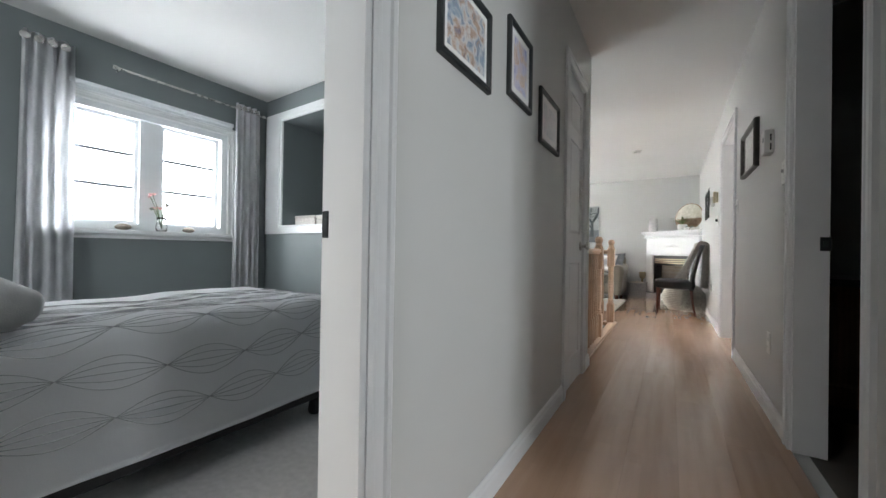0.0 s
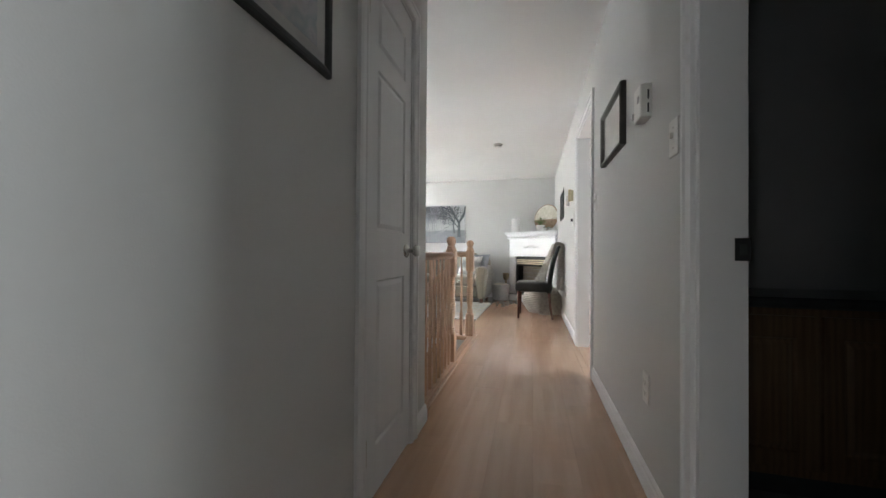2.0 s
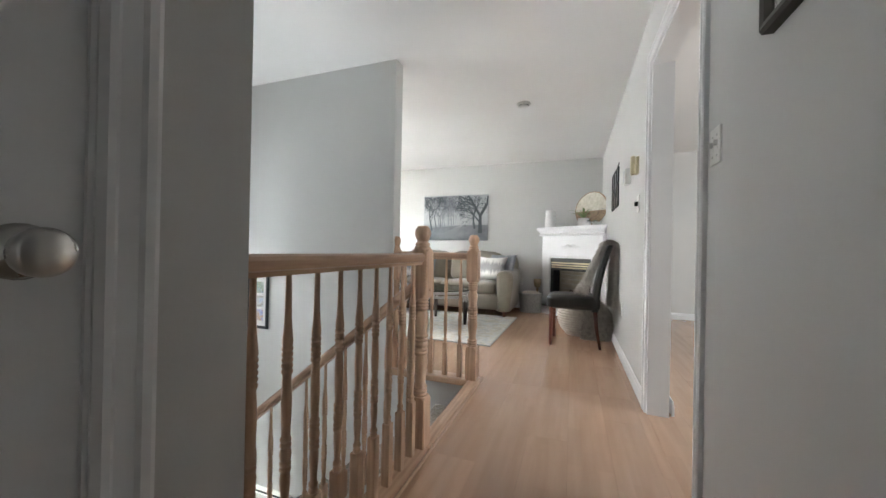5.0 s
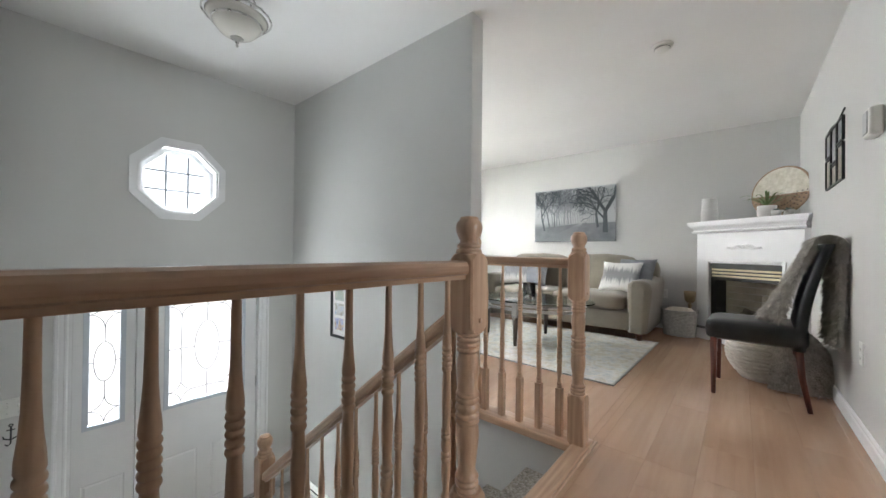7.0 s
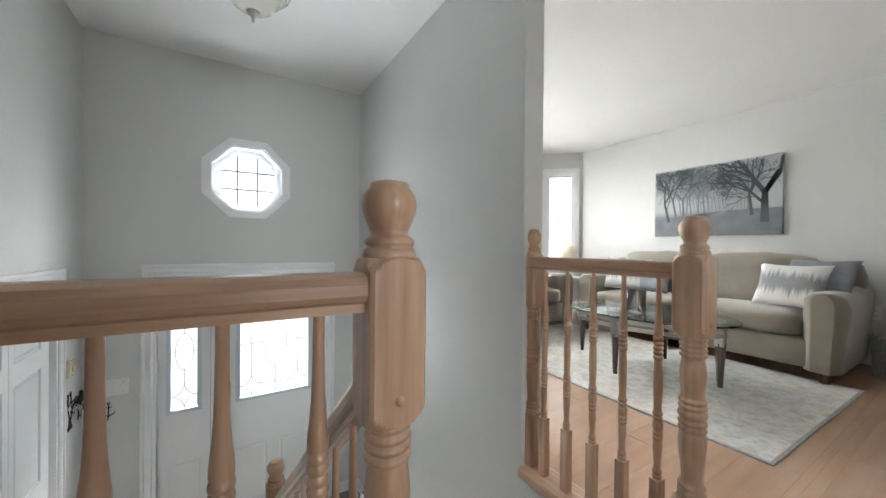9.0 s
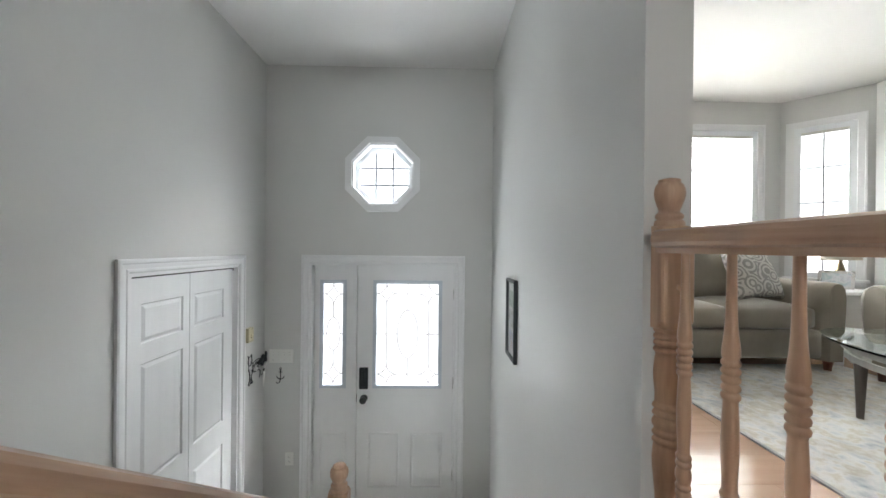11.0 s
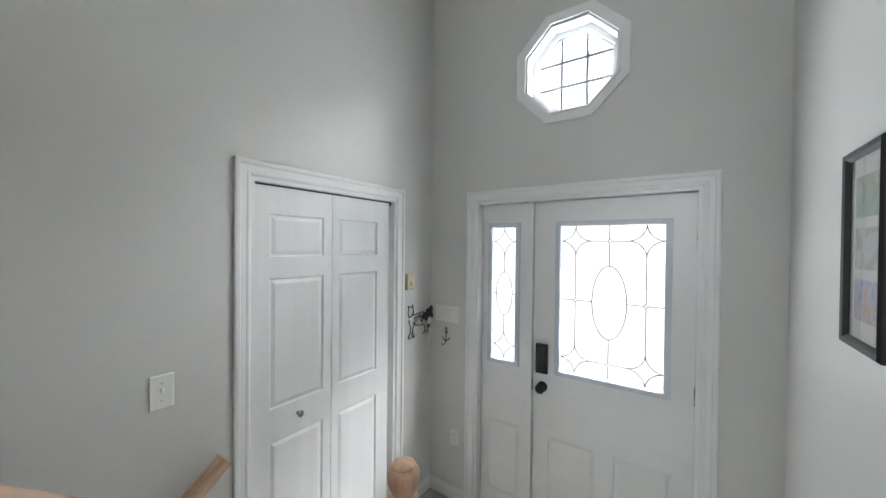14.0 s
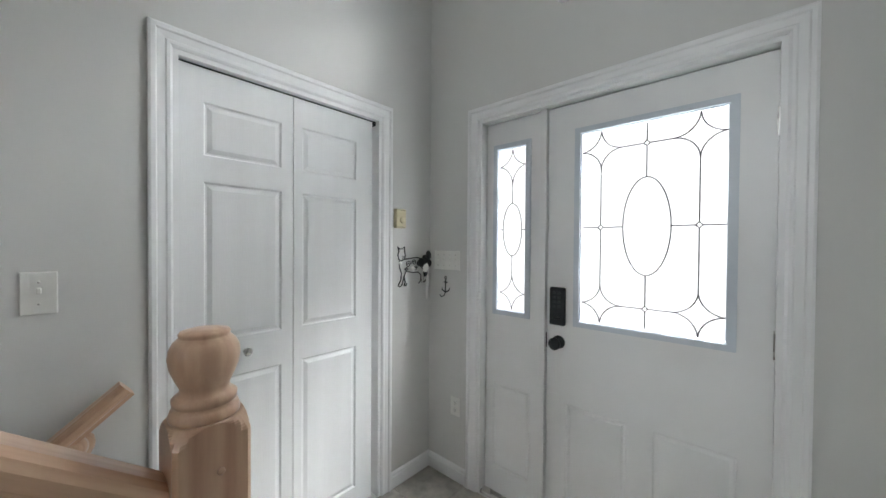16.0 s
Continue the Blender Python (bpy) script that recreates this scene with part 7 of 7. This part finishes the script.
# ---- chair with a fur throw, and a pouf ----
LEATH = surface("black_leather", (0.010, 0.011, 0.013), (0.018, 0.02, 0.022), 14, 0.34, 0.35, 140)
MAHOG = wood("mahogany_leg", (0.075, 0.014, 0.008), (0.14, 0.03, 0.016), "z", 0.3, coat=0.3)
cc = thing("dining_chair", (-0.385, 5.70, 0.0), "black leather parsons chair with mahogany legs", "chair", rz=-2)
part("seat", soft_box(0.50, 0.46, 0.13, 0.035, 0.012, n=8, m=pose(-0.02, 0, 0.435)), LEATH, cc)
bm = bmesh.new()
rows = []
for i in range(13):
    f = i / 12
    z = 0.36 + f * 0.65
    x = 0.185 + 0.02 * f + 0.11 * f * f
    t = 0.036 * (1 - 0.25 * f)
    w = 0.225 * (1 - 0.10 * max(0, f - 0.85) / 0.15)
    ring = []
    for a in range(20):
        ang = 2 * math.pi * a / 20
        cs, sn = math.cos(ang), math.sin(ang)
        ring.append(bm.verts.new((x + t * math.copysign(abs(cs) ** 0.5, cs), w * math.copysign(abs(sn) ** 0.35, sn), z)))
    rows.append(ring)
for a, b in zip(rows, rows[1:]):
    for j in range(20):
        bm.faces.new((a[j], a[(j + 1) % 20], b[(j + 1) % 20], b[j])).smooth = True
bm.faces.new(rows[0])
bm.faces.new(rows[-1])
part("backrest", bm, LEATH, cc)
for x, y in ((-0.225, -0.195), (-0.225, 0.195)):
    part("leg", tube([(x, y, 0), (x, y, 0.38)], [0.017, 0.027], 4), MAHOG, cc)
for y in (-0.195, 0.195):
    part("leg", tube([(0.235, y, 0), (0.20, y, 0.2), (0.185, y, 0.38)], [0.016, 0.023, 0.027], 4), MAHOG, cc)
FUR = surface("grey_brown_faux_fur", (0.34, 0.31, 0.275), (0.60, 0.565, 0.515), 26, 0.95, 1.0, 120, depth=0.012, sheen=0.5)


def furry(grid_fn, nu, nv, tufts, seed, length=0.028):
    """A sheet of pile: a wavy base and many small hanging tufts."""
    bm = bmesh.new()
    g2 = [[bm.verts.new(grid_fn(i / nu, j / nv)) for j in range(nv + 1)] for i in range(nu + 1)]
    for i in range(nu):
        for j in range(nv):
            bm.faces.new((g2[i][j], g2[i + 1][j], g2[i + 1][j + 1], g2[i][j + 1])).smooth = True
    bm.normal_update()
    r = random.Random(seed)
    spikes = []
    for q in range(tufts):
        u, v = r.random(), r.random()
        p = Vector(grid_fn(u, v))
        e = Vector(grid_fn(min(1, u + 0.02), v)) - p
        f = Vector(grid_fn(u, min(1, v + 0.02))) - p
        n = e.cross(f)
        if n.length < 1e-9:
            continue
        n.normalize()
        if q % 2:
            n = -n
        d = (n * 0.55 + Vector((r.uniform(-0.4, 0.4), r.uniform(-0.4, 0.4), -0.75))).normalized() * length * r.uniform(0.6, 1.3)
        s = d.orthogonal().normalized() * 0.004
        spikes.append((p - s, p + s, p + d))
    for tri in spikes:
        bm.faces.new([bm.verts.new(c) for c in tri])
    return bm


def throw_fn(u, v):
    """Over the chair's back: u from the front drop over the top to the rear drop."""
    s = -0.62 + 1.18 * u
    y = (v - 0.5) * 0.435 + 0.006 + 0.012 * math.sin(u * 5)
    if s < -0.05:
        f = (-0.05 - s) / 0.57
        x, z = 0.25 - 0.19 * f - 0.05 * f * f, 1.02 - 0.49 * f
        z += 0.012 * math.sin(v * 9 + u * 6)
        # the edges fold back on to the chair's back
        k = min(1.0, min(v, 1 - v) / 0.22)
        k = k * k * (3 - 2 * k)
        x = (0.25 - 0.15 * f) * (1 - k) + x * k
        y *= 0.97
    elif s < 0.05:
        a = (s + 0.05) / 0.1 * math.pi
        x, z = 0.305 - 0.055 * math.cos(a), 1.025 + 0.04 * math.sin(a)
    else:
        f = (s - 0.05) / 0.51
        x, z = 0.362 - 0.03 * f + 0.012 * math.sin(v * 11), 1.02 - 0.60 * f
    return (x + 0.01 * noise.noise((u * 6, v * 6, 0)), y, z)


tw = thing("throw_blanket", (-0.385, 5.70, 0.0), "grey brown faux fur throw draped over the chair back", "blanket", rz=-2)
part("fur", furry(throw_fn, 40, 16, 14000, 5, 0.045), FUR, tw)


def pouf_throw(u, v):
    a = -2.6 + 2.9 * u
    r = 0.20 + 0.05 * v
    z = 0.40 * (1 - v) ** 0.6
    return (r * math.cos(a) * (0.35 + 0.75 * v ** 0.5), r * math.sin(a) * (0.35 + 0.75 * v ** 0.5), max(0.012, z + 0.01 * math.sin(u * 14)))


KNIT = surface("cream_chunky_knit", (0.46, 0.43, 0.38), (0.58, 0.55, 0.50), 24, 0.95, 0.6, 110)
pu = thing("knit_pouf", (-0.33, 6.12, 0.0), "round cream chunky knit pouf on the floor", "pouf")
bm = bmesh.new()
row = []
for i in range(13 * 46):
    f = i / (13 * 46)
    r = 0.225 * math.sin(math.pi * (0.13 + 0.74 * f)) ** 0.55 + 0.007 * (i % 2)
    row.append((r * math.cos(2 * math.pi * i / 46), r * math.sin(2 * math.pi * i / 46), 0.018 + 0.35 * f))
add_tube(bm, row, 0.017, 6)
part("knit_body", bm, KNIT, pu)
part("core", lathe([(0.0, 0.0), (0.15, 0.0), (0.20, 0.08), (0.21, 0.19), (0.19, 0.3), (0.14, 0.365), (0.0, 0.37)], seg=28), KNIT, pu)
tw2 = thing("throw_blanket", (-0.22, 6.08, 0.0), "grey brown faux fur throw heaped over the pouf", "blanket", rz=35)
part("fur", furry(pouf_throw, 40, 14, 9000, 8, 0.04), FUR, tw2)

# ---- canvas on the far wall ----
def canvas_material():
    m, n, k, p = nodes_of("misty_canvas_print")
    co, sep, t = n.new("ShaderNodeTexCoord"), n.new("ShaderNodeSeparateXYZ"), n.new("ShaderNodeTexNoise")
    k.new(co.outputs["Object"], sep.inputs[0])
    t.inputs["Scale"].default_value = 5
    k.new(co.outputs["Object"], t.inputs["Vector"])
    ad = n.new("ShaderNodeMath")
    ad.operation, ad.inputs[1].default_value = "MULTIPLY_ADD", 0.05
    k.new(t.outputs[0], ad.inputs[0])
    k.new(sep.outputs["Y"], ad.inputs[2])
    r = n.new("ShaderNodeValToRGB")
    mr = n.new("ShaderNodeMapRange")
    mr.inputs[1].default_value, mr.inputs[2].default_value = -0.36, 0.44
    k.new(ad.outputs[0], mr.inputs[0])
    k.new(mr.outputs[0], r.inputs[0])
    e = r.color_ramp.elements
    e[0].position, e[0].color = 0.0, (0.20, 0.215, 0.23, 1)
    e[1].position, e[1].color = 1.0, (0.44, 0.46, 0.48, 1)
    x = e.new(0.26)
    x.color = (0.23, 0.245, 0.26, 1)
    x = e.new(0.36)
    x.color = (0.46, 0.48, 0.49, 1)
    x = e.new(0.6)
    x.color = (0.52, 0.54, 0.55, 1)
    k.new(r.outputs[0], p.inputs["Base Color"])
    p.inputs["Roughness"].default_value = 0.8
    return m


cv = tagged(new("canvas_picture"), "grey canvas print of a misty avenue of bare trees", "picture")
cv.matrix_basis = ON_FAR(-2.38, 1.505)
CW, CH = 1.19, 0.79
part("canvas", box(-CW / 2, CW / 2, -CH / 2, CH / 2, 0, 0.03, 0.003), canvas_material(), cv)


def flat_tree(bm, x, y, h, w, lean, rng, z, depth=5):
    """A bare tree drawn flat on the canvas, clipped to its edge."""
    def limb(p, a, length, width, d):
        q = p + Vector((math.cos(a), math.sin(a))) * length
        if abs(q.x) > CW / 2 - 0.004 or q.y > CH / 2 - 0.004:
            return
        s = Vector((-math.sin(a), math.cos(a)))
        pts = (p - s * width / 2, p + s * width / 2, q + s * width * 0.36, q - s * width * 0.36)
        bm.faces.new([bm.verts.new((c.x, c.y, z)) for c in pts])
        if d == 0:
            return
        for i in range(2 if rng.random() < 0.45 else 3):
            limb(q, a + rng.uniform(-0.78, 0.78), length * rng.uniform(0.62, 0.85), width * 0.66, d - 1)
        if rng.random() < 0.5:
            limb(p.lerp(q, 0.6), a + rng.choice((-1, 1)) * rng.uniform(0.5, 0.9), length * 0.6, width * 0.4, d - 1)
    limb(Vector((x, y)), math.pi / 2 + lean, h, w, depth)


rng = random.Random(17)
tones = [(0.085, 0.10, 0.11), (0.14, 0.155, 0.17), (0.22, 0.235, 0.25), (0.31, 0.325, 0.34)]
verge_ink = surface("canvas_verge_ink", (0.17, 0.185, 0.20), (0.24, 0.255, 0.27), 9, 0.8, 0)
inks = [surface("canvas_ink_%d" % i, c, tuple(v * 1.15 for v in c), 12, 0.8, 0) for i, c in enumerate(tones)]
bm = bmesh.new()
for v in ([(-CW / 2 + 0.002, -CH / 2 + 0.002), (-0.52, -CH / 2 + 0.002), (0.11, -0.13), (-CW / 2 + 0.002, -0.19)], [(CW / 2 - 0.002, -CH / 2 + 0.002), (-0.08, -CH / 2 + 0.002), (0.15, -0.13), (CW / 2 - 0.002, -0.13)]):
    bm.faces.new([bm.verts.new((x, y, 0.0315)) for x, y in v])
part("verge", bm, verge_ink, cv, "dark printed grass verge")
for zz, ink, trees in ((0.0318, 3, [(-0.30 + 0.035 * i, -0.075, 0.075 - 0.001 * i, 0.012, 0.15 - 0.02 * (i % 5)) for i in range(13)] + [(0.24 + 0.03 * i, -0.08, 0.07 + 0.004 * i, 0.012, -0.1 + 0.05 * i) for i in range(4)]),
                       (0.0321, 2, [(-0.06, -0.09, 0.09, 0.017, 0.1), (-0.12, -0.09, 0.09, 0.017, 0.0), (-0.19, -0.10, 0.10, 0.018, 0.12), (0.33, -0.09, 0.10, 0.018, 0.0), (-0.24, -0.10, 0.11, 0.018, -0.05), (-0.30, -0.10, 0.11, 0.018, 0.1), (-0.02, -0.08, 0.08, 0.014, 0.05)]),
                       (0.0324, 1, [(-0.27, -0.11, 0.11, 0.022, 0.05), (-0.35, -0.12, 0.12, 0.026, 0.18)]),
                       (0.0327, 0, [(-0.43, -0.15, 0.13, 0.03, 0.22), (-0.56, -0.18, 0.13, 0.032, 0.15), (0.46, -0.18, 0.17, 0.07, 0.0), (0.36, -0.13, 0.12, 0.03, 0.1)])):
    for i, (x, y, h, w, ln) in enumerate(trees):
        bm = bmesh.new()
        flat_tree(bm, x, y * 1.5, h * 1.75, w, ln, rng, zz + i * 0.00001, 6 if ink < 2 else 5)
        part("tree_print", bm, inks[ink], cv, "printed bare tree silhouette")

# ---- dining room stool and window, bathroom vanity ----
BLW = wood("black_painted_wood", (0.012, 0.012, 0.013), (0.025, 0.025, 0.027), "z", 0.4)
sl = thing("bar_stool", (0.99, 5.57, 0.0), "black painted wooden stool with splayed legs", "stool")
part("seat", box(-0.20, 0.20, -0.20, 0.20, 0.66, 0.70, 0.01, 2), BLW, sl)
for sx in (-1, 1):
    for sy in (-1, 1):
        part("leg", tube([(sx * 0.21, sy * 0.21, 0.0), (sx * 0.14, sy * 0.14, 0.66)], [0.026, 0.028], 4), BLW, sl)
for z, w in ((0.20, 0.19), (0.28, 0.18)):
    for s in (-1, 1):
        part("stretcher", tube([(-w, s * w, z), (w, s * w, z)] if z < 0.25 else [(s * w, -w, z), (s * w, w, z)], 0.015, 6), BLW, sl)
dw = thing("window_5", (4.06, 3.9, 0.9), "white dining room window", "window", kind="structure")
bm = bmesh.new()
rect_frame(bm, -0.9, 0.9, 0.0, 1.2, 0.05, -0.06, 0.07)
add_box(bm, -0.05, 0.05, -0.03, 0.03, 0.05, 1.15)
part("frame", bm, LINER, dw)
sw = thing("window_6", (3.55, -0.35, 0.95), "white second bedroom window", "window", kind="structure")
bm = bmesh.new()
rect_frame(bm, -0.7, 0.7, 0.0, 1.15, 0.05, -0.05, 0.05)
add_box(bm, -0.04, 0.04, -0.03, 0.03, 0.05, 1.10)
part("frame", bm, LINER, sw)
# added window out of view, framing the bedroom fill lamp
bs = thing("fill_window", (-2.0, -3.26, 0.95), "white unseen window added for the bedroom fill lamp", "window", kind="structure", rz=90)
bm = bmesh.new()
rect_frame(bm, -0.7, 0.7, 0.0, 1.1, 0.05, -0.05, 0.05)
add_box(bm, -0.04, 0.04, -0.03, 0.03, 0.05, 1.05)
part("frame", bm, LINER, bs)
VAN = wood("brown_vanity_wood", (0.10, 0.06, 0.03), (0.17, 0.105, 0.055), "z", 0.45)
vn = thing("vanity", (0.14, 2.02, 0.0), "brown wooden bathroom vanity with arched doors", "cabinet")
part("body", box(0, 1.3, 0.02, 0.39, 0.09, 0.72), VAN, vn)
part("toe_kick", box(0.02, 1.28, 0.06, 0.39, 0.0, 0.09), BLACKF, vn)
part("countertop", box(-0.005, 1.32, -0.02, 0.395, 0.72, 0.76, 0.006), surface("dark_laminate_counter", (0.02, 0.022, 0.025), (0.045, 0.05, 0.055), 30, 0.3, 0.05), vn, "dark counter")
for i in range(3):
    x0 = 0.03 + i * 0.42
    d = part("door", panelled(0.40, 0.56, 0.018, [(0.06, 0.34, 0.06, 0.48)]), VAN, vn, m=pose(x0 + 0.40, 0.0, 0.13, 0, 0, 180))
    part("handle", tube([(0.035 if i % 2 else 0.365, 0.004, 0.34), (0.035 if i % 2 else 0.365, 0.028, 0.36), (0.035 if i % 2 else 0.365, 0.028, 0.46), (0.035 if i % 2 else 0.365, 0.004, 0.48)], 0.005, 6), STEEL, d, "thin metal handle")

# ---- floor boards and tiles ----
def board_mesh(name, w, l, t=0.012, mat=PLANK):
    bm = bmesh.new()
    e = 0.0005
    lo = [(-w / 2, -l / 2), (w / 2, -l / 2), (w / 2, l / 2), (-w / 2, l / 2)]
    hi = [(-w / 2 + e, -l / 2 + e), (w / 2 - e, -l / 2 + e), (w / 2 - e, l / 2 - e), (-w / 2 + e, l / 2 - e)]
    r = [[bm.verts.new((x, y, z)) for x, y in o] for o, z in ((lo, -t), (lo, -e), (hi, 0.0))]
    for a, b in zip(r, r[1:]):
        for j in range(4):
            bm.faces.new((a[j], a[(j + 1) % 4], b[(j + 1) % 4], b[j]))
    bm.faces.new(r[2])
    bmesh.ops.recalc_face_normals(bm, faces=bm.faces[:])
    me = bpy.data.meshes.new(name)
    bm.to_mesh(me)
    bm.free()
    me.materials.append(mat)
    return me


BOARDS = {}


def lay(parent, x0, x1, y0, y1, w, l, z, off):
    """Rows of boards along y, cut at the edges, their ends staggered."""
    x, row = x0, 0
    while x < x1 - 0.004:
        bw2 = min(w, x1 - x)
        y = y0 - off * ((row * 0.37) % 1.0) * l
        while y < y1 - 0.004:
            a, b = max(y, y0), min(y + l, y1)
            if b - a > 0.01:
                key = (round(bw2, 3), round(b - a, 3))
                if key not in BOARDS:
                    BOARDS[key] = board_mesh("plank", bw2 - 0.0001, b - a - 0.0006)
                o = new("plank", BOARDS[key])
                o.parent = parent
                o.matrix_basis = Matrix.Translation((x + bw2 / 2, (a + b) / 2, z))
            y += l
        x += bw2
        row += 1


lay(floor, XL, XR, -1.7, YN + 0.1, 0.19, 1.25, 0.0, 1)
lay(floor, -1.036, XL, YS + 0.002, YN + 0.1, 0.036, 1.25, 0.0, 1)
lay(floor, -1.045, XL, YN + 0.1, FAR, 0.045, 1.25, 0.0, 1)
lay(floor, XL, XR, YN + 0.1, FAR, 0.19, 1.25, 0.0, 1)
lay(floor, -4.5, -1.045, YN + 0.1, FAR, 0.19, 1.25, 0.0, 1)
lay(floor, XR, 3.99, 3.29, FAR, 0.19, 1.25, 0.0, 1)
tile_me = board_mesh("tile", 0.298, 0.298, 0.008, TILE)
for i in range(5):
    for j in range(7):
        x, y = FW + 0.15 + 0.302 * i, YS + 0.15 + 0.302 * j
        if y + 0.15 < YN + 0.12 and x + 0.15 < -2.45:
            o = new("tile", tile_me)
            o.parent = foyer
            o.matrix_basis = Matrix.Translation((x, y, ZF))
